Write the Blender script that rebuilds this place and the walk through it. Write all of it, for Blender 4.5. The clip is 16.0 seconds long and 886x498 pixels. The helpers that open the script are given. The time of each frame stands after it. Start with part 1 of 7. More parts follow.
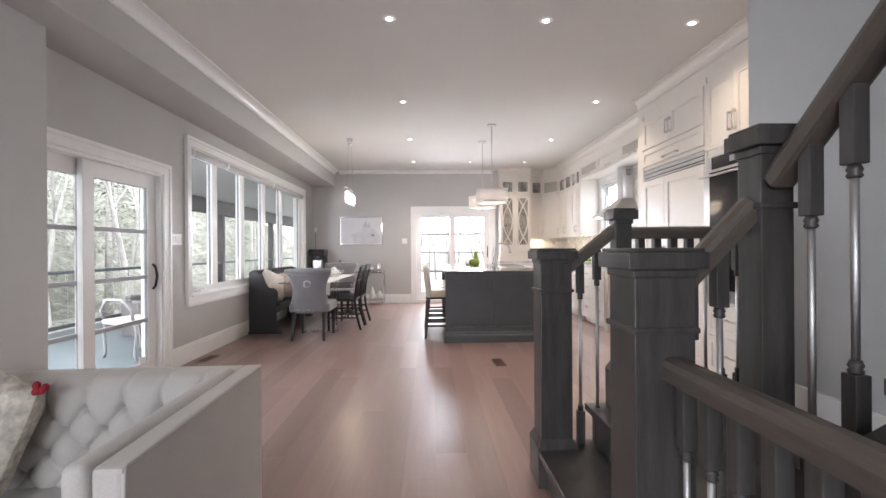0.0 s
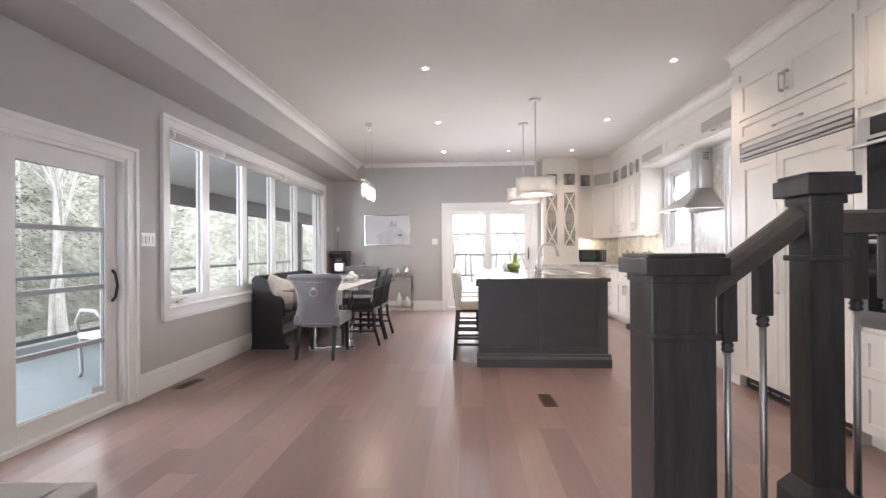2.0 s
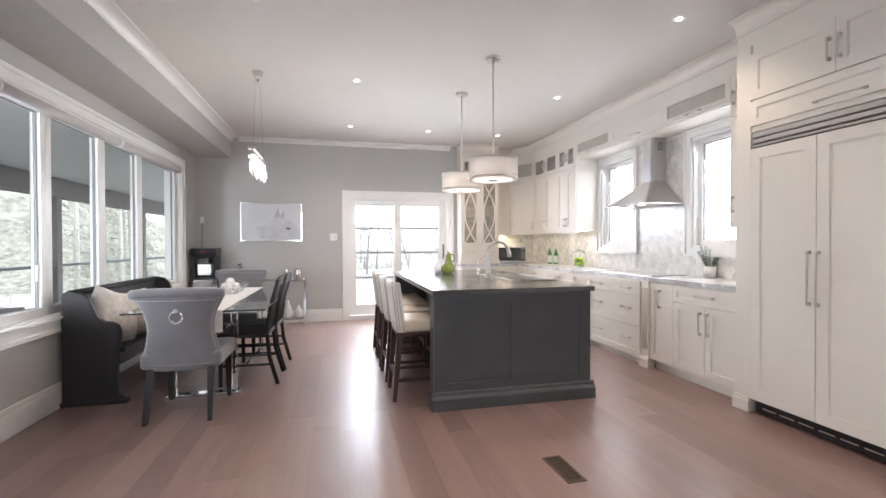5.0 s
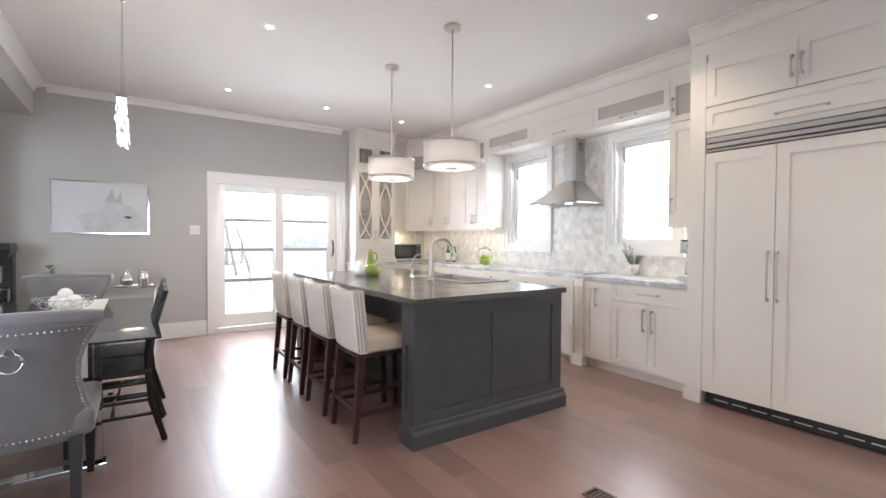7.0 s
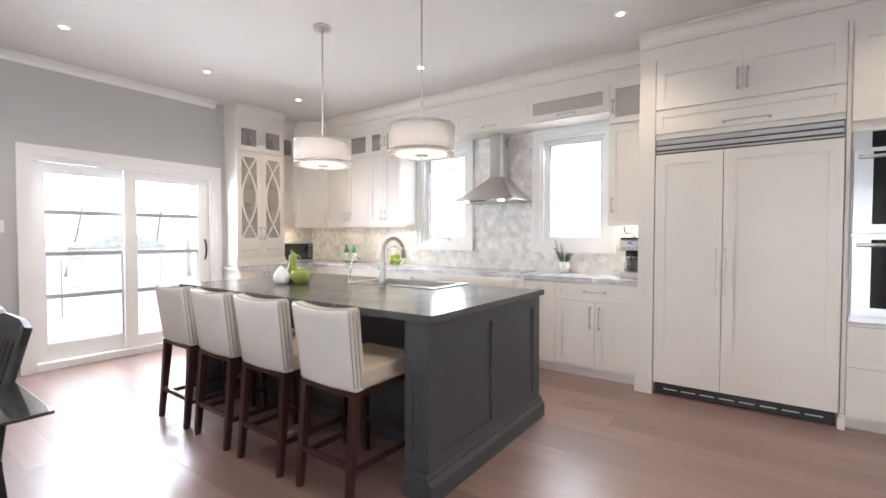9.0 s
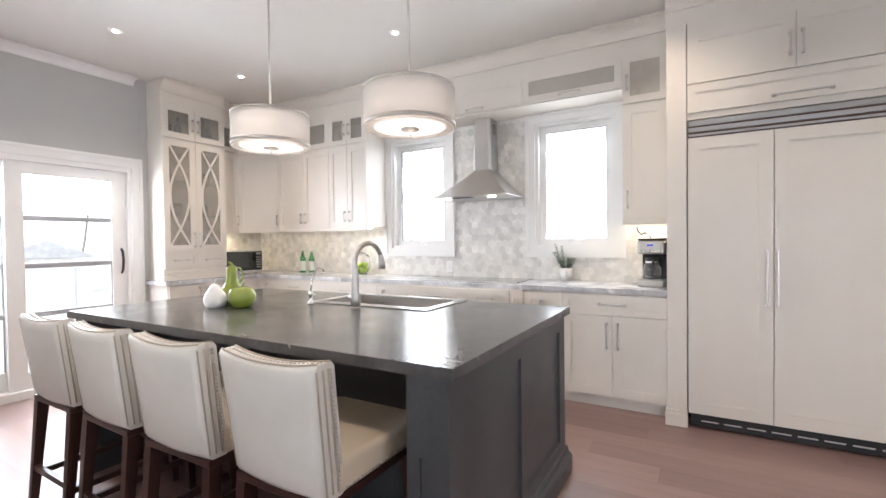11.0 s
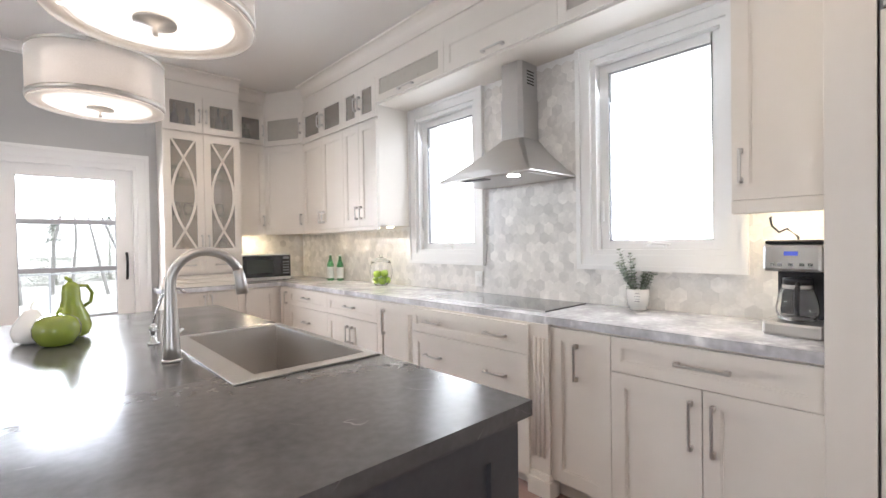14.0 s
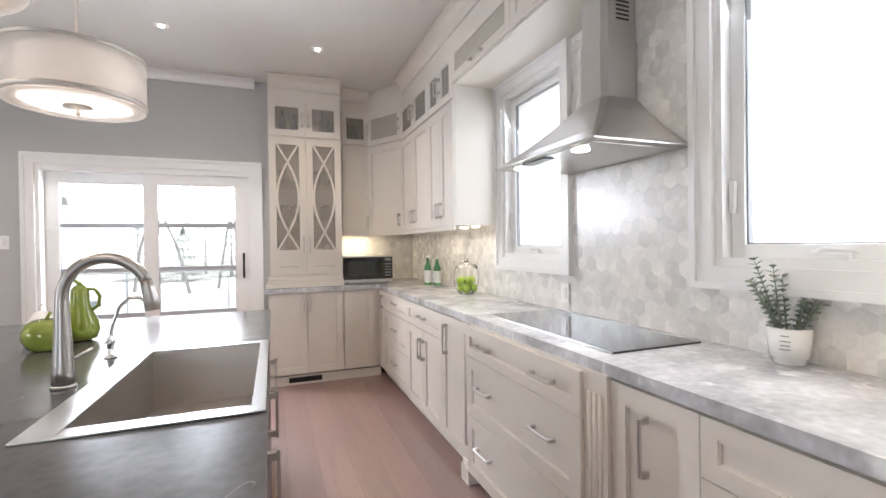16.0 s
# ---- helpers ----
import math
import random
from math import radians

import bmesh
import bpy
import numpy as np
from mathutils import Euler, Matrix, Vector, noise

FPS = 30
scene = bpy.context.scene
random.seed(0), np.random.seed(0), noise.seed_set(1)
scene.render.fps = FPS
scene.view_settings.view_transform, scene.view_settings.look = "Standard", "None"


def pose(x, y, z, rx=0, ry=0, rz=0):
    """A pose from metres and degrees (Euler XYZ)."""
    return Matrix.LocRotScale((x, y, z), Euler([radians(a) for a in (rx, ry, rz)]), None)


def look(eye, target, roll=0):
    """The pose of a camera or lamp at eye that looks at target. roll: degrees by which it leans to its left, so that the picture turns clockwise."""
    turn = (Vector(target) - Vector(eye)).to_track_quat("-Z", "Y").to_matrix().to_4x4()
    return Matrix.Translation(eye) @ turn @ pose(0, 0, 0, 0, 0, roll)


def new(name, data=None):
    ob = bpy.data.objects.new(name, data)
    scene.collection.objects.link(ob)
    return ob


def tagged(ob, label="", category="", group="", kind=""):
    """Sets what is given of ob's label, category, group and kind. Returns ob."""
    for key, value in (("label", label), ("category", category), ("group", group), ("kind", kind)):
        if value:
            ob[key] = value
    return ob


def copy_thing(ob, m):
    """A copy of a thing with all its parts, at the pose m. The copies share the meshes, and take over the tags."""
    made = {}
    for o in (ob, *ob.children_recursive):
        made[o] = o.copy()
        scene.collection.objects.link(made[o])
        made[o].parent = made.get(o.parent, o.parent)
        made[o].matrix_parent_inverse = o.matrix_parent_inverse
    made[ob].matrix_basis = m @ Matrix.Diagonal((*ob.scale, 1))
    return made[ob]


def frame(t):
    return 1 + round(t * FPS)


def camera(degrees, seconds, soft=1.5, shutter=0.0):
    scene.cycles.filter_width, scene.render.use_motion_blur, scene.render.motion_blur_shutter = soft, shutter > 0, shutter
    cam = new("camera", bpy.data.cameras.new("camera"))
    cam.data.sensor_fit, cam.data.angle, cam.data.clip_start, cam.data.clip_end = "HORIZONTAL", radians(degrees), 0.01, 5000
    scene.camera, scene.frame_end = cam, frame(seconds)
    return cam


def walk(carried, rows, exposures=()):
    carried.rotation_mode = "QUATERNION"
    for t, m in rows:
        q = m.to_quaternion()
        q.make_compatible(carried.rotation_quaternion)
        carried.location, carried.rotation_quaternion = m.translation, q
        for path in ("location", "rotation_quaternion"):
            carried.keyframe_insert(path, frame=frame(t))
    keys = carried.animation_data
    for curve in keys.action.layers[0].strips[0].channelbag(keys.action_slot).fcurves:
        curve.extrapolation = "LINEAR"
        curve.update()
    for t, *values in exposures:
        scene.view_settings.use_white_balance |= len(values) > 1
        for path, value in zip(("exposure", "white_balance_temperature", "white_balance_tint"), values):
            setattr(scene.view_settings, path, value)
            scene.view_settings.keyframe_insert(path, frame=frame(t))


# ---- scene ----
cam = camera(89.7, 16.0)
PATH = [
    (0, (0.282, 0.070, 1.206), (0.339, 2.069, 1.206), -0.4),
    (0.5, (0.333, 0.315, 1.205), (0.336, 2.315, 1.206), -0.4),
    (1, (0.368, 0.597, 1.209), (0.317, 2.596, 1.213), -0.4),
    (1.5, (0.383, 0.880, 1.213), (0.288, 2.877, 1.218), -0.4),
    (2, (0.367, 1.135, 1.218), (0.256, 3.132, 1.223), -0.4),
    (2.5, (0.304, 1.363, 1.228), (0.260, 3.362, 1.227), -0.4),
    (3, (0.236, 1.594, 1.235), (0.288, 3.593, 1.232), -0.4),
    (3.5, (0.161, 1.825, 1.239), (0.306, 3.82, 1.234), -0.3),
    (6, (-0.584, 2.973, 1.283), (0.187, 4.818, 1.246), 0.1),
    (6.5, (-0.76, 3.225, 1.275), (0.2, 4.979, 1.240), 0.3),
    (7, (-0.902, 3.477, 1.279), (0.227, 5.128, 1.239), 0.4),
    (7.5, (-1.036, 3.739, 1.276), (0.250, 5.269, 1.236), 0.4),
    (8, (-1.134, 3.996, 1.288), (0.286, 5.404, 1.241), 0.3),
    (8.5, (-1.204, 4.263, 1.294), (0.327, 5.548, 1.245), 0.3),
    (9, (-1.225, 4.506, 1.297), (0.404, 5.664, 1.244), 0.1),
    (9.5, (-1.18, 4.737, 1.306), (0.546, 5.746, 1.247), -0.2),
    (12, (-0.158, 5.212, 1.290), (1.572, 6.215, 1.272), -1.0),
    (12.5, (0.121, 5.181, 1.291), (1.773, 6.308, 1.279), -1.0),
    (13, (0.401, 5.152, 1.294), (1.966, 6.397, 1.282), -0.9),
    (13.5, (0.676, 5.13, 1.300), (2.142, 6.49, 1.284), -0.9),
    (14, (0.936, 5.12, 1.306), (2.291, 6.591, 1.279), -0.9),
    (14.5, (1.172, 5.135, 1.307), (2.402, 6.711, 1.270), -0.9),
    (15, (1.386, 5.17, 1.298), (2.481, 6.844, 1.277), -0.7),
    (15.5, (1.62, 5.21, 1.301), (2.548, 6.982, 1.287), -0.7),
    (16, (1.842, 5.266, 1.313), (2.557, 7.134, 1.297), -0.8),
]
walk(cam, [(t, look(eye, target, roll)) for t, eye, target, roll in PATH],
     [(0, 2.02, 6150, 13), (3.5, 1.96, 6100, 12), (7, 1.96, 6000, 10), (12, 1.89, 6050, 11), (16, 1.72, 6080, 11)])

# ---- plan: metres ----
LEFT, RIGHT, BACK, NOOK, REAR = -2.36, 3.43, 10.10, 10.42, -2.2
CEIL, SOFFIT_Z, SOFFIT_X = 2.97, 2.62, -1.85
STAIR_X, STAIR_Y = 1.95, 2.35          # corner of the stair wall

# ---- light ----
world = bpy.data.worlds.new("world")
scene.world = world
world.use_nodes = True
wn = world.node_tree
sky = wn.nodes.new("ShaderNodeTexSky")
sky.sky_type, sky.sun_disc = "NISHITA", False
sky.sun_elevation, sky.sun_rotation = radians(66), radians(159)
sky.air_density, sky.dust_density, sky.ozone_density = 1.0, 3.0, 1.0
haze = wn.nodes.new("ShaderNodeHueSaturation")        # thin bright overcast
haze.inputs["Saturation"].default_value = 0.25
wn.links.new(sky.outputs[0], haze.inputs["Color"])
wn.links.new(haze.outputs[0], wn.nodes["Background"].inputs[0])
wn.nodes["Background"].inputs[1].default_value = 0.15


def lamp(name, kind, m, power, colour=(1, 1, 1), **kw):
    data = bpy.data.lights.new(name, kind)
    data.energy, data.color = power, colour
    ob = new(name, data)
    ob.matrix_world = m
    if kind == "AREA":
        data.shape, data.size, data.size_y = "RECTANGLE", kw["w"], kw["h"]
    if kind == "SPOT":
        data.spot_size, data.spot_blend, data.shadow_soft_size = radians(kw["angle"]), 0.8, 0.04
    if kind == "POINT":
        data.shadow_soft_size = kw.get("r", 0.05)
    if kind == "SUN":
        data.angle = radians(kw["angle"])
    return ob


lamp("sun", "SUN", look((3, -8, 20), (0, 0, 0)), 1.5, (1, 0.97, 0.93), angle=20)
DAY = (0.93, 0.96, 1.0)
WARM = (1.0, 0.80, 0.60)
lamp("daylight_fill", "AREA", look((0.8, 10.36, 1.80), (0.8, 6, -1.0)), 23, DAY, w=1.45, h=0.44)
lamp("daylight_fill", "AREA", look((3.66, 7.84, 1.80), (2, 7.84, 1.0)), 2.4, DAY, w=0.68, h=1.1)
lamp("daylight_fill", "AREA", look((3.66, 6.14, 1.80), (2, 6.14, 1.0)), 3.2, DAY, w=0.66, h=1.1)
# daylight through an assumed opening behind the camera, never in view
lamp("daylight_fill", "AREA", look((-0.8, REAR - 0.12, 1.55), (0.3, 3, 0.6)), 17, DAY, w=2.3, h=1.5)
# extra fill lamp on the porch, out of view, brightens fridge wall and floor
lamp("daylight_fill", "AREA", look((-5.1, 4.2, 1.2), (0, 4.2, 0.6)), 40, DAY, w=2.2, h=2.2)
DOWNLIGHTS = [(-0.02, 3.48), (1.19, 3.49), (2.35, 3.51), (-0.03, 5.40), (2.29, 5.38), (-0.03, 7.22),
              (2.26, 7.25), (-0.05, 9.06), (1.10, 9.09), (2.22, 9.12)]
for x, y in DOWNLIGHTS:
    lamp("downlight_lamp", "SPOT", look((x, y, 2.945), (x, y + 0.001, 0)), 9, WARM, angle=128)

# ---- materials ----
def material(name, colour, rough=0.5, metal=0.0, vary=0.06, scale=6.0, grain=0.0, grain_scale=60.0, bump=0.0,
             bump_scale=80.0, stretch=(1, 1, 1), random=0.0, coat=0.0, transmission=0.0, ior=1.45, sheen=0.0,
             rough_vary=0.06, alpha=1.0, islands=False, coat_rough=0.12):
    m = bpy.data.materials.new(name)
    m.use_nodes = True
    n, k = m.node_tree.nodes, m.node_tree.links
    b = n["Principled BSDF"]
    tc, mp = n.new("ShaderNodeTexCoord"), n.new("ShaderNodeMapping")
    mp.inputs["Scale"].default_value = stretch
    k.new(tc.outputs["Object"], mp.inputs["Vector"])
    info = n.new("ShaderNodeNewGeometry" if islands else "ShaderNodeObjectInfo")
    chance = info.outputs["Random Per Island" if islands else "Random"]
    shift = n.new("ShaderNodeVectorMath")
    shift.operation = "ADD"
    spread = n.new("ShaderNodeVectorMath")
    spread.operation = "SCALE"
    spread.inputs["Scale"].default_value = 40.0 if random else 0.0
    comb = n.new("ShaderNodeCombineXYZ")
    for i in range(3):
        k.new(chance, comb.inputs[i])
    k.new(comb.outputs[0], spread.inputs[0])
    k.new(mp.outputs[0], shift.inputs[0])
    k.new(spread.outputs[0], shift.inputs[1])
    big, fine = n.new("ShaderNodeTexNoise"), n.new("ShaderNodeTexNoise")
    big.inputs["Scale"].default_value, fine.inputs["Scale"].default_value = scale, grain_scale
    big.inputs["Detail"].default_value, fine.inputs["Detail"].default_value = 3, 5
    for t in (big, fine):
        k.new(shift.outputs[0], t.inputs["Vector"])

    def ramp(src, low, high):
        r = n.new("ShaderNodeMapRange")
        r.inputs["From Min"].default_value, r.inputs["From Max"].default_value = 0.25, 0.75
        r.inputs["To Min"].default_value, r.inputs["To Max"].default_value = low, high
        k.new(src, r.inputs["Value"])
        return r.outputs[0]

    def times(a, c):
        mul = n.new("ShaderNodeMath")
        mul.operation = "MULTIPLY"
        k.new(a, mul.inputs[0])
        k.new(c, mul.inputs[1])
        return mul.outputs[0]

    value = times(ramp(big.outputs["Fac"], 1 - vary, 1 + vary), ramp(fine.outputs["Fac"], 1 - grain, 1 + grain))
    if random:
        r = n.new("ShaderNodeMapRange")
        r.inputs["To Min"].default_value, r.inputs["To Max"].default_value = 1 - random, 1 + random
        k.new(chance, r.inputs["Value"])
        value = times(value, r.outputs[0])
    mix = n.new("ShaderNodeVectorMath")
    mix.operation = "SCALE"
    mix.inputs[0].default_value = colour
    k.new(value, mix.inputs["Scale"])
    k.new(mix.outputs[0], b.inputs["Base Color"])
    k.new(ramp(big.outputs["Fac"], max(0.02, rough - rough_vary), min(1, rough + rough_vary)), b.inputs["Roughness"])
    b.inputs["Metallic"].default_value = metal
    b.inputs["Coat Weight"].default_value = coat
    b.inputs["Coat Roughness"].default_value = coat_rough
    b.inputs["Transmission Weight"].default_value = transmission
    b.inputs["IOR"].default_value = ior
    b.inputs["Sheen Weight"].default_value = sheen
    b.inputs["Alpha"].default_value = alpha
    if bump:
        bp = n.new("ShaderNodeBump")
        bp.inputs["Strength"].default_value, bp.inputs["Distance"].default_value = bump, 0.004
        bt = n.new("ShaderNodeTexNoise")
        bt.inputs["Scale"].default_value, bt.inputs["Detail"].default_value = bump_scale, 4
        k.new(shift.outputs[0], bt.inputs["Vector"])
        k.new(bt.outputs["Fac"], bp.inputs["Height"])
        k.new(bp.outputs[0], b.inputs["Normal"])
    return m


def veined(name, base, vein, scale, width, rough, cloud=0.25, bump=0.0, gate_at=0.5):
    """Stone with clouds and thin wandering veins."""
    m = material(name, base, rough, vary=cloud, scale=5, grain=0.12, grain_scale=40, bump=bump, bump_scale=30)
    n, k = m.node_tree.nodes, m.node_tree.links
    b = n["Principled BSDF"]
    old = b.inputs["Base Color"].links[0].from_socket
    tc = n.new("ShaderNodeTexCoord")
    warp = n.new("ShaderNodeTexNoise")
    warp.inputs["Scale"].default_value, warp.inputs["Detail"].default_value = scale, 2.5
    warp.inputs["Distortion"].default_value = 0.5
    k.new(tc.outputs["Object"], warp.inputs["Vector"])
    d = n.new("ShaderNodeMath")
    d.operation = "SUBTRACT"
    d.inputs[1].default_value = 0.5
    k.new(warp.outputs["Fac"], d.inputs[0])
    a = n.new("ShaderNodeMath")
    a.operation = "ABSOLUTE"
    k.new(d.outputs[0], a.inputs[0])
    r = n.new("ShaderNodeMapRange")
    r.inputs["From Min"].default_value, r.inputs["From Max"].default_value = 0.0, width
    r.inputs["To Min"].default_value, r.inputs["To Max"].default_value = 1.0, 0.0
    k.new(a.outputs[0], r.inputs["Value"])
    gate = n.new("ShaderNodeTexNoise")
    gate.inputs["Scale"].default_value = scale * 1.7
    k.new(tc.outputs["Object"], gate.inputs["Vector"])
    g = n.new("ShaderNodeMapRange")
    g.inputs["From Min"].default_value, g.inputs["From Max"].default_value = gate_at, gate_at + 0.18
    k.new(gate.outputs["Fac"], g.inputs["Value"])
    mul = n.new("ShaderNodeMath")
    mul.operation = "MULTIPLY"
    k.new(r.outputs[0], mul.inputs[0])
    k.new(g.outputs[0], mul.inputs[1])
    mx = n.new("ShaderNodeMix")
    mx.data_type = "RGBA"
    mx.inputs[7].default_value = (*vein, 1)
    k.new(old, mx.inputs[6])
    k.new(mul.outputs[0], mx.inputs[0])
    k.new(mx.outputs[2], b.inputs["Base Color"])
    return m


def glowing(name, colour, strength, base=(0.9, 0.9, 0.88)):
    m = material(name, base, 0.5)
    b = m.node_tree.nodes["Principled BSDF"]
    b.inputs["Emission Color"].default_value = (*colour, 1)
    b.inputs["Emission Strength"].default_value = strength
    return m


WALL = material("grey_wall_paint", (0.50, 0.49, 0.475), 0.7, vary=0.02, scale=2, bump=0.06, bump_scale=250)
STAIRWALL = material("cool_grey_wall_paint", (0.48, 0.49, 0.49), 0.7, vary=0.02, scale=2, bump=0.06, bump_scale=250)
CEILING = material("white_ceiling_paint", (0.71, 0.69, 0.655), 0.85, vary=0.015, scale=1.5, bump=0.05, bump_scale=200)
TRIM = material("white_trim_paint", (0.82, 0.81, 0.79), 0.35, vary=0.02, scale=3, bump=0.03, bump_scale=60)
CREAM = material("cream_cabinet_paint", (0.72, 0.672, 0.608), 0.40, vary=0.02, scale=3, bump=0.03, bump_scale=70)
CHARCOAL = material("charcoal_paint", (0.070, 0.072, 0.079), 0.40, vary=0.10, scale=5, grain=0.08, bump=0.05)
DARKWOOD = material("dark_stained_wood", (0.057, 0.052, 0.049), 0.38, vary=0.30, scale=5, grain=0.16, grain_scale=34,
                    stretch=(6, 6, 0.6), bump=0.08, bump_scale=40)
RAILWOOD = material("brown_stained_wood", (0.090, 0.073, 0.060), 0.40, vary=0.25, scale=4, grain=0.15, grain_scale=30,
                    stretch=(6, 0.8, 6), bump=0.06, bump_scale=40)
BLACKWOOD = material("black_stained_wood", (0.020, 0.018, 0.019), 0.50, vary=0.2, scale=5, grain=0.2, grain_scale=30,
                     stretch=(5, 5, 0.7), bump=0.06)
LEGWOOD = material("espresso_wood", (0.046, 0.019, 0.016), 0.35, vary=0.2, scale=5, grain=0.2, stretch=(6, 6, 0.6))
PLANK = material("oak_floor_plank", (0.270, 0.171, 0.151), 0.42, vary=0.10, scale=2.2, grain=0.045, grain_scale=12,
                 stretch=(9, 0.8, 9), bump=0.015, bump_scale=12, random=0.18, coat=0.75, coat_rough=0.27, rough_vary=0.035)
SUBFLOOR = material("floor_underlay", (0.16, 0.10, 0.075), 0.9)
QUARTZ = veined("grey_white_stone", (0.56, 0.56, 0.58), (0.86, 0.86, 0.86), 6.5, 0.07, 0.20, 0.38)
SOAPSTONE = veined("black_leathered_stone", (0.100, 0.098, 0.099), (0.42, 0.39, 0.38), 4.2, 0.006, 0.18, 0.10, 0.02, 0.58)
TILE = material("marble_hex_tile", (0.74, 0.715, 0.68), 0.26, vary=0.08, scale=9, grain=0.05, random=0.13)
TILESHEET = material("marble_hex_tile_sheet", (0.74, 0.715, 0.68), 0.26, vary=0.08, scale=9, grain=0.05, random=0.13, islands=True)
STEEL = material("brushed_steel", (0.58, 0.57, 0.56), 0.30, metal=1.0, vary=0.02, grain=0.025, grain_scale=90, stretch=(1, 1, 8), rough_vary=0.02)
SATINSTEEL = material("satin_steel_bar", (0.60, 0.59, 0.58), 0.50, metal=1.0, vary=0.03)
WICKER = material("bleached_chair_wood", (0.30, 0.29, 0.28), 0.7, vary=0.1)
FAUCETSTEEL = material("brushed_nickel_tap", (0.50, 0.48, 0.46), 0.33, metal=1.0, vary=0.03, grain=0.03, grain_scale=120, stretch=(1, 1, 6), rough_vary=0.03)
DARKSTEEL = material("sink_steel", (0.55, 0.52, 0.49), 0.40, metal=1.0, vary=0.03, grain=0.015, stretch=(1, 12, 1))
CHROME = material("polished_chrome", (0.75, 0.75, 0.76), 0.08, metal=1.0, vary=0.02)
NICKEL = material("satin_nickel", (0.60, 0.58, 0.55), 0.40, metal=1.0, vary=0.04)
GREYNICKEL = material("dull_grey_nickel", (0.32, 0.31, 0.30), 0.5, metal=0.8, vary=0.03)
BLACKMETAL = material("black_metal", (0.02, 0.02, 0.021), 0.35, metal=0.3)
BLACKGLASS = material("black_appliance_glass", (0.012, 0.012, 0.014), 0.05, vary=0.02, rough_vary=0.01, coat=0.5)
BLACKPLASTIC = material("black_plastic", (0.022, 0.022, 0.024), 0.35)
GREYPLASTIC = material("grey_plastic", (0.25, 0.25, 0.26), 0.4)
BARGREY = material("grey_glazing_bar", (0.42, 0.43, 0.45), 0.5, vary=0.04)
VENTMETAL = material("bronze_vent_metal", (0.13, 0.085, 0.06), 0.45, metal=0.5)
GLASS = material("clear_glass", (1, 1, 1), 0.0, vary=0, transmission=1.0, ior=1.45, rough_vary=0.0)
JARGLASS = material("thin_jar_glass", (1, 1, 1), 0.0, vary=0, transmission=1.0, ior=1.22, rough_vary=0.0)
FROSTED = material("frosted_cabinet_glass", (0.44, 0.405, 0.35), 0.32, vary=0.05, scale=12, coat=0.3)
PANE = material("window_glass", (1, 1, 1), 0.0, vary=0, transmission=1.0, ior=1.06, rough_vary=0.0)
CABGLASS = material("cabinet_glass", (0.72, 0.68, 0.62), 0.10, vary=0.05, transmission=0.75, ior=1.4, rough_vary=0.02)
LINING = material("cabinet_lining", (0.78, 0.74, 0.68), 0.6, vary=0.05)
BLUEGLASS = material("blue_bottle_glass", (0.05, 0.08, 0.20), 0.08, vary=0.1, coat=0.5)
GREENGLASS = material("green_bottle_glass", (0.16, 0.50, 0.22), 0.05, vary=0.05, transmission=0.6)
VELVET = material("grey_velvet", (0.185, 0.180, 0.195), 0.75, vary=0.12, scale=5, grain=0.08, grain_scale=120, sheen=0.5, bump=0.08, bump_scale=150)
LINEN = material("pale_grey_linen", (0.49, 0.465, 0.44), 0.85, vary=0.04, scale=6, grain=0.07, grain_scale=220, bump=0.12, bump_scale=260, sheen=0.2)
LEATHER = material("white_leather", (0.74, 0.71, 0.66), 0.42, vary=0.04, scale=8, bump=0.12, bump_scale=160)
PIPING = material("taupe_piping", (0.42, 0.36, 0.29), 0.6, vary=0.1)
TANSEAT = material("beige_leather", (0.62, 0.52, 0.40), 0.45, vary=0.05, scale=8, bump=0.12, bump_scale=160)
PILLOW = material("cream_cushion_fabric", (0.66, 0.61, 0.56), 0.85, vary=0.16, scale=14, grain=0.12, grain_scale=40, bump=0.1)
FLORAL = material("floral_cushion_fabric", (0.48, 0.44, 0.38), 0.85, vary=0.45, scale=22, grain=0.2, grain_scale=50)
RED = material("red_tassel_yarn", (0.26, 0.012, 0.022), 0.8, vary=0.2, scale=30)
RUNNER = material("silver_table_runner", (0.70, 0.69, 0.67), 0.6, vary=0.06, scale=10, grain=0.08, grain_scale=150)
GREENCERAMIC = material("green_glazed_ceramic", (0.22, 0.275, 0.04), 0.12, vary=0.12, scale=8, coat=0.6)
WHITECERAMIC = material("white_glazed_ceramic", (0.80, 0.79, 0.77), 0.18, vary=0.02, coat=0.4)
SILVERGLAZE = material("mercury_glass", (0.70, 0.69, 0.67), 0.16, metal=0.9, vary=0.2, scale=40)
APPLE = material("green_apple_skin", (0.33, 0.48, 0.06), 0.3, vary=0.15, scale=12)
SAGE = material("succulent_leaf", (0.24, 0.28, 0.21), 0.5, vary=0.25, scale=30, grain=0.1)
LABEL = material("white_paper_label", (0.75, 0.76, 0.74), 0.6)
BLIND = material("pale_grey_blind_fabric", (0.58, 0.56, 0.54), 0.8, vary=0.03, grain=0.05, grain_scale=200)
CANVAS = material("pale_print_canvas", (0.66, 0.66, 0.68), 0.6, vary=0.05, scale=3)
PRINTGREY = material("grey_print_ink", (0.58, 0.58, 0.60), 0.6, vary=0.10, scale=9)
PRINTMID = material("mid_grey_print_ink", (0.49, 0.485, 0.51), 0.6, vary=0.12, scale=12)
PRINTDARK = material("dark_print_ink", (0.10, 0.09, 0.11), 0.6)
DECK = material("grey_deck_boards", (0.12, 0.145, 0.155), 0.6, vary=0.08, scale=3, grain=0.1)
PORCH = material("porch_soffit_paint", (0.60, 0.59, 0.58), 0.7, vary=0.05)
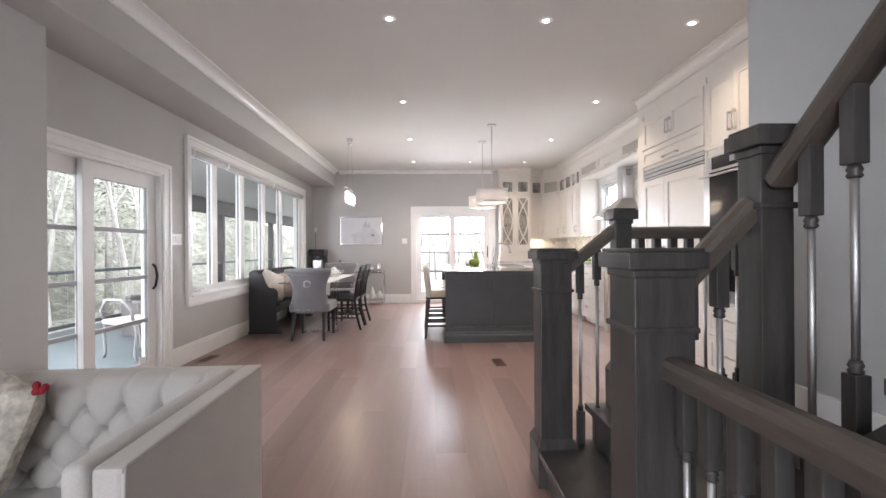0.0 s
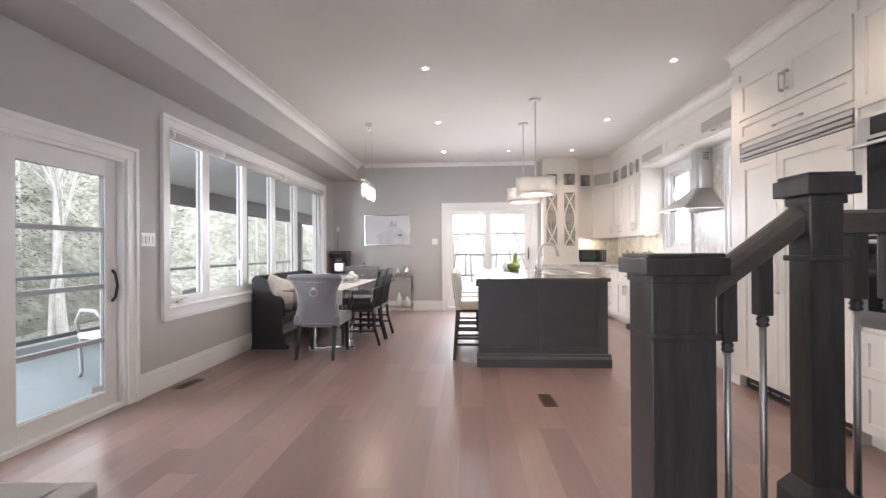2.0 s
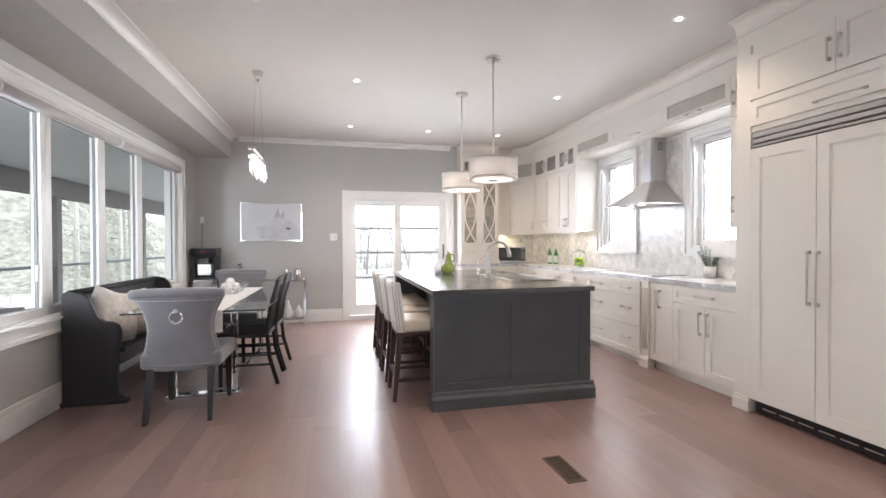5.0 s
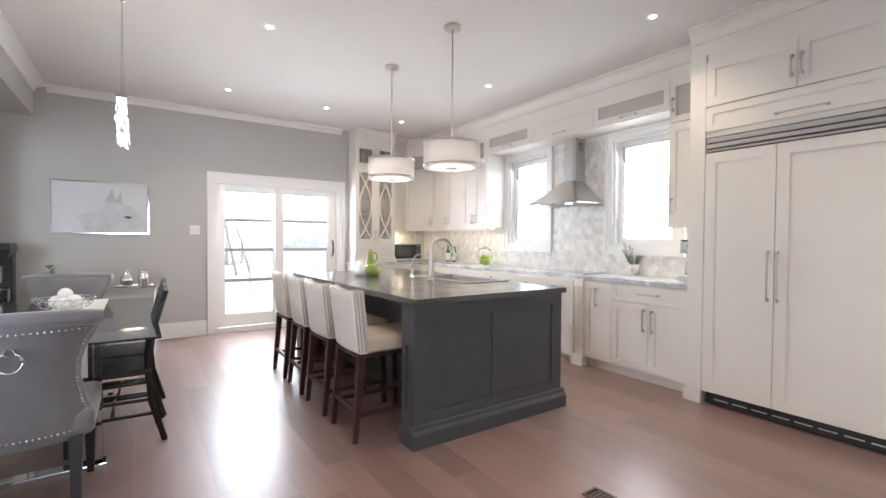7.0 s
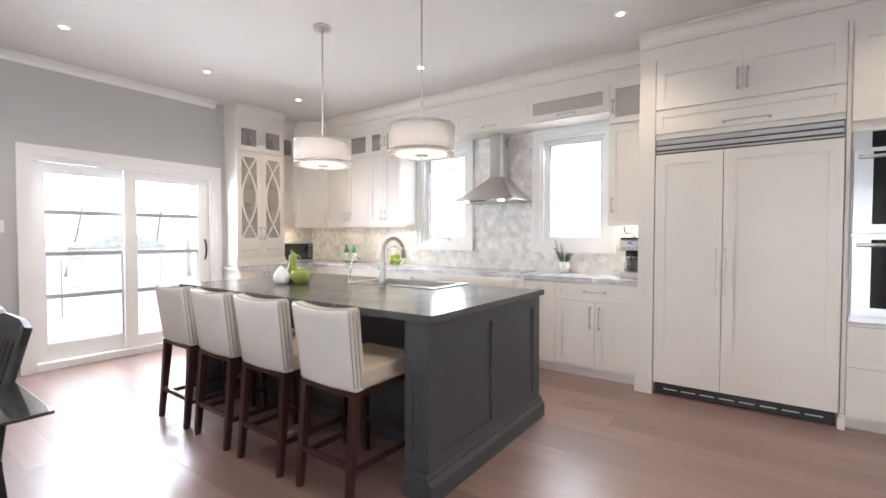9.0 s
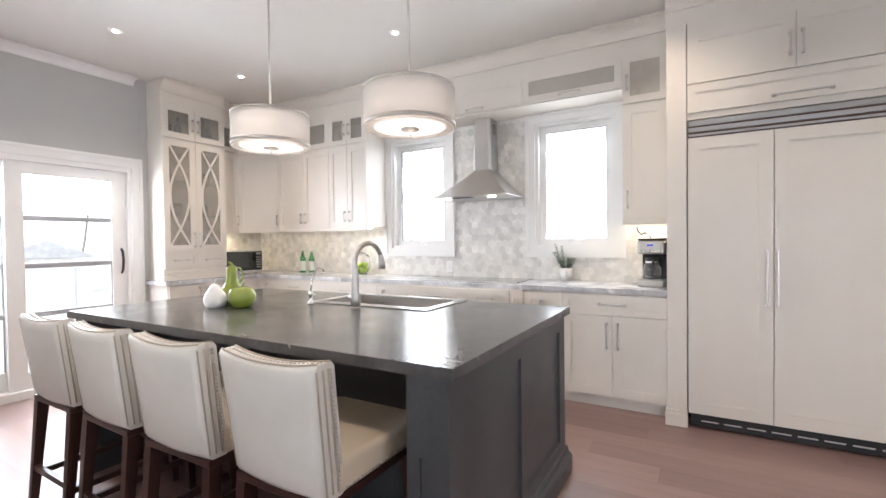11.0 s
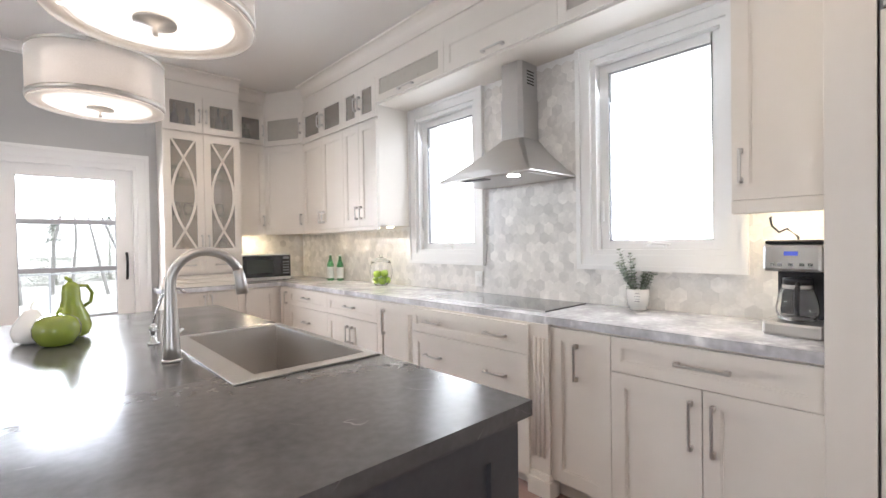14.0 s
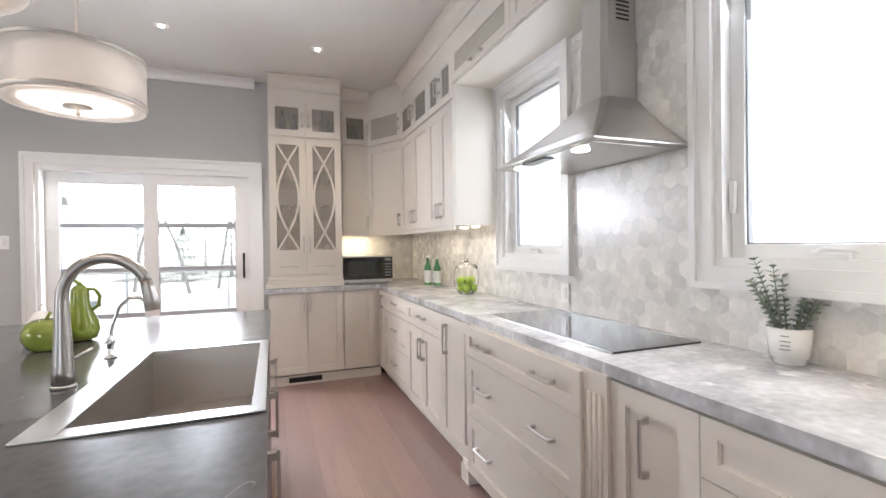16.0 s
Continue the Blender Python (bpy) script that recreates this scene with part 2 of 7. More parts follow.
BEAMPAINT = material("porch_beam_paint", (0.17, 0.16, 0.16), 0.7, vary=0.06)
GROUND = material("pale_winter_lawn", (0.55, 0.54, 0.51), 0.95, vary=0.15, scale=0.6, grain=0.2, grain_scale=8)
BARK = material("pale_bark", (0.66, 0.64, 0.61), 0.9, vary=0.2, scale=8, grain=0.2, bump=0.3)
NEEDLE = material("evergreen_needles", (0.25, 0.27, 0.22), 0.85, vary=0.25, scale=1.2, grain=0.3, grain_scale=9)
GREYBARK = material("grey_bark", (0.30, 0.29, 0.28), 0.9, vary=0.2, scale=8, grain=0.2, bump=0.3)
BRICK = material("pale_siding", (0.62, 0.61, 0.60), 0.8, vary=0.1, scale=3)
ROOFING = material("grey_roofing", (0.42, 0.42, 0.43), 0.85, vary=0.15)
SHADE = material("sheer_white_shade", (0.80, 0.76, 0.71), 0.7, vary=0.03, grain=0.03, grain_scale=200, alpha=0.42)
BULBGLOW = glowing("downlight_glow", (1.0, 0.93, 0.82), 5)
SHADEGLOW = glowing("inner_shade_glow", (1.0, 0.82, 0.68), 0.14, (0.72, 0.63, 0.56))
DIFFUSER = glowing("pendant_diffuser_glow", (1.0, 0.92, 0.82), 0.34)
CRYSTALGLOW = glowing("crystal_glow", (1.0, 0.93, 0.84), 0.9)
LEDGLOW = glowing("undercabinet_glow", (1.0, 0.84, 0.58), 2.5)
BLUELCD = glowing("blue_display", (0.12, 0.2, 0.9), 0.12, (0.05, 0.06, 0.3))


# ---- mesh helpers ----
def box(bm, x0, x1, y0, y1, z0, z1):
    v = [bm.verts.new(p) for p in ((x0, y0, z0), (x1, y0, z0), (x1, y1, z0), (x0, y1, z0),
                                   (x0, y0, z1), (x1, y0, z1), (x1, y1, z1), (x0, y1, z1))]
    return [bm.faces.new([v[i] for i in f]) for f in
            ((0, 3, 2, 1), (4, 5, 6, 7), (0, 1, 5, 4), (1, 2, 6, 5), (2, 3, 7, 6), (3, 0, 4, 7))]


def rod(bm, p0, p1, r0, r1=None, n=10, caps=True):
    """A round bar, tapered from r0 to r1."""
    r1 = r0 if r1 is None else r1
    p0, p1 = Vector(p0), Vector(p1)
    q = (p1 - p0).to_track_quat("Z", "Y")
    rings = []
    for p, r in ((p0, r0), (p1, r1)):
        rings.append([bm.verts.new(p + q @ Vector((r * math.cos(a), r * math.sin(a), 0)))
                      for a in (2 * math.pi * i / n for i in range(n))])
    for i in range(n):
        j = (i + 1) % n
        bm.faces.new((rings[0][i], rings[0][j], rings[1][j], rings[1][i])).smooth = True
    if caps:
        bm.faces.new(rings[0][::-1])
        bm.faces.new(rings[1])


def lathe(bm, profile, cx=0, cy=0, n=24):
    """Turns (radius, height) pairs round an upright axis."""
    rings = [[bm.verts.new((cx + r * math.cos(2 * math.pi * i / n), cy + r * math.sin(2 * math.pi * i / n), z))
              for i in range(n)] for r, z in profile]
    for a, c in zip(rings, rings[1:]):
        for i in range(n):
            j = (i + 1) % n
            bm.faces.new((a[i], a[j], c[j], c[i])).smooth = True
    if profile[0][0] > 1e-4:
        bm.faces.new(rings[0][::-1])
    if profile[-1][0] > 1e-4:
        bm.faces.new(rings[-1])


def tube(bm, pts, r, n=10, radii=None):
    """A smooth bent pipe through points."""
    pts = [Vector(p) for p in pts]
    rings = []
    for i, p in enumerate(pts):
        d = (pts[min(i + 1, len(pts) - 1)] - pts[max(i - 1, 0)]).normalized()
        side = d.cross(Vector((0.31, 0.87, 0.39))).normalized()
        up = side.cross(d)
        rr = radii[i] if radii else r
        rings.append([bm.verts.new(p + rr * (math.cos(a) * side + math.sin(a) * up))
                      for a in (2 * math.pi * k / n for k in range(n))])
    for a, c in zip(rings, rings[1:]):
        for i in range(n):
            j = (i + 1) % n
            bm.faces.new((a[i], c[i], c[j], a[j])).smooth = True
    bm.faces.new(rings[0])
    bm.faces.new(rings[-1][::-1])


def prism(bm, outline, axis, a, b):
    """Extrudes an outline of two coordinates along an axis from a to b."""
    def put(p, t):
        return {"x": (t, p[0], p[1]), "y": (p[0], t, p[1]), "z": (p[0], p[1], t)}[axis]
    lo = [bm.verts.new(put(p, a)) for p in outline]
    hi = [bm.verts.new(put(p, b)) for p in outline]
    bm.faces.new(lo)
    bm.faces.new(hi[::-1])
    for i in range(len(outline)):
        j = (i + 1) % len(outline)
        bm.faces.new((lo[j], lo[i], hi[i], hi[j]))


def frustum(bm, lower, upper, z0, z1):
    """A tapered block between two rectangles (x0, x1, y0, y1)."""
    def ring(r, z):
        return [bm.verts.new(p) for p in ((r[0], r[2], z), (r[1], r[2], z), (r[1], r[3], z), (r[0], r[3], z))]
    a, c = ring(lower, z0), ring(upper, z1)
    bm.faces.new(a[::-1])
    bm.faces.new(c)
    for i in range(4):
        j = (i + 1) % 4
        bm.faces.new((a[i], a[j], c[j], c[i]))


def blob(bm, centre, size, power=2.0, n=14, rings=9, crumple=0.0, seed=0):
    """A pillow-like rounded body."""
    rnd = random.Random(seed)
    rows = []
    for i in range(rings + 1):
        t = math.pi * i / rings - math.pi / 2
        row = []
        for j in range(n):
            a = 2 * math.pi * j / n
            def sp(v):
                return math.copysign(abs(v) ** (2 / power), v)
            w = 1 + crumple * (rnd.random() - 0.5)
            row.append(bm.verts.new((centre[0] + size[0] * sp(math.cos(t)) * sp(math.cos(a)) * w,
                                     centre[1] + size[1] * sp(math.cos(t)) * sp(math.sin(a)) * w,
                                     centre[2] + size[2] * sp(math.sin(t)) * w)))
        rows.append(row)
    for a, c in zip(rows, rows[1:]):
        for j in range(n):
            k = (j + 1) % n
            bm.faces.new((a[j], a[k], c[k], c[j])).smooth = True


def soften(bm, width, segments=2):
    bmesh.ops.remove_doubles(bm, verts=bm.verts, dist=1e-5)
    bmesh.ops.bevel(bm, geom=[e for e in bm.edges if len(e.link_faces) == 2 and e.calc_face_angle(0) > 0.5],
                    offset=width, segments=segments, profile=0.6, affect="EDGES", clamp_overlap=True)


def part(name, bm, mat, parent=None, label="", smooth=False):
    """Links a bmesh as one mesh object, under a thing or a part."""
    bmesh.ops.remove_doubles(bm, verts=bm.verts, dist=1e-6)
    bmesh.ops.recalc_face_normals(bm, faces=bm.faces)
    me = bpy.data.meshes.new(name)
    if smooth:
        for f in bm.faces:
            f.smooth = True
    bm.to_mesh(me)
    bm.free()
    me.materials.append(mat)
    ob = new(name, me)
    ob.parent = parent
    if label:
        tagged(ob, label)
    return ob


def thing(name, label, category, m=None, group="", kind=""):
    ob = new(name)
    ob.empty_display_size = 0.1
    if m is not None:
        ob.matrix_basis = m
    return tagged(ob, label, category, group, kind)


def made(fn, *args, bevel=0.0, **kw):
    """A fresh bmesh filled by one helper."""
    bm = bmesh.new()
    fn(bm, *args, **kw)
    if bevel:
        soften(bm, bevel)
    return bm


def boxes(*dims, bevel=0.0):
    bm = bmesh.new()
    for d in dims:
        box(bm, *d)
    if bevel:
        soften(bm, bevel)
    return bm


def structure(name, bm, mat, label, category):
    ob = part(name, bm, mat)
    return tagged(ob, label, category, kind="structure")

# ---- structure ----
def pierced(u0, u1, z0, z1, holes):
    """Rectangles that tile a wall round its openings (u0, u1, z0, z1)."""
    us = sorted({u0, u1, *[h[0] for h in holes], *[h[1] for h in holes]})
    out = []
    for a, c in zip(us, us[1:]):
        z = z0
        for h in sorted((h for h in holes if h[0] <= a and h[1] >= c), key=lambda h: h[2]):
            if h[2] > z:
                out.append((a, c, z, h[2]))
            z = h[3]
        if z < z1:
            out.append((a, c, z, z1))
    return out


def wall_along_y(name, x0, x1, y0, y1, z0, z1, holes, mat, label):
    return structure(name, boxes(*[(x0, x1, a, c, b, d) for a, c, b, d in pierced(y0, y1, z0, z1, holes)]), mat, label, "wall")


def wall_along_x(name, y0, y1, x0, x1, z0, z1, holes, mat, label):
    return structure(name, boxes(*[(a, c, y0, y1, b, d) for a, c, b, d in pierced(x0, x1, z0, z1, holes)]), mat, label, "wall")


WIN = (5.05, 9.40, 0.70, 2.36)            # big window opening: y0, y1, z0, z1
SLIDE = (3.14, 4.55, 0.0, 1.96)           # side patio door
DOOR = (-0.06, 1.66, 0.0, 2.07)           # far patio door: x0, x1, z0, z1
W1, W2 = (7.44, 8.155, 1.222, 2.39), (5.775, 6.49, 1.222, 2.385)

wall_along_y("wall_west", LEFT - 0.2, LEFT, REAR, BACK, 0, CEIL, [WIN, SLIDE], WALL, "warm grey painted wall with a wide window and patio door")
wall_along_x("wall_north", BACK, BACK + 0.22, LEFT - 0.2, 1.78, 0, CEIL, [DOOR], WALL, "grey painted end wall with a sliding patio door")
wall_along_x("wall_nook", NOOK, NOOK + 0.15, 1.78, RIGHT + 0.25, 0, CEIL, [], CREAM, "cream wall behind the corner cabinets")
east = wall_along_y("wall_east", RIGHT, RIGHT + 0.25, 2.45, NOOK, 0, CEIL, [W1, W2], TRIM, "kitchen wall with two windows and tiled backsplash")
structure("wall_jog", boxes((1.74, 1.80, BACK - 0.004, NOOK, 0, CEIL), (1.80, 1.8195, BACK - 0.004, NOOK, 0.94, CEIL)), WALL, "grey wall end beside the glazed hutch", "wall")
structure("wall_stair", boxes((STAIR_X, STAIR_X + 0.12, REAR, STAIR_Y, -2.6, CEIL)), STAIRWALL, "cool grey wall beside the stairs", "wall")
structure("wall_pantry", boxes((STAIR_X + 0.12, RIGHT + 0.25, STAIR_Y - 0.02, STAIR_Y + 0.10, 0, CEIL)), STAIRWALL, "plain grey wall closing the kitchen", "wall")
# the opening is assumed and unseen, added to let the rear lamp in
structure("wall_south", boxes((LEFT - 0.2, -2.0, REAR - 0.15, REAR, -2.6, CEIL), (0.4, STAIR_X, REAR - 0.15, REAR, -2.6, CEIL), (-2.0, 0.4, REAR - 0.15, REAR, -2.6, 0.75), (-2.0, 0.4, REAR - 0.15, REAR, 2.35, CEIL)), WALL, "plain grey wall behind the living area, with an assumed unseen opening", "wall")
structure("wall_pier", boxes((LEFT, -2.13, REAR, 2.95, 0, SOFFIT_Z), bevel=0.004), WALL, "grey painted wall pier beside the patio door", "wall")
structure("ceiling", boxes((LEFT - 0.2, RIGHT + 0.25, REAR, NOOK + 0.15, CEIL, CEIL + 0.15)), CEILING, "smooth white painted ceiling", "ceiling")
structure("ceiling_soffit", boxes((LEFT, SOFFIT_X, REAR, BACK, SOFFIT_Z, CEIL - 0.003), bevel=0.004), WALL, "grey dropped soffit along the window wall", "ceiling")


def cove(bm, along, fixed, a, b, sign, drop=0.10, out=0.10, top=CEIL - 0.002):
    """A concave crown moulding; sign points into the room."""
    pts = [(0.0, 0.0), (out, 0.0), (out, -0.015)] + [
        (out - (out - 0.015) * math.sin(t), -0.015 - (drop - 0.03) * (1 - math.cos(t)))
        for t in (math.pi / 2 * i / 6 for i in range(1, 7))] + [(0.015, -drop), (0.0, -drop)]
    if along == "y":
        prism(bm, [(fixed + sign * u, top + v) for u, v in pts], "y", a, b)
    else:
        prism(bm, [(fixed + sign * u, top + v) for u, v in pts], "x", a, b)


structure("crown_soffit", made(cove, "y", SOFFIT_X, REAR, BACK, 1, 0.09, 0.11), TRIM, "white crown moulding along the soffit", "trim")
structure("crown_north", made(cove, "x", BACK, SOFFIT_X + 0.11, 1.70, -1, 0.07, 0.10), TRIM, "white crown moulding on the end wall", "trim")


def baseboard(name, dims, axis):
    x0, x1, y0, y1 = dims
    bm = boxes((x0, x1, y0, y1, 0, 0.16))
    if axis == "y":
        box(bm, x0, x1 - 0.010, y0, y1, 0.16, 0.20)
    else:
        box(bm, x0, x1, y0 + 0.010, y1, 0.16, 0.20)
    soften(bm, 0.003, 1)
    return structure(name, bm, TRIM, "tall white painted baseboard", "baseboard")


baseboard("baseboard_west", (LEFT, LEFT + 0.022, 4.66, BACK), "y")
baseboard("baseboard_north", (LEFT + 0.022, -0.16, BACK - 0.022, BACK), "x")
structure("baseboard_stair", boxes((STAIR_X - 0.02, STAIR_X, 0.3, STAIR_Y, 0.38, 0.58), bevel=0.003), TRIM, "white baseboard above the landing", "baseboard")


# windows and doors: each is a frame of parts set in its opening
def casing(name, parent, axis, face, u0, u1, z0, z1, w, sign, sill=True):
    """Moulded casing round an opening; face is the wall plane, sign points into the room."""
    def slab(bm, a, c, b, d, t):
        f0, f1 = sorted((face, face + sign * t))
        if axis == "y":
            box(bm, f0, f1, a, c, b, d)
        else:
            box(bm, a, c, f0, f1, b, d)
    bm = bmesh.new()
    for t, e in ((0.020, 0.0), (0.034, w * 0.72)):
        o = w + (0.003 if e else 0.0)
        foot = z0 - o if sill else z0
        slab(bm, u0 - o, u0 - e, foot, z1 + o, t)
        slab(bm, u1 + e, u1 + o, foot, z1 + o, t)
        slab(bm, u0 - e, u1 + e, z1 + e, z1 + o, t)
        if sill:
            slab(bm, u0 - e, u1 + e, z0 - o, z0 - e, t)
    return part(name, bm, TRIM, parent)


def sash(parent, axis, at, u0, u1, z0, z1, w=0.05, t=0.05, bars=(), mat=None, bar_mat=None, wl=None, wr=None, wb=None, wt=None, bar=0.014):
    """A glazed leaf: frame, pane and glazing bars. at is the middle plane."""
    def dims(a, c, b, d, th):
        return (at - th / 2, at + th / 2, a, c, b, d) if axis == "y" else (a, c, at - th / 2, at + th / 2, b, d)
    wl, wr, wb, wt = wl or w, wr or w, wb or w, wt or w
    f = part("window_frame", boxes(dims(u0, u0 + wl, z0, z1, t), dims(u1 - wr, u1, z0, z1, t),
                                   dims(u0 + wl, u1 - wr, z0, z0 + wb, t), dims(u0 + wl, u1 - wr, z1 - wt, z1, t), bevel=0.004),
             mat or TRIM, parent)
    p = part("pane", boxes(dims(u0 + wl - 0.005, u1 - wr + 0.005, z0 + wb - 0.005, z1 - wt + 0.005, 0.006)), PANE, f)
    p.visible_shadow = False
    part("gasket", boxes(dims(u0 + wl, u0 + wl + 0.005, z0 + wb, z1 - wt, 0.022), dims(u1 - wr - 0.005, u1 - wr, z0 + wb, z1 - wt, 0.022),
                         dims(u0 + wl + 0.005, u1 - wr - 0.005, z0 + wb, z0 + wb + 0.005, 0.022),
                         dims(u0 + wl + 0.005, u1 - wr - 0.005, z1 - wt - 0.005, z1 - wt, 0.022)), GREYPLASTIC, f, "thin grey glazing gasket")
    for z in bars:
        part("glazing_bar", boxes(dims(u0 + wl, u1 - wr, z - bar, z + bar, 0.03), bevel=0.003), bar_mat or TRIM, f)
    return f


win = thing("window_1", "wide white five-part window with roller blinds drawn up", "window", kind="structure")
casing("window_casing", win, "y", LEFT, WIN[0], WIN[1], WIN[2], WIN[3], 0.10, 1)
part("window_jamb", boxes((LEFT - 0.2, LEFT, WIN[0], WIN[0] + 0.02, WIN[2], WIN[3]), (LEFT - 0.2, LEFT, WIN[1] - 0.02, WIN[1], WIN[2], WIN[3]),
                          (LEFT - 0.2, LEFT, WIN[0] + 0.02, WIN[1] - 0.02, WIN[3] - 0.02, WIN[3]),
                          (LEFT - 0.2, LEFT, WIN[0] + 0.02, WIN[1] - 0.02, WIN[2], WIN[2] + 0.03)), TRIM, win)
edges = [5.07, 5.73, 6.55, 7.38, 8.22, 9.38]
for a, c in zip(edges, edges[1:]):
    sash(win, "y", LEFT - 0.09, a, c, WIN[2] + 0.03, WIN[3] - 0.02, 0.065, 0.07)
part("window_sill", boxes((LEFT - 0.05, LEFT + 0.045, WIN[0] - 0.02, WIN[1] + 0.02, WIN[2] - 0.002, WIN[2] + 0.022), bevel=0.006), TRIM, win)
for y in (5.22, 9.0):
    bm = boxes((LEFT - 0.05, LEFT - 0.02, y, y + 0.09, 0.735, 0.755), bevel=0.004)
    tube(bm, [(LEFT - 0.03, y + 0.04, 0.755), (LEFT + 0.0, y + 0.05, 0.775), (LEFT + 0.01, y + 0.10, 0.77)], 0.007, 8)
    part("crank_handle", bm, NICKEL, win, "small nickel window crank")
for y in (5.62, 6.40):
    part("sash_latch", boxes((LEFT - 0.05, LEFT - 0.035, y, y + 0.02, 1.0, 1.12), bevel=0.004), TRIM, win)


def roller_blind(y0, y1):
    b = thing("roller_blind", "rolled-up pale grey roller blind under the window head", "blind", group="window blinds")
    bm = bmesh.new()
    rod(bm, (LEFT - 0.005, y0 + 0.03, 2.30), (LEFT - 0.005, y1 - 0.03, 2.30), 0.042, n=18)
    part("roll", bm, BLIND, b)
    for y in (y0, y1 - 0.022):
        part("bracket", made(rod, (LEFT - 0.005, y, 2.30), (LEFT - 0.005, y + 0.022, 2.30), 0.048, n=18), TRIM, b)


roller_blind(5.08, 5.92)
roller_blind(5.93, 7.60)
roller_blind(7.61, 9.36)


def pull_handle(parent, at, axis, sign):
    x, y, z = at
    off = Vector((sign, 0, 0)) if axis == "y" else Vector((0, sign, 0))
    p = Vector(at)
    bm = bmesh.new()
    tube(bm, [p + Vector((0, 0, -0.12)) + off * 0.004, p + Vector((0, 0, -0.09)) + off * 0.03, p + off * 0.045,
              p + Vector((0, 0, 0.09)) + off * 0.03, p + Vector((0, 0, 0.12)) + off * 0.004], 0.011, 8)
    return part("door_handle", bm, BLACKMETAL, parent, "bowed black metal door pull")


slide = thing("door_1", "white sliding patio door with grey glazing bars, closed", "door", kind="structure")
casing("door_casing", slide, "y", LEFT, SLIDE[0], SLIDE[1], 0, SLIDE[3], 0.10, 1, sill=False)
part("door_jamb", boxes((LEFT - 0.2, LEFT, SLIDE[0], SLIDE[0] + 0.025, 0, SLIDE[3]), (LEFT - 0.2, LEFT, SLIDE[1] - 0.025, SLIDE[1], 0, SLIDE[3]),
                        (LEFT - 0.2, LEFT, SLIDE[0] + 0.025, SLIDE[1] - 0.025, SLIDE[3] - 0.025, SLIDE[3]),
                        (LEFT - 0.2, LEFT, SLIDE[0] + 0.025, SLIDE[1] - 0.025, 0, 0.03)), TRIM, slide)
sash(slide, "y", LEFT - 0.13, 3.165, 3.74, 0.03, 1.935, 0.09, 0.045, (0.55, 0.96, 1.39), bar_mat=BARGREY, bar=0.018, wb=0.12, wt=0.13)
sash(slide, "y", LEFT - 0.08, 3.61, 4.525, 0.03, 1.935, 0.11, 0.045, (0.55, 0.96, 1.39), bar_mat=BARGREY, bar=0.018, wl=0.12, wr=0.115, wb=0.12, wt=0.13)
pull_handle(slide, (LEFT - 0.055, 4.47, 0.96), "y", 1)
part("sticker", boxes((LEFT - 0.0765, LEFT - 0.0745, 4.30, 4.39, 0.16, 0.21)), LABEL, slide)

far = thing("door_2", "white sliding patio door with horizontal glazing bars, closed", "door", kind="structure")
casing("door_casing", far, "x", BACK, DOOR[0], DOOR[1], 0, DOOR[3], 0.09, -1, sill=False)
part("door_jamb", boxes((DOOR[0], DOOR[0] + 0.03, BACK, BACK + 0.22, 0, DOOR[3]), (DOOR[1] - 0.03, DOOR[1], BACK, BACK + 0.22, 0, DOOR[3]),
                        (DOOR[0] + 0.03, DOOR[1] - 0.03, BACK, BACK + 0.22, DOOR[3] - 0.05, DOOR[3]),
                        (DOOR[0] + 0.03, DOOR[1] - 0.03, BACK - 0.01, BACK + 0.22, 0, 0.07)), TRIM, far)
sash(far, "x", BACK + 0.12, -0.03, 0.82, 0.07, 2.02, 0.10, 0.045, (0.70, 1.125, 1.54), bar_mat=BARGREY, wb=0.16, wt=0.10, bar=0.022)
sash(far, "x", BACK + 0.065, 0.72, 1.63, 0.07, 2.02, 0.12, 0.045, (0.70, 1.125, 1.54), bar_mat=BARGREY, bar=0.022, wr=0.13, wb=0.13, wt=0.10)
pull_handle(far, (1.575, BACK + 0.042, 1.14), "x", -1)

for name, w in (("window_2", W1), ("window_3", W2)):
    wn_ = thing(name, "white crank window with deep moulded casing", "window", kind="structure")
    casing("window_casing", wn_, "y", RIGHT, w[0], w[1], w[2], w[3], 0.085, -1)
    part("window_jamb", boxes((RIGHT, RIGHT + 0.2, w[0], w[0] + 0.03, w[2], w[3]), (RIGHT, RIGHT + 0.2, w[1] - 0.03, w[1], w[2], w[3]),
                              (RIGHT, RIGHT + 0.2, w[0] + 0.03, w[1] - 0.03, w[3] - 0.03, w[3]),
                              (RIGHT, RIGHT + 0.2, w[0] + 0.03, w[1] - 0.03, w[2], w[2] + 0.03)), TRIM, wn_)
    sash(wn_, "y", RIGHT + 0.075, w[0] + 0.03, w[1] - 0.03, w[2] + 0.03, w[3] - 0.03, 0.05, 0.05)
    bm = boxes((RIGHT + 0.02, RIGHT + 0.045, w[0] + 0.30, w[0] + 0.42, w[2] + 0.03, w[2] + 0.05), bevel=0.004)
    tube(bm, [(RIGHT + 0.03, w[0] + 0.40, w[2] + 0.05), (RIGHT + 0.01, w[0] + 0.36, w[2] + 0.065), (RIGHT + 0.005, w[0] + 0.27, w[2] + 0.055)], 0.007, 8)
    part("crank_handle", bm, TRIM, wn_)
    part("sash_latch", boxes((RIGHT + 0.03, RIGHT + 0.048, w[1] - 0.055, w[1] - 0.035, 1.42, 1.54), bevel=0.004), TRIM, wn_)

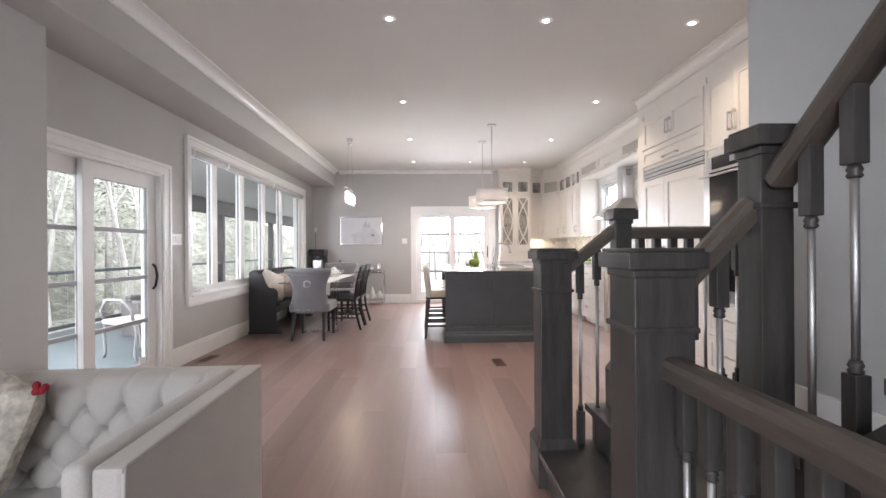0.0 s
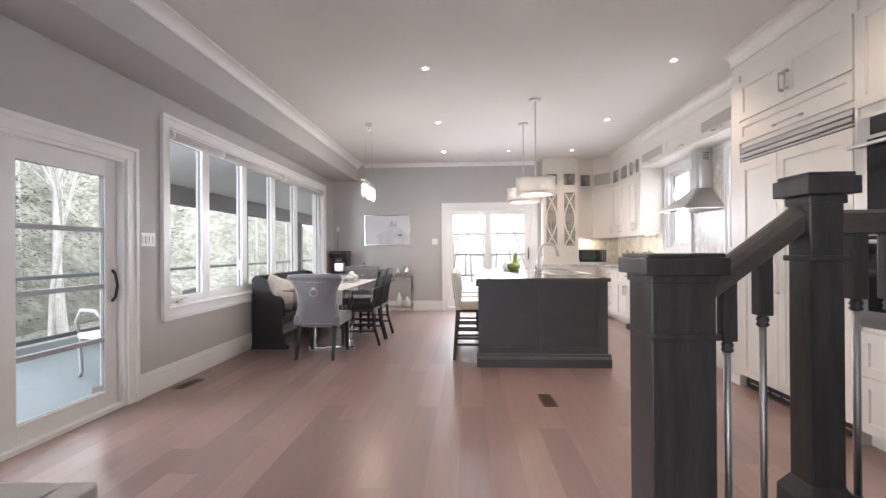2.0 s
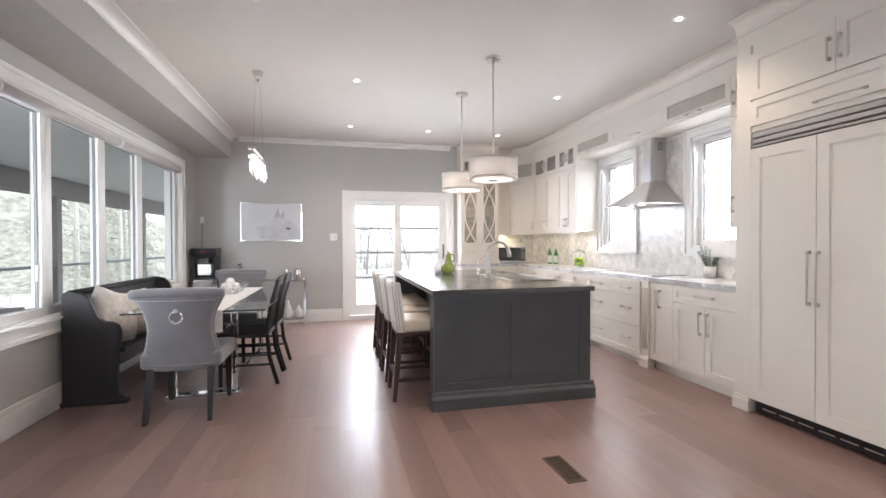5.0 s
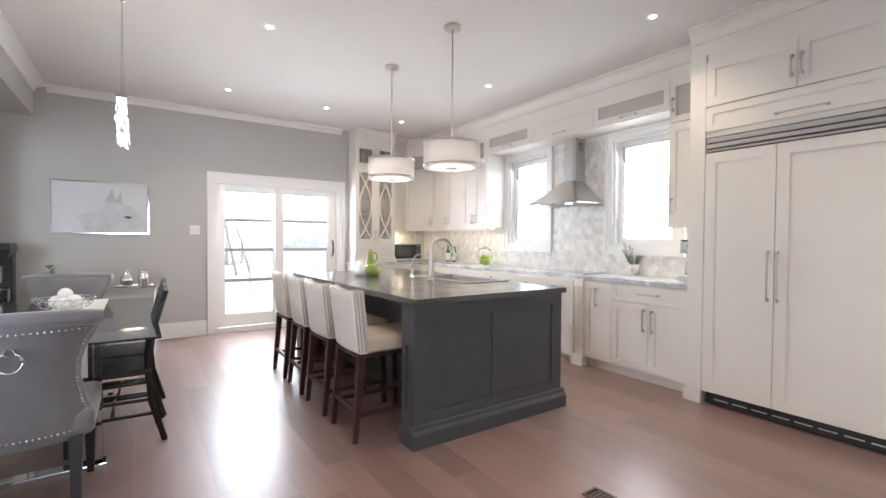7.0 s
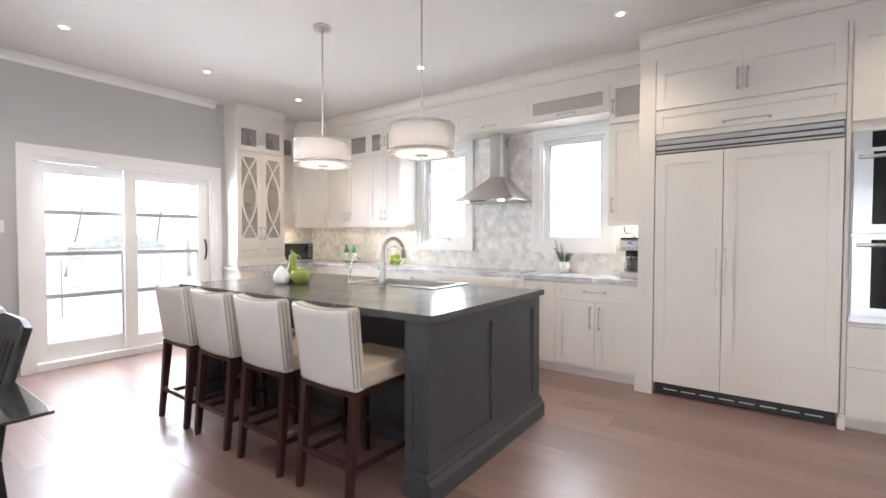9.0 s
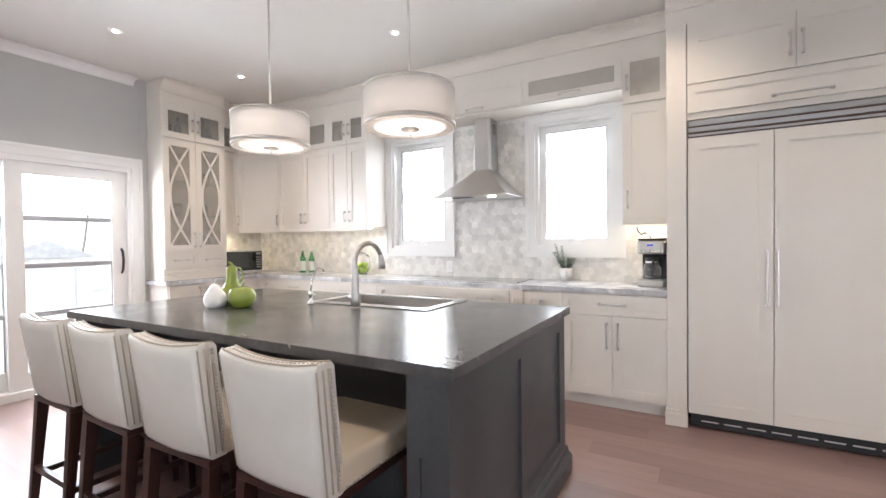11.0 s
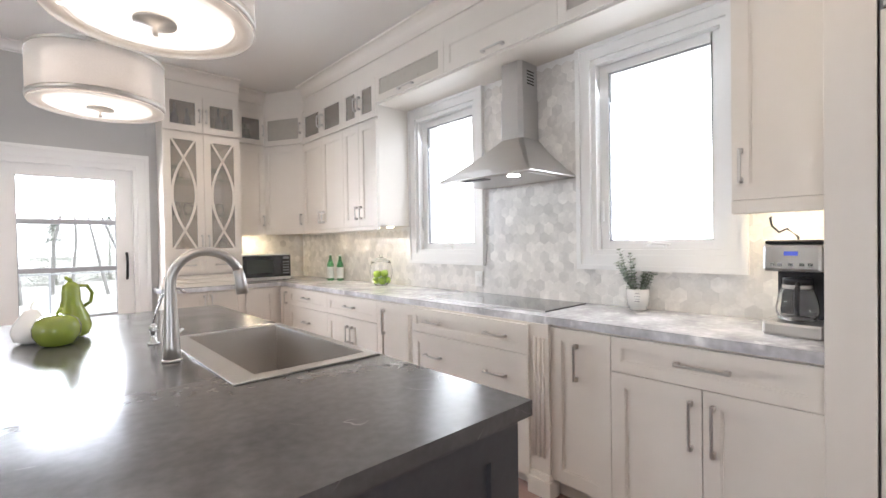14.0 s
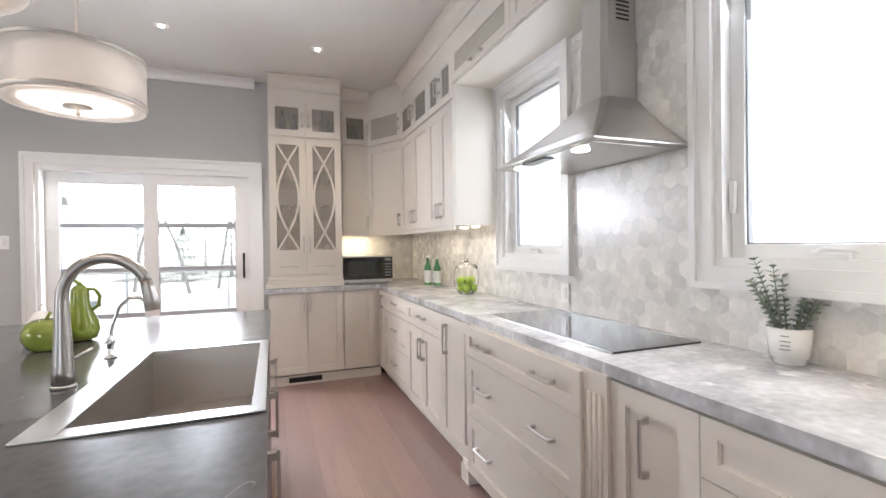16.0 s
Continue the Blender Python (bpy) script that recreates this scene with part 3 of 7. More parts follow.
# floor base with the stairwell left open
structure("floor", boxes((LEFT, 0.97, REAR, BACK, -0.15, -0.012), (0.97, RIGHT, 1.22, NOOK, -0.15, -0.012)), SUBFLOOR,
          "reddish brown wide-plank oak floor", "floor")
structure("stairwell", boxes((0.93, 0.97, REAR, 1.22, -2.6, -0.16), (0.97, STAIR_X, 1.22, 1.26, -2.6, -0.16), (0.93, STAIR_X, REAR, 1.26, -2.7, -2.6)),
          STAIRWALL, "plain grey stairwell walls going down", "wall")

# ---- stairs ----
stairs = thing("staircase", "dark stained timber stairs with a low landing", "stairs", kind="structure")
part("landing", boxes((1.13, STAIR_X, 1.22, 2.40, 0.0, 0.345), (1.10, STAIR_X, 1.20, 2.43, 0.345, 0.38), bevel=0.006), DARKWOOD, stairs)
part("tread", boxes((0.86, 1.13, 1.37, 2.39, 0.0, 0.155), (0.82, 1.13, 1.37, 2.42, 0.155, 0.19), bevel=0.006), DARKWOOD, stairs)
for i in range(10):
    y = 1.29 - 0.204 * i
    z = 0.38 + 0.19 * (i + 1)
    part("tread", boxes((1.16, STAIR_X, y - 0.204, y + 0.03, z - 0.035, z), (1.18, STAIR_X, y - 0.02, y, z - 0.19, z - 0.035), bevel=0.005), DARKWOOD, stairs)
bm = bmesh.new()
prism(bm, [(1.22, 0.38), (1.22, 0.56), (-0.78, 0.56 + 1.86), (-0.78, 0.30 + 1.86)], "x", 1.14, 1.165)
part("stringer", bm, DARKWOOD, stairs)
part("nosing", boxes((0.93, 0.985, REAR, 1.21, -0.16, 0.012), bevel=0.006), DARKWOOD, stairs)


def newel(x, y, w, z0, z1, label):
    """A square box newel with plinth, neck band and stepped cap."""
    n = thing("newel_post", label, "newel post", pose(x, y, z0), "newel posts")
    h, s = z1 - z0, w / 2
    part("shaft", boxes((-s, s, -s, s, 0, h - 0.06), bevel=0.004), DARKWOOD, n)
    bm = boxes((-s - 0.022, s + 0.022, -s - 0.022, s + 0.022, 0, 0.20), bevel=0.004)
    frustum(bm, (-s - 0.022, s + 0.022, -s - 0.022, s + 0.022), (-s, s, -s, s), 0.2005, 0.24)
    part("plinth", bm, DARKWOOD, n)
    part("neck_band", boxes((-s - 0.009, s + 0.009, -s - 0.009, s + 0.009, h - 0.222, h - 0.206), bevel=0.004), DARKWOOD, n)
    part("cap_moulding", boxes((-s - 0.006, s + 0.006, -s - 0.006, s + 0.006, h - 0.078, h - 0.0555), bevel=0.005), DARKWOOD, n)
    part("cap", boxes((-s - 0.024, s + 0.024, -s - 0.024, s + 0.024, h - 0.055, h - 0.0105), bevel=0.003), DARKWOOD, n)
    part("cap_top", boxes((-s - 0.016, s + 0.016, -s - 0.016, s + 0.016, h - 0.01, h), bevel=0.003), DARKWOOD, n)
    return n


newel(0.918, 2.386, 0.16, 0.0, 1.205, "square dark stained newel post at the foot of the steps")
newel(0.888, 1.285, 0.16, 0.0, 1.205, "square dark stained newel post at the head of the stairwell")
newel(1.262, 2.335, 0.080, 0.38, 1.405, "slim dark newel post on the landing corner")
newel(1.205, 1.272, 0.090, 0.38, 1.53, "tall slim dark newel post on the landing")


def handrail(p0, p1, label):
    """A moulded rail between two points."""
    p0, p1 = Vector(p0), Vector(p1)
    d = (p1 - p0)
    r = thing("handrail", label, "handrail", Matrix.Translation(p0) @ d.to_track_quat("Y", "Z").to_matrix().to_4x4(), "stair rails")
    L = d.length
    prof = [(-0.032, -0.030), (-0.022, -0.034), (0.022, -0.034), (0.032, -0.030), (0.032, 0.004), (0.026, 0.020), (0.012, 0.029),
            (-0.012, 0.029), (-0.026, 0.020), (-0.032, 0.004)]
    part("rail", made(prism, prof, "y", 0, L), RAILWOOD, r, "brown stained rounded rail")
    return r


handrail((0.985, 2.376, 1.10), (1.23, 2.345, 1.30), "short sloping dark timber rail up to the landing")
handrail((0.965, 1.29, 1.10), (1.165, 1.275, 1.32), "short sloping dark timber rail up to the landing")
handrail((1.30, 2.34, 1.285), (STAIR_X, 2.34, 1.285), "level dark timber rail guarding the landing")
handrail((0.91, 1.210, 0.895), (0.91, REAR, 0.895), "level dark timber rail guarding the stairwell")
handrail((1.200, 1.225, 1.385), (1.200, -0.5, 1.385 + 1.725 * 0.93), "long dark timber rail rising with the upper flight")


def baluster(x, y, z0, z1):
    """A steel bar between dark square ends."""
    b = thing("baluster", "brushed steel baluster with dark square wooden ends", "baluster", pose(x, y, z0), "stair balusters")
    h = z1 - z0
    for name, a, c, up in (("top_block", h - 0.17, h, False), ("bottom_block", 0, 0.17, True)):
        part(name, boxes((-0.018, 0.018, -0.018, 0.018, a, c), bevel=0.003), DARKWOOD, b)
    bm = bmesh.new()
    rod(bm, (0, 0, 0.17), (0, 0, h - 0.17), 0.0085, n=10)
    part("bar", bm, SATINSTEEL, b)
    for z in (0.17, h - 0.17 - 0.03):
        part("collar", made(lathe, [(0.012, z), (0.016, z + 0.006), (0.012, z + 0.012), (0.016, z + 0.018), (0.011, z + 0.03)], n=10), DARKWOOD, b)


for x, y, z, t in [(1.060, 2.37, 0.19, 1.14), (1.145, 2.36, 0.19, 1.21), (1.00, 1.29, 0.19, 1.12), (1.08, 1.28, 0.19, 1.21)]:
    baluster(x, y, z, t)
for i in range(7):
    baluster(1.365 + 0.085 * i, 2.34, 0.38, 1.255)
for i in range(14):
    baluster(0.91, 1.150 - 0.096 * i, 0.012, 0.880)
for i in range(9):
    y = 1.118 - 0.111 * i
    baluster(1.200, y, 0.57 + 0.19 * int((1.29 - y) / 0.204), 1.35 + (1.225 - y) * 0.93)

# ---- kitchen cabinets: built facing -y in their own space, x to the right ----
EASTWARD = -90          # turn for units that face -x


def pull(parent, kind, x, z, length, y=0.0, mat=None):
    """A flat bar pull on two square feet, at the front plane y."""
    bm = bmesh.new()
    h = length / 2
    f = 0.022
    if kind == "v":
        box(bm, x - 0.008, x + 0.008, y - 0.028, y, z - h, z - h + f)
        box(bm, x - 0.008, x + 0.008, y - 0.028, y, z + h - f, z + h)
        box(bm, x - 0.0055, x + 0.0055, y - 0.036, y - 0.026, z - h + 0.004, z + h - 0.004)
    else:
        box(bm, x - h, x - h + f, y - 0.028, y, z - 0.008, z + 0.008)
        box(bm, x + h - f, x + h, y - 0.028, y, z - 0.008, z + 0.008)
        box(bm, x - h + 0.004, x + h - 0.004, y - 0.036, y - 0.026, z - 0.0055, z + 0.0055)
    soften(bm, 0.002, 1)
    return part("handle", bm, mat or NICKEL, parent, "satin nickel bar handle")


def front(parent, name, x0, x1, z0, z1, y=0.0, rail=0.062, mat=None, glass=False, depth=0.020, gap=0.0018, recess=0.009, pane_mat=None):
    """A shaker front: four frame members round a recessed panel."""
    mat = mat or CREAM
    a, c, b, d = x0 + gap, x1 - gap, z0 + gap, z1 - gap
    r = min(rail, (c - a) * 0.3, (d - b) * 0.3)
    bm = boxes((a, a + r, y - depth, y, b, d), (c - r, c, y - depth, y, b, d),
               (a + r, c - r, y - depth, y, b, b + r), (a + r, c - r, y - depth, y, d - r, d))
    if not glass:
        box(bm, a + r, c - r, y - depth + recess, y, b + r, d - r)
        for sx0, sx1, sz0, sz1 in ((a + r, a + r + 0.006, b + r, d - r), (c - r - 0.006, c - r, b + r, d - r),
                                   (a + r + 0.006, c - r - 0.006, b + r, b + r + 0.006), (a + r + 0.006, c - r - 0.006, d - r - 0.006, d - r)):
            box(bm, sx0, sx1, y - depth + recess * 0.45, y, sz0, sz1)
    f = part(name, bm, mat, parent)
    if glass:
        g = part("pane", boxes((a + r, c - r, y - 0.010, y - 0.006, b + r, d - r)), pane_mat or CABGLASS, f, "frosted cabinet glass" if pane_mat else "clear cabinet glass")
        g.visible_shadow = False
    return f


def carcass(parent, w, depth, z0, z1, toe=0.0, mat=None, hollow=()):
    """The box of a cabinet; hollow lists the stretches of height that are open behind glass."""
    if hollow:
        dims, z = [], z0
        for a, c in hollow:
            dims += [(0.001, w - 0.001, 0.002, depth, z, a), (0.001, 0.02, 0.002, depth, a, c), (w - 0.02, w - 0.001, 0.002, depth, a, c),
                     (0.02, w - 0.02, depth - 0.02, depth, a, c)]
            z = c
            part("lining", boxes((0.024, w - 0.024, depth - 0.026, depth - 0.022, a + 0.003, c - 0.003), (0.024, w - 0.024, 0.02, depth - 0.03, a + 0.0005, a + 0.004)), LINING, parent, "shadowed inner back and shelf")
        return part("body", boxes(*dims, (0.001, w - 0.001, 0.002, depth, z, z1)), mat or CREAM, parent)
    return part("body", boxes((0.001, w - 0.001, 0.002, depth, z0 + toe, z1), *([(0.001, w - 0.001, 0.05, depth, z0, z0 + toe)] if toe else [])),
                mat or CREAM, parent)


def unit(label, m, w, depth, z0, z1, toe=0.0, name="base_cabinet", group="kitchen cabinets", category="cabinet", hollow=()):
    u = thing(name, label, category, m, group)
    carcass(u, w, depth, z0, z1, toe, hollow=hollow)
    return u


def east_at(y_left, x_front=2.87):
    return pose(x_front, y_left, 0, 0, 0, EASTWARD)


BW = RIGHT - 2.87 - 0.002       # depth of the east base run
TOE, TOP = 0.10, 0.885

# east run, from the corner to the fridge
u = unit("narrow cream base cabinet with one door", east_at(9.74), 0.21, BW, 0, TOP, TOE)
d = front(u, "door", 0.0, 0.21, TOE, TOP - 0.01, rail=0.05)
pull(d, "v", 0.165, 0.77, 0.13, -0.02)

u = unit("cream base cabinet with three drawers", east_at(9.53), 0.80, BW, 0, TOP, TOE)
for z0, z1 in ((0.70, 0.875), (0.41, 0.70), (TOE, 0.41)):
    d = front(u, "drawer", 0, 0.80, z0, z1)
    pull(d, "h", 0.40, (z0 + z1) / 2 + 0.01, 0.14, -0.02)

u = unit("cream base cabinet with a drawer over two doors", east_at(8.73), 0.78, BW, 0, TOP, TOE)
d = front(u, "drawer", 0, 0.78, 0.70, 0.875)
pull(d, "h", 0.39, 0.79, 0.16, -0.02)
for x0, x1, hx in ((0, 0.39, 0.355), (0.39, 0.78, 0.425)):
    d = front(u, "door", x0, x1, TOE, 0.70)
    pull(d, "v", hx, 0.56, 0.15, -0.02)

u = unit("narrow cream pull-out base cabinet", east_at(7.95), 0.39, BW, 0, TOP, TOE)
d = front(u, "door", 0, 0.39, TOE, 0.875)
pull(d, "v", 0.10, 0.73, 0.19, -0.02)


def fluted_post(y_left, w, label):
    p = thing("cabinet_pilaster", label, "pilaster", pose(2.835, y_left, 0, 0, 0, EASTWARD), "cabinet pilasters")
    bm = boxes((0, w, 0.0, 0.06, 0.12, TOP))
    for k in range(3):
        x = w * (0.26 + 0.24 * k)
        rod(bm, (x, -0.001, 0.20), (x, -0.001, TOP - 0.07), w * 0.06, n=8)
    part("shaft", bm, CREAM, p)
    part("foot", boxes((-0.012, w + 0.012, -0.018, 0.07, 0, 0.09), (-0.006, w + 0.006, -0.009, 0.06, 0.09, 0.12), bevel=0.004), CREAM, p)


fluted_post(7.565, 0.075, "cream fluted pilaster with a block foot")
fluted_post(6.525, 0.115, "cream fluted pilaster with a block foot")

u = unit("wide cream drawer cabinet under the cooktop", east_at(7.49, 2.84), 0.965, BW + 0.03, 0, TOP, TOE)
for z0, z1 in ((0.715, 0.875), (0.40, 0.715), (TOE - 0.02, 0.40)):
    d = front(u, "drawer", 0, 0.965, z0, z1)
    for hx in (0.22, 0.745):
        pull(d, "h", hx, (z0 + z1) / 2 + (0.02 if z1 < 0.8 else 0), 0.16, -0.02)

u = unit("narrow cream base cabinet with one door", east_at(6.41), 0.32, BW, 0, TOP, TOE)
d = front(u, "door", 0, 0.32, TOE, 0.875)
pull(d, "v", 0.15, 0.72, 0.18, -0.02)

u = unit("cream base cabinet with a drawer over two doors", east_at(6.09), 0.748, BW, 0, TOP, TOE)
d = front(u, "drawer", 0, 0.748, 0.715, 0.875)
pull(d, "h", 0.375, 0.80, 0.20, -0.02)
for x0, x1, hx in ((0, 0.375, 0.335), (0.375, 0.748, 0.415)):
    d = front(u, "door", x0, x1, TOE, 0.715)
    pull(d, "v", hx, 0.565, 0.20, -0.02)

# north corner run
u = unit("cream base cabinet with three doors under the hutch", pose(1.80, 9.75, 0), 1.06, NOOK - 9.75 - 0.002, 0, TOP, TOE)
for x0, x1, hx in ((0.01, 0.345, 0.315), (0.345, 0.685, 0.375), (0.695, 1.0, None)):
    d = front(u, "door", x0, x1, TOE, 0.875)
    if hx:
        pull(d, "v", hx, 0.775, 0.15, -0.02)
part("kick_board", boxes((0, 1.06, -0.006, 0.05, 0, 0.085)), CREAM, u)
bm = boxes((0.17, 0.475, -0.010, -0.007, 0.022, 0.07))
part("toe_vent", bm, BLACKMETAL, u, "dark floor vent grille")
structure("baseboard_jog", boxes((1.70, 1.78, BACK - 0.024, BACK, 0, 0.16)), TRIM, "short white baseboard", "baseboard")

# stone worktop along both runs
bm = boxes((1.765, 2.845, 9.715, NOOK - 0.001, 0.885, 0.925), (2.845, RIGHT - 0.001, 5.30, NOOK - 0.001, 0.885, 0.925))
bmesh.ops.remove_doubles(bm, verts=bm.verts, dist=1e-5)
tagged(part("worktop", bm, QUARTZ), "mottled grey and white polished stone worktop", "worktop")

# wall cabinets
UPX = 3.08
UD = RIGHT - UPX - 0.002


def glazed_top(u, x0, x1, hx, z0=2.372, z1=2.70, y=0.0, pane_mat=None):
    f = front(u, "glass_door", x0, x1, z0, z1, y, rail=0.055, glass=True, pane_mat=pane_mat)
    pull(f, "v", hx, z0 + 0.16, 0.12, y - 0.02)


u = unit("tall cream wall cabinet with small glazed doors above", pose(UPX, 9.60, 0, 0, 0, EASTWARD), 1.37, UD, 1.46, 2.74, name="wall_cabinet", hollow=((2.40, 2.69),))
cuts = [0, 0.42, 0.83, 1.10, 1.37]
for i in range(4):
    a, c = cuts[i], cuts[i + 1]
    hx = c - 0.035 if i % 2 == 0 else a + 0.035
    d = front(u, "door", a, c, 1.46, 2.355)
    pull(d, "v", hx, 1.58, 0.12, -0.02)
    glazed_top(u, a, c, hx)
part("light_rail", boxes((0, 1.37, -0.022, 0.0, 1.425, 1.46), bevel=0.003), CREAM, u)
for x in (0.22, 0.62, 0.98, 1.20):
    part("puck_light", made(lathe, [(0.0001, 1.447), (0.028, 1.448), (0.034, 1.4595)], x, 0.235, 18), LEDGLOW, u, "warm round puck light")

u = unit("cream wall cabinet with one door and a glazed top", pose(2.535, 10.05, 0), 0.295, NOOK - 10.052, 1.46, 2.74, name="wall_cabinet", hollow=((2.43, 2.71),))
d = front(u, "door", 0, 0.295, 1.46, 2.385)
pull(d, "v", 0.265, 1.58, 0.12, -0.02)
glazed_top(u, 0, 0.295, 0.27, 2.40, 2.735)
part("light_rail", boxes((0, 0.295, -0.022, 0.0, 1.425, 1.46), bevel=0.003), CREAM, u)
part("underlight", boxes((0.03, 0.27, 0.15, 0.185, 1.448, 1.458)), LEDGLOW, u, "warm glowing light strip")

corner = thing("corner_cabinet", "diagonal cream corner wall cabinet with a glazed top", "cabinet", pose(2.83, 10.05, 0, 0, 0, -math.degrees(math.atan2(0.45, 0.25))), "kitchen cabinets")
DW = math.hypot(0.45, 0.25)
carcass(corner, DW, 0.28, 1.46, 2.74, hollow=((2.41, 2.70),))
d = front(corner, "door", 0, DW, 1.46, 2.37)
pull(d, "v", DW - 0.035, 1.58, 0.12, -0.02)
glazed_top(corner, 0, DW, DW - 0.03, 2.385, 2.72, pane_mat=FROSTED)
part("light_rail", boxes((0, DW, -0.022, 0.0, 1.425, 1.46), bevel=0.003), CREAM, corner)

u = unit("narrow cream wall cabinet with a small glazed door above", pose(UPX, 5.665, 0, 0, 0, EASTWARD), 0.322, UD, 1.46, 2.74, name="wall_cabinet", hollow=((2.38, 2.69),))
d = front(u, "door", 0, 0.322, 1.46, 2.33)
pull(d, "v", 0.035, 1.60, 0.14, -0.02)
glazed_top(u, 0, 0.322, 0.035, 2.345, 2.72, pane_mat=FROSTED)
part("light_rail", boxes((0, 0.322, -0.022, 0.0, 1.405, 1.46), bevel=0.003), CREAM, u)
part("underlight", boxes((0.04, 0.27, 0.20, 0.23, 1.448, 1.458)), LEDGLOW, u, "warm glowing light strip")

# bridge of flap cabinets over the windows
u = unit("cream bridge cabinet with glazed flaps over the windows", pose(UPX, 8.23, 0, 0, 0, EASTWARD), 2.565, UD, 2.47, 2.74, name="bridge_cabinet", hollow=((2.50, 2.70),))
for a, c, glass in ((0.0, 0.84, True), (0.84, 1.75, False), (1.75, 2.565, True)):
    f = front(u, "flap_door", a, c, 2.48, 2.72, rail=0.055, glass=glass, pane_mat=FROSTED)
    pull(f, "h", (a + c) / 2, 2.51, 0.18, -0.02)

# glazed hutch
HX, HY, HW = 1.82, 9.84, 0.68
h = unit("tall cream glazed hutch with curved crossed mullions", pose(HX, HY, 0), HW, NOOK - HY - 0.002, 0.926, 2.80, name="hutch", category="hutch", hollow=((1.25, 2.35), (2.42, 2.71)))
part("plinth_moulding", boxes((-0.045, HW + 0.005, -0.075, 0.0, 0.926, 0.965), (-0.03, HW + 0.005, -0.05, 0.0, 0.965, 1.0),
                              (-0.02, HW + 0.002, -0.03, 0.0, 1.0, 1.035), bevel=0.006), CREAM, h)
for a, c in ((0.0, HW / 2), (HW / 2, HW)):
    d = front(h, "drawer", a, c, 1.045, 1.215, rail=0.035)
    pull(d, "h", (a + c) / 2, 1.13, 0.17, -0.02)
    hx = c - 0.03 if a == 0 else a + 0.03
    f = front(h, "glass_door", a, c, 1.225, 2.375, rail=0.062, glass=True)
    pull(f, "v", hx, 1.34, 0.16, -0.02)
    x0, x1, z0, z1 = a + 0.064, c - 0.064, 1.289, 2.311
    for s in (1, -1):
        bm = bmesh.new()
        pts = []
        for i in range(17):
            t = i / 16
            u_ = (x0 + x1) / 2 + s * ((x1 - x0) / 2 - 0.004) * (2 * math.sin(math.pi * t) - 1) * 0.98
            pts.append((u_, z0 + (z1 - z0) * t))
        for p, q in zip(pts, pts[1:]):
            vs = []
            for (px, pz) in (p, q):
                vs.append([bm.verts.new((min(max(px + o, x0), x1), yy, pz)) for o, yy in ((-0.011, -0.018), (0.011, -0.018), (0.011, -0.009), (-0.011, -0.009))])
            for k in range(4):
                j = (k + 1) % 4
                bm.faces.new((vs[0][k], vs[0][j], vs[1][j], vs[1][k]))
        part("mullion", bm, CREAM, f, "curved cream mullion")
    g = front(h, "glass_door", a, c, 2.39, 2.735, rail=0.062, glass=True)
    pull(g, "v", hx, 2.55, 0.13, -0.02)
for z in (1.60, 1.95):
    part("shelf", boxes((0.022, HW - 0.022, 0.03, NOOK - HY - 0.04, z, z + 0.008)), GLASS, h, "clear glass shelf")


def shelf_bottle(x, y, z, h, mat=BLUEGLASS, label="dark blue glass bottle in the glazed cabinet"):
    b_ = thing("bottle", label, "bottle", pose(x, y, z), "bottles in the glazed cabinets")
    part("glass", made(lathe, [(0, 0), (0.034, 0.002), (0.036, 0.02), (0.036, h * 0.45), (0.028, h * 0.58), (0.013, h * 0.70), (0.012, h * 0.95), (0.015, h * 0.96), (0.015, h), (0, h)], n=16), mat, b_)


def shelf_glass(x, y, z, mat, label, r=0.035, h=0.11):
    b_ = thing("glassware", label, "glass", pose(x, y, z), "glassware in the hutch")
    part("vessel", made(lathe, [(0, 0), (r * 0.8, 0.002), (r, h * 0.4), (r, h), (r - 0.003, h), (r - 0.004, h * 0.4), (0, 0.008)], n=16), mat, b_)


for x, hgt in ((0.13, 0.25), (0.24, 0.22), (0.52, 0.27), (0.58, 0.20)):
    shelf_bottle(HX + x, HY + 0.12, 2.4245, hgt)
for z, row in ((1.2545, ((0.12, 0), (0.22, 2), (0.45, 0), (0.55, 1))), (1.608, ((0.14, 1), (0.24, 1), (0.44, 0), (0.53, 1))), (1.958, ((0.13, 1), (0.22, 0), (0.46, 1), (0.56, 1)))):
    for x, k in row:
        shelf_glass(HX + x, HY + 0.16, z, (WHITECERAMIC, GLASS, TANSEAT)[k], ("white cup on the hutch shelf", "clear drinking glass on the hutch shelf", "amber jar on the hutch shelf")[k], 0.04, (0.09, 0.13, 0.15)[k])
for x, hgt in ((2.63, 0.20), (2.72, 0.17), (2.68, 0.22)):
    shelf_bottle(x, 10.2 + (x - 2.68) * 0.4, 2.4345, hgt, LEGWOOD, "small dark bottle in the glazed cabinet")

# frieze and crown above all the cabinets
bm = boxes((HX, HX + HW, HY + 0.004, NOOK, 2.80, CEIL - 0.002), (HX + HW, 2.83, 10.054, NOOK, 2.741, CEIL - 0.002), (UPX + 0.004, RIGHT, 5.30, 9.60, 2.741, CEIL - 0.002))
prism(bm, [(2.83, 10.054), (3.084, 9.60), (3.43, 9.60), (3.43, 10.42), (2.83, 10.42)], "z", 2.741, CEIL - 0.002)
structure("cabinet_frieze", bm, CREAM, "plain cream frieze above the wall cabinets", "trim")
bm = bmesh.new()
cove(bm, "y", UPX + 0.004, 5.36, 9.60, -1, 0.12, 0.09)
cove(bm, "x", HY + 0.004, HX, HX + HW, -1, 0.12, 0.09)
cove(bm, "x", 10.054, HX + HW, 2.83, -1, 0.12, 0.09)
structure("crown_cabinet", bm, CREAM, "cream crown moulding above the cabinets", "trim")

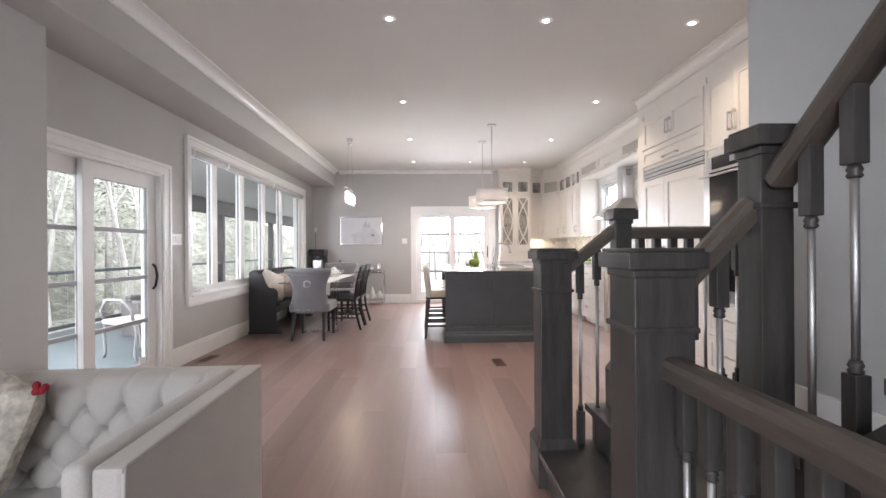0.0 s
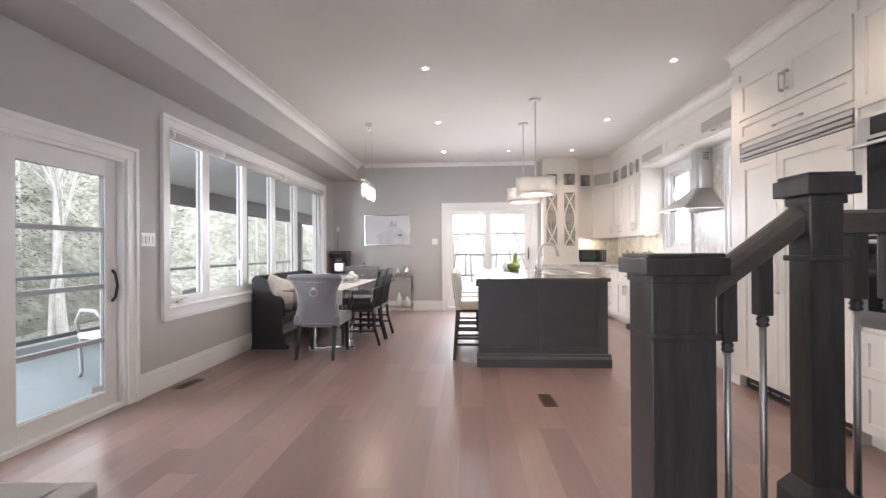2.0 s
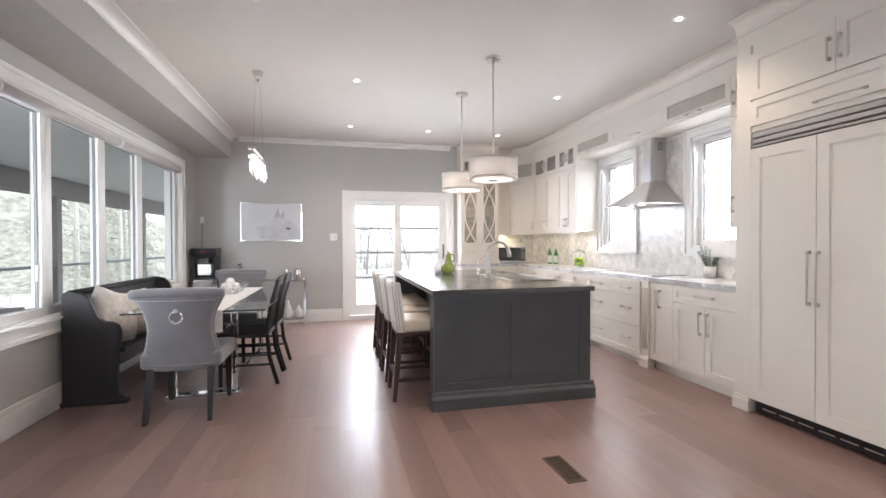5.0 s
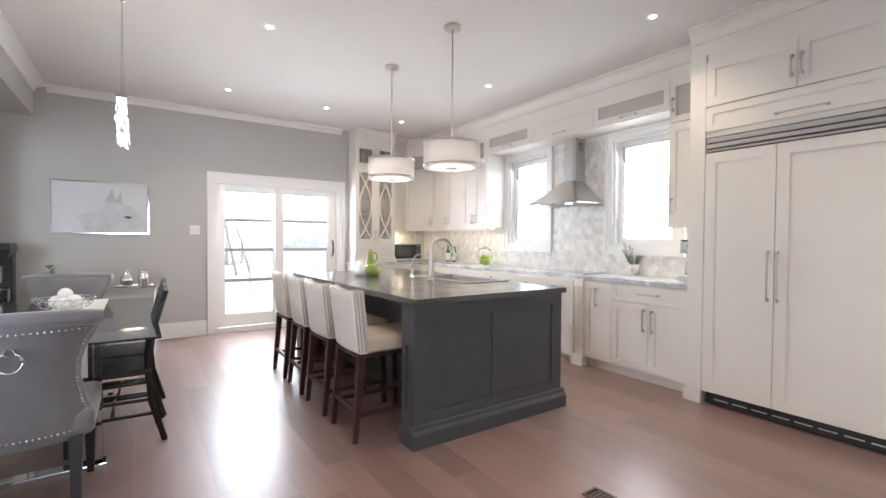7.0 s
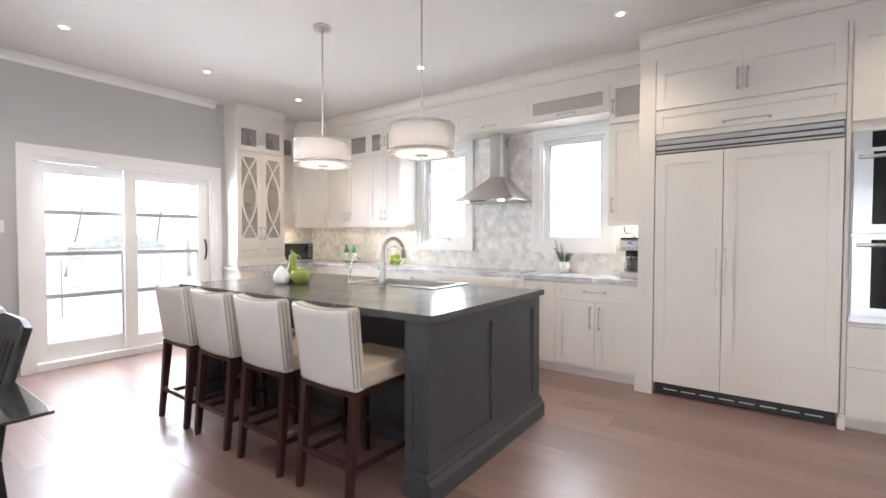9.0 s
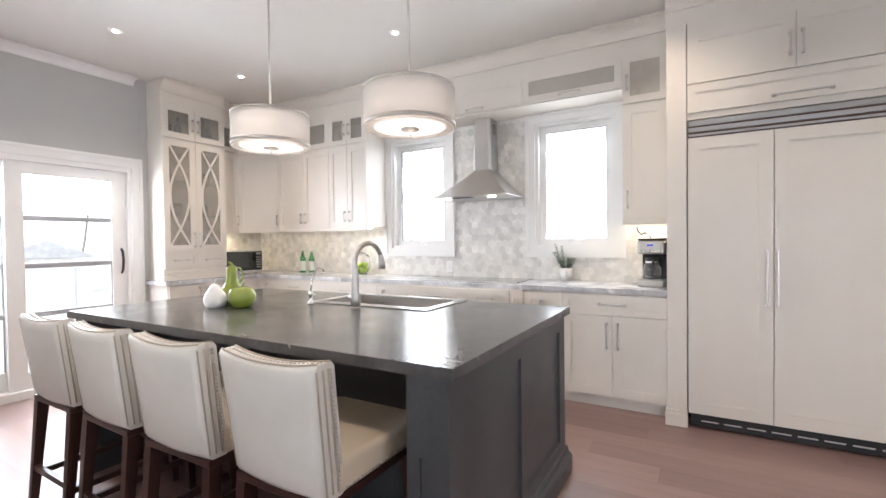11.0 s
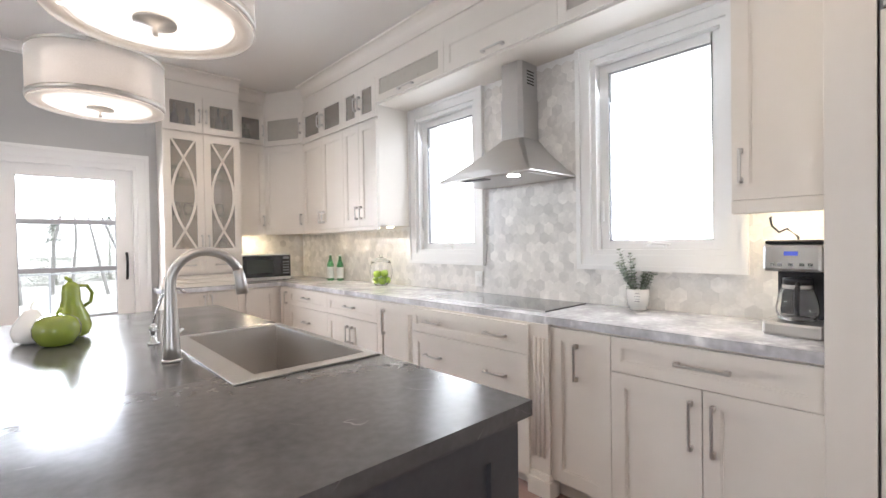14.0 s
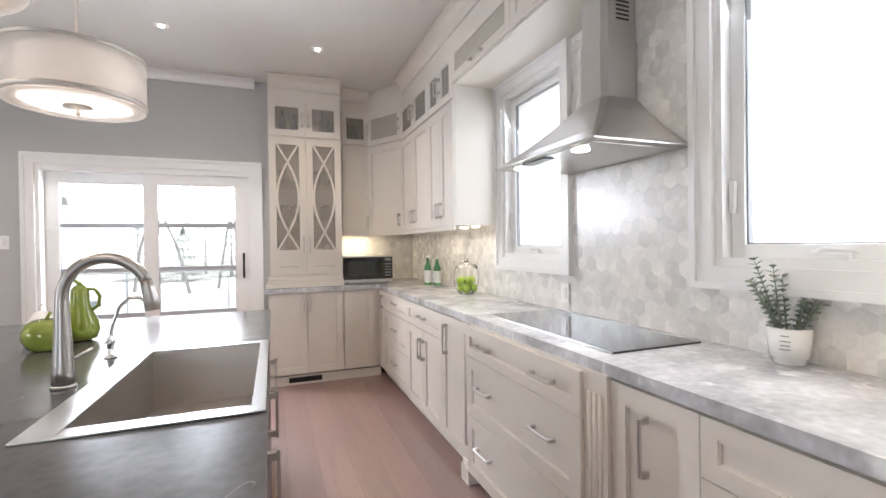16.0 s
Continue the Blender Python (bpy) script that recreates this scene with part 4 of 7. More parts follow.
# fridge wall: everything on the plane x = 2.79
FX = 2.79
FD = RIGHT - FX - 0.002


def pilaster(y_left, w, label):
    p = thing("tall_pilaster", label, "pilaster", pose(FX - 0.012, y_left, 0, 0, 0, EASTWARD), "cabinet pilasters")
    part("shaft", boxes((0, w, 0, FD, 0.11, 2.742), bevel=0.003), CREAM, p)
    part("foot", boxes((-0.012, w + 0.004, -0.02, 0.10, 0, 0.085), (-0.006, w + 0.002, -0.01, 0.10, 0.085, 0.11), bevel=0.005), CREAM, p)


pilaster(5.340, 0.122, "tall cream pilaster beside the fridge")
pilaster(4.045, 0.024, "slim cream upright between fridge and ovens")
pilaster(3.28, 0.09, "tall cream end pilaster beside the ovens")

fr = thing("fridge", "wide built-in fridge faced with cream panels", "fridge", pose(FX, 5.215, 0, 0, 0, EASTWARD))
FW = 1.168
part("body", boxes((0.0, FW, 0.012, FD, 0.10, 2.088)), GREYPLASTIC, fr)
part("filler_board", boxes((0.0, FW, -0.006, FD, 2.094, 2.116)), CREAM, fr)
for a, c, hx in ((0.003, 0.4755, 0.440), (0.4765, FW - 0.003, 0.497)):
    d = front(fr, "door", a, c, 0.105, 1.968, y=0.0, rail=0.075)
    pull(d, "v", hx, 1.04, 0.36, -0.02)
part("grille_back", boxes((0.01, FW - 0.01, 0.006, 0.0105, 1.975, 2.086)), VENTMETAL, fr, "dark grille recess")
part("grille", boxes((0.01, FW - 0.01, -0.012, 0.004, 1.980, 1.994), (0.01, FW - 0.01, -0.016, 0.004, 2.008, 2.036), (0.01, FW - 0.01, -0.012, 0.005, 2.050, 2.084),
                     bevel=0.002), STEEL, fr, "steel louvred grille")
part("kick_plate", boxes((0.02, FW - 0.02, 0.02, 0.05, 0.012, 0.10)), BLACKPLASTIC, fr, "dark slotted kick plate")
for k in range(8):
    part("kick_slot", boxes((0.08 + k * 0.13, 0.18 + k * 0.13, 0.017, 0.0195, 0.045, 0.054)), DARKSTEEL, fr)

u = unit("cream cabinet with two doors over a long drawer above the fridge", pose(FX, 5.215, 0, 0, 0, EASTWARD), FW, FD, 2.118, 2.742, name="over_fridge_cabinet")
d = front(u, "drawer", 0, FW, 2.135, 2.32, rail=0.05)
pull(d, "h", FW / 2 + 0.03, 2.175, 0.30, -0.02)
for a, c, hx in ((0, FW / 2, FW / 2 - 0.03), (FW / 2, FW, FW / 2 + 0.03)):
    d = front(u, "door", a, c, 2.33, 2.675)
    pull(d, "v", hx, 2.48, 0.15, -0.02)

OV0, OW = 4.02, 0.74
u = unit("tall cream oven housing with doors above and drawers below", pose(FX, OV0, 0, 0, 0, EASTWARD), OW, FD, 0.0, 2.742, 0.08, name="oven_housing")
for z0, z1 in ((0.43, 0.705), (0.09, 0.43)):
    d = front(u, "drawer", 0, OW, z0, z1)
    pull(d, "h", OW / 2, (z0 + z1) / 2 + 0.02, 0.2, -0.02)
for a, c, hx in ((0, OW / 2, OW / 2 - 0.03), (OW / 2, OW, OW / 2 + 0.03)):
    d = front(u, "door", a, c, 2.07, 2.675)
    pull(d, "v", hx, 2.25, 0.16, -0.02)
ov = thing("double_oven", "stainless double wall oven with black glass doors", "oven", pose(FX, OV0, 0, 0, 0, EASTWARD))
part("frame", boxes((0.004, OW - 0.02, -0.022, -0.001, 0.735, 2.0), bevel=0.004), STEEL, ov)
part("control_panel", boxes((0.10, OW - 0.10, -0.030, -0.022, 1.885, 1.99), bevel=0.002), BLACKGLASS, ov)
part("display", boxes((0.34, 0.44, -0.0325, -0.0305, 1.915, 1.965)), GREYPLASTIC, ov)
for z0, z1 in ((1.325, 1.875), (0.78, 1.305)):
    d = part("oven_door", boxes((0.010, OW - 0.03, -0.048, -0.023, z0, z1), bevel=0.004), STEEL, ov, "stainless oven door")
    part("oven_glass", boxes((0.105, OW - 0.105, -0.052, -0.0485, z0 + 0.06, z1 - 0.02)), BLACKGLASS, d, "black oven glass")
    bm = bmesh.new()
    rod(bm, (0.03, -0.095, z1 - 0.055), (OW - 0.03, -0.095, z1 - 0.055), 0.012, n=12)
    for x in (0.07, OW - 0.07):
        rod(bm, (x, -0.095, z1 - 0.055), (x, -0.05, z1 - 0.055), 0.008, n=8)
    part("handle", bm, STEEL, d, "round steel handle")
bm = boxes((FX + 0.004, RIGHT, 2.45, 5.345, 2.743, CEIL - 0.002))
cove(bm, "y", FX + 0.004, 2.45, 5.345, -1, 0.12, 0.09)
structure("fridge_frieze", bm, CREAM, "cream frieze and crown above the fridge wall", "trim")
structure("wall_end_panel", boxes((FX, RIGHT, 2.45, 3.185, 0, 2.742)), STAIRWALL, "plain wall end beside the ovens", "wall")

# cooktop and hood
ck = thing("cooktop", "flush black glass cooktop with a steel edge", "cooktop", pose(0, 0, 0.925))
part("glass_plate", boxes((2.945, 3.365, 6.50, 7.46, 0.0005, 0.008), bevel=0.002), BLACKGLASS, ck)
part("steel_trim", boxes((2.936, 2.944, 6.50, 7.46, 0.0005, 0.009), bevel=0.002), STEEL, ck, "brushed steel trim")

hd = thing("range_hood", "brushed steel chimney range hood with a lit underside", "range hood", pose(0, 0, 0))
HC = 6.96
bm = bmesh.new()
lo, hi = (2.93, RIGHT - 0.009, HC - 0.38, HC + 0.38), (3.235, RIGHT - 0.009, HC - 0.095, HC + 0.090)
prof = [(0, 1.700, 0.006), (0.0, 1.704, 0.006), (0.25, 1.757, 0.012), (0.5, 1.822, 0.018), (0.75, 1.893, 0.022), (1.0, 1.975, 0.025)]
rings = []
for t, z, cut in prof:
    x0, x1, y0, y1 = [a + (c - a) * t for a, c in zip(lo, hi)]
    rings.append([bm.verts.new(p) for p in ((x0, y0 + cut, z), (x0 + cut, y0, z), (x1, y0, z), (x1, y1, z), (x0 + cut, y1, z), (x0, y1 - cut, z))])
for a, c in zip(rings, rings[1:]):
    for i in range(6):
        j = (i + 1) % 6
        bm.faces.new((a[i], a[j], c[j], c[i]))
bm.faces.new(rings[-1])
part("canopy", bm, STEEL, hd)
part("underside", boxes((2.932, RIGHT - 0.0095, HC - 0.378, HC + 0.378, 1.6985, 1.6998)), DARKSTEEL, hd)
part("control_panel", boxes((2.965, 3.02, HC - 0.02, HC + 0.17, 1.690, 1.6952)), BLACKPLASTIC, hd)
for y in (HC - 0.2, HC + 0.26):
    bm = bmesh.new()
    lathe(bm, [(0.0001, 1.690), (0.036, 1.690), (0.036, 1.6952)], 3.02, y, 20)
    part("hood_light", bm, BULBGLOW, hd, "small round lit hood lamp")
bm = bmesh.new()
for x0, y0, y1, z0, z1, cut in ((3.235, HC - 0.095, HC + 0.090, 1.975, 2.24, 0.025), (3.242, HC - 0.088, HC + 0.083, 2.24, 2.469, 0.022)):
    prism(bm, [(x0, y0 + cut), (x0 + cut, y0), (RIGHT - 0.009, y0), (RIGHT - 0.009, y1), (x0 + cut, y1), (x0, y1 - cut)], "z", z0, z1)
part("chimney", bm, STEEL, hd)
for k in range(5):
    part("vent_slot", boxes((3.31, 3.385, HC - 0.0895, HC - 0.0885, 2.33 + 0.02 * k, 2.338 + 0.02 * k)), BLACKMETAL, hd)
part("filter_panel", boxes((2.97, RIGHT - 0.06, HC - 0.33, HC + 0.33, 1.6955, 1.6982), bevel=0.001), STEEL, hd, "brushed steel filter panel")
lamp("hood_lamp", "SPOT", look((3.02, HC, 1.69), (3.03, HC, 0)), 1.2, WARM, angle=120)
for y in (9.38, 8.98, 8.62, 8.34):
    lamp("undercabinet_lamp", "SPOT", look((3.315, y, 1.443), (3.33, y, 0)), 0.75, (1.0, 0.82, 0.56), angle=125)
lamp("undercabinet_lamp", "AREA", look((2.72, 10.22, 1.445), (2.72, 10.22, 0)), 0.9, (1.0, 0.80, 0.52), w=0.3, h=0.04)
lamp("undercabinet_lamp", "AREA", look((3.28, 5.51, 1.445), (3.28, 5.51, 0)), 0.4, (1.0, 0.80, 0.52), w=0.04, h=0.2)

# ---- island ----
isl = thing("kitchen_island", "charcoal painted island with panelled end and moulded plinth", "kitchen island")
IX0, IX1, IY0, IY1 = 0.49, 1.80, 5.80, 8.27


def end_panel(y, depth, name):
    bm = boxes((IX0, IX1, y, y + depth, 0.0, 0.88))
    return part(name, bm, CHARCOAL, isl)


end_panel(IY0 + 0.012, 0.14, "end_panel")
end_panel(IY1 - 0.14, 0.14, "end_panel")
part("body", boxes((0.88, IX1, IY0 + 0.152, IY1 - 0.14, 0.0, 0.70), (0.88, 1.25, IY0 + 0.152, IY1 - 0.14, 0.70, 0.88),
                   (1.25, IX1, IY0 + 0.152, 6.38, 0.70, 0.88), (1.25, IX1, 7.32, IY1 - 0.14, 0.70, 0.88)), CHARCOAL, isl)
st = [(IX0, IX0 + 0.10), (1.105, 1.185), (IX1 - 0.10, IX1)]
bm = bmesh.new()
for a, c in st:
    box(bm, a, c, IY0 - 0.002, IY0 + 0.012, 0.14, 0.88)
for (a, c), (a2, c2) in zip(st, st[1:]):
    box(bm, c, a2, IY0 - 0.002, IY0 + 0.012, 0.80, 0.88)
    box(bm, c, a2, IY0 - 0.002, IY0 + 0.012, 0.14, 0.20)
part("panel_frame", bm, CHARCOAL, isl)
bm = bmesh.new()
xs = IX0 - 0.012
for a, c, z0, z1 in ((IY0 - 0.002, IY0 + 0.05, 0.14, 0.88), (IY0 + 0.105, IY0 + 0.152, 0.14, 0.88), (IY0 + 0.05, IY0 + 0.105, 0.62, 0.88), (IY0 + 0.05, IY0 + 0.105, 0.14, 0.22)):
    box(bm, xs, IX0, a, c, z0, z1)
part("post_frame", bm, CHARCOAL, isl)
pl = [(0, 0), (0.034, 0), (0.034, 0.085), (0.026, 0.098), (0.014, 0.108), (0.010, 0.13), (0, 0.14)]
bm = bmesh.new()
prism(bm, [(IY0 - u_, v) for u_, v in pl], "x", IX0 - 0.034, IX1 + 0.03)
part("plinth", bm, CHARCOAL, isl, "stepped charcoal plinth moulding")
bm = bmesh.new()
prism(bm, [(IX0 - u_ - 0.0, v) for u_, v in pl], "y", IY0, IY0 + 0.152)
part("plinth", bm, CHARCOAL, isl, "stepped charcoal plinth moulding")
for k, (a, c) in enumerate(((5.97, 6.45), (6.45, 6.96), (6.96, 7.47), (7.47, 8.12))):
    bm = boxes((IX1, IX1 + 0.018, a + 0.003, c - 0.003, 0.12, 0.86))
    dd = part("door", bm, CHARCOAL, isl)
    bm = boxes((IX1 + 0.018, IX1 + 0.045, a + 0.05, a + 0.07, 0.62, 0.64), (IX1 + 0.018, IX1 + 0.045, a + 0.05, a + 0.07, 0.76, 0.78),
               (IX1 + 0.043, IX1 + 0.053, a + 0.052, a + 0.068, 0.615, 0.785))
    part("handle", bm, NICKEL, dd, "satin nickel bar handle")

# worktop with the sink cut out
TX0, TX1, TY0, TY1 = 0.462, 1.825, 5.772, 8.31
SX0, SX1, SY0, SY1 = 1.365, 1.815, 6.435, 7.270
bm = bmesh.new()
for a, c, b, d in ((TX0, SX0, TY0, TY1), (SX0, TX1, TY0, SY0), (SX0, TX1, SY1, TY1), (SX1, TX1, SY0, SY1)):
    box(bm, a, c, b, d, 0.882, 0.92)
tagged(part("island_worktop", bm, SOAPSTONE), "black leathered stone island worktop with pale veins", "worktop")

sk = thing("sink", "brushed steel single-bowl sink with a raised rim", "sink", pose(0, 0, 0.92))
r0, r1, r2, r3 = SX0 + 0.045, SX1 - 0.025, SY0 + 0.03, SY1 - 0.03
part("rim", boxes((SX0 - 0.03, r0, SY0 - 0.025, SY1 + 0.015, 0.0005, 0.006), (r1, SX1 + 0.006, SY0 - 0.025, SY1 + 0.015, 0.0005, 0.006),
                  (r0, r1, SY0 - 0.025, r2, 0.0005, 0.006), (r0, r1, r3, SY1 + 0.015, 0.0005, 0.006), bevel=0.002), STEEL, sk, "bright steel rim")
b0 = -0.21
part("bowl", boxes((r0 - 0.004, r0, r2, r3, b0, 0.0), (r1, r1 + 0.004, r2, r3, b0, 0.0), (r0 - 0.004, r1 + 0.004, r2 - 0.004, r2, b0, 0.0),
                   (r0 - 0.004, r1 + 0.004, r3, r3 + 0.004, b0, 0.0), (r0 - 0.004, r1 + 0.004, r2 - 0.004, r3 + 0.004, b0 - 0.004, b0)), DARKSTEEL, sk)
part("drain", made(lathe, [(0.02, b0 + 0.001), (0.045, b0 + 0.001), (0.045, b0 + 0.004), (0.02, b0 + 0.004)], (r0 + r1) / 2, (r2 + r3) / 2, 20), CHROME, sk)

fa = thing("faucet", "tall brushed nickel gooseneck faucet", "faucet", pose(1.275, 6.850, 0.92))
part("base_flange", made(lathe, [(0.031, 0.0005), (0.031, 0.006), (0.028, 0.010)], n=24), FAUCETSTEEL, fa)
pts = [(0, 0, 0.008), (0, 0, 0.05), (0, 0, 0.10), (0, 0, 0.16), (0, 0, 0.22), (0, 0, 0.25)] + [
    (0.110 - 0.110 * math.cos(a), -0.02 * (1 - math.cos(a)) / 2, 0.258 + 0.112 * math.sin(a)) for a in (math.pi * k / 18 for k in range(1, 17))]
part("spout", made(tube, pts, 0.016, 18, [0.028, 0.0265, 0.0235, 0.0205, 0.018, 0.0165] + [0.016] * 16), FAUCETSTEEL, fa, "tapered brushed neck", smooth=True)
end, before = Vector(pts[-1]), Vector(pts[-2])
aim = (end - before).normalized()
part("spray_head", made(tube, [end - aim * 0.004, end + Vector((0.005, 0, -0.02)), end + Vector((0.011, 0, -0.055)), end + Vector((0.014, 0, -0.085))],
                        0.018, 18, [0.0165, 0.0185, 0.021, 0.0205]), FAUCETSTEEL, fa, "flared spray head")
bm = bmesh.new()
rod(bm, (0, 0.0, 0.06), (0, 0.045, 0.065), 0.013, n=12)
rod(bm, (0, 0.04, 0.065), (0.05, 0.07, 0.095), 0.006, 0.005, n=8)
part("lever", bm, FAUCETSTEEL, fa)

dp = thing("filter_tap", "small chrome swan-neck filter tap", "tap", pose(1.285, 7.215, 0.92))
part("base", made(lathe, [(0.022, 0), (0.022, 0.006), (0.012, 0.01), (0.011, 0.05), (0.015, 0.055), (0.013, 0.075), (0.006, 0.08)], n=16), CHROME, dp)
part("neck", made(tube, [(0, 0, 0.07), (0.01, 0, 0.13), (0.03, 0, 0.185), (0.06, 0, 0.215), (0.095, 0, 0.215), (0.115, 0, 0.195)], 0.006, 10), CHROME, dp)
part("lever", boxes((-0.012, 0.012, -0.035, 0.0, 0.055, 0.064), bevel=0.002), CHROME, dp)

# ---- lamps that hang or sit in the ceiling ----
for x, y in DOWNLIGHTS:
    dl = thing("downlight", "small round lit ceiling downlight", "downlight", pose(x, y, CEIL), "ceiling downlights")
    bm = bmesh.new()
    lathe(bm, [(0.030, -0.004), (0.048, -0.005), (0.050, -0.0005), (0.030, -0.0005)], n=24)
    part("trim_ring", bm, TRIM, dl)
    part("bulb", made(lathe, [(0.0001, -0.009), (0.021, -0.009), (0.022, -0.001)], n=20), BULBGLOW, dl, "bright glowing bulb face")


def pendant(x, y, z):
    """A sheer drum round a glowing inner drum."""
    p = thing("pendant_lamp", "lit drum pendant with a sheer outer shade and chrome rings", "pendant lamp", pose(x, y, z), "island pendants")
    part("canopy", made(lathe, [(0.065, CEIL - z - 0.022), (0.068, CEIL - z - 0.008), (0.068, CEIL - z - 0.001)], n=24), NICKEL, p)
    part("stem", made(rod, (0, 0, 0.24), (0, 0, CEIL - z - 0.02), 0.006, n=8), NICKEL, p)

    def drum(r, z0, z1, t=0.002):
        bm = bmesh.new()
        n = 48
        rings = [[bm.verts.new((q * math.cos(2 * math.pi * i / n), q * math.sin(2 * math.pi * i / n), z)) for i in range(n)]
                 for q, z in ((r, z0), (r, z1), (r - t, z1), (r - t, z0))]
        for k in range(4):
            a, c = rings[k], rings[(k + 1) % 4]
            for i in range(n):
                j = (i + 1) % n
                bm.faces.new((a[i], a[j], c[j], c[i])).smooth = True
        return bm
    s = part("outer_shade", drum(0.224, 0.012, 0.202), SHADE, p, "sheer white outer shade")
    s.visible_shadow = False
    part("inner_shade", drum(0.177, 0.02, 0.190), SHADEGLOW, p, "softly glowing fabric inner shade")
    part("lower_ring", drum(0.226, 0.018, 0.034, 0.004), NICKEL, p)
    part("upper_ring", drum(0.226, 0.194, 0.206, 0.004), NICKEL, p)
    part("diffuser", made(lathe, [(0.0001, 0.012), (0.174, 0.012), (0.174, 0.018), (0.0001, 0.018)], n=48), DIFFUSER, p, "glowing white diffuser disc")
    part("lower_band", made(lathe, [(0.178, 0.006), (0.220, 0.006), (0.220, 0.011), (0.178, 0.011), (0.178, 0.006)], n=48), SHADE, p).visible_shadow = False
    part("finial", made(lathe, [(0.0001, -0.030), (0.007, -0.026), (0.005, -0.006), (0.046, 0.000), (0.046, 0.010)], n=24), GREYNICKEL, p, "grey nickel centre disc")
    bm = bmesh.new()
    for k in range(3):
        a = 2 * math.pi * k / 3 + 0.5
        rod(bm, (0, 0, 0.203), (0.224 * math.cos(a), 0.224 * math.sin(a), 0.203), 0.004, n=6)
    part("spider", bm, NICKEL, p)
    lamp("pendant_bulb", "POINT", pose(x, y, z - 0.03), 1.0, WARM, r=0.15)


pendant(1.165, 6.385, 1.845)
pendant(1.148, 7.380, 1.862)

ch = thing("chandelier", "lit linear crystal chandelier hung on thin cables", "chandelier", pose(-0.985, 7.20, 1.90))
part("canopy", made(lathe, [(0.0001, CEIL - 1.90 - 0.105), (0.012, CEIL - 1.90 - 0.10), (0.055, CEIL - 1.90 - 0.003), (0.0001, CEIL - 1.90 - 0.002)], n=20), CHROME, ch)
part("bar", boxes((-0.03, 0.03, -0.36, 0.36, 0.235, 0.255), bevel=0.003), CHROME, ch)
for y in (-0.30, 0.30):
    part("cable", made(rod, (0, y, 0.25), (0, y * 0.35, CEIL - 1.90 - 0.01), 0.0013, n=6), GREYPLASTIC, ch)
rng = random.Random(5)
bm = bmesh.new()
for i in range(64):
    x, y, z = rng.uniform(-0.028, 0.028), rng.uniform(-0.35, 0.35), rng.uniform(0.04, 0.20)
    s, hh = rng.uniform(0.009, 0.014), rng.uniform(0.03, 0.06)
    lathe(bm, [(0.0001, z - hh), (s, z - hh * 0.5), (s * 0.9, z), (0.0001, z + 0.02)], x, y, 6)
tagged(part("crystals", bm, GLASS, ch, "hanging clear crystal drops"), kind="stuff")
for k in range(5):
    part("bulb", made(rod, (0, -0.28 + 0.14 * k, 0.06), (0, -0.28 + 0.14 * k, 0.20), 0.020, n=10), CRYSTALGLOW, ch, "glowing bulb among the crystals")
lamp("chandelier_bulb", "POINT", pose(-0.985, 7.20, 1.86), 4.0, WARM, r=0.15)

# ---- on the island and worktop ----
ap = thing("ceramic_apple", "glossy green ceramic apple on the island", "ornament", pose(1.000, 7.475, 0.92), "ceramic fruit")
part("body", made(lathe, [(0.035, 0), (0.058, 0.01), (0.076, 0.045), (0.078, 0.075), (0.066, 0.105), (0.040, 0.122), (0.015, 0.115), (0.0001, 0.10)], n=28), GREENCERAMIC, ap)
part("stalk", made(tube, [(0, 0, 0.10), (0.004, 0, 0.13), (0.015, 0, 0.15)], 0.006, 8), GREENCERAMIC, ap)
pr = thing("ceramic_pear", "tall glossy green ceramic pear jug on the island", "ornament", pose(1.055, 7.645, 0.92), "ceramic fruit")
part("body", made(lathe, [(0.035, 0), (0.060, 0.012), (0.071, 0.05), (0.063, 0.09), (0.044, 0.13), (0.034, 0.165), (0.033, 0.20), (0.030, 0.225), (0.018, 0.240), (0.0001, 0.245)], n=28), GREENCERAMIC, pr)
part("stalk", made(tube, [(0, 0, 0.235), (-0.004, 0, 0.252), (-0.020, 0, 0.264)], 0.008, 8, [0.012, 0.009, 0.006]), GREENCERAMIC, pr)
part("ear_handle", made(tube, [(0.02, 0, 0.225), (0.055, 0, 0.222), (0.072, 0, 0.190), (0.066, 0, 0.150), (0.040, 0, 0.13)], 0.007, 8), GREENCERAMIC, pr)
wp = thing("ceramic_pear", "small white ceramic pear on the island", "ornament", pose(0.925, 7.62, 0.92), "ceramic fruit")
part("body", made(lathe, [(0.030, 0), (0.056, 0.012), (0.066, 0.045), (0.057, 0.08), (0.036, 0.11), (0.022, 0.135), (0.0001, 0.145)], n=26), WHITECERAMIC, wp)
part("stalk", made(tube, [(0, 0, 0.140), (0.002, 0, 0.160), (0.012, 0, 0.172)], 0.004, 8), WHITECERAMIC, wp)

mw = thing("microwave", "small steel microwave with a black glass door", "microwave", pose(2.515, 9.90, 0.925))
part("case", boxes((0, 0.52, 0.012, 0.36, 0.012, 0.29), bevel=0.004), STEEL, mw)
part("door", boxes((0.0, 0.415, 0.0, 0.012, 0.045, 0.275), bevel=0.003), BLACKGLASS, mw, "black glass door")
part("window", boxes((0.05, 0.33, -0.002, -0.0004, 0.09, 0.235)), material("microwave_window_mesh", (0.05, 0.055, 0.05), 0.2), mw)
part("top_trim", boxes((0, 0.52, -0.002, 0.012, 0.276, 0.292), bevel=0.002), STEEL, mw)
part("bottom_trim", boxes((0, 0.52, -0.002, 0.012, 0.014, 0.044), bevel=0.002), STEEL, mw)
part("control_panel", boxes((0.417, 0.52, 0.0, 0.012, 0.045, 0.275)), BLACKGLASS, mw)
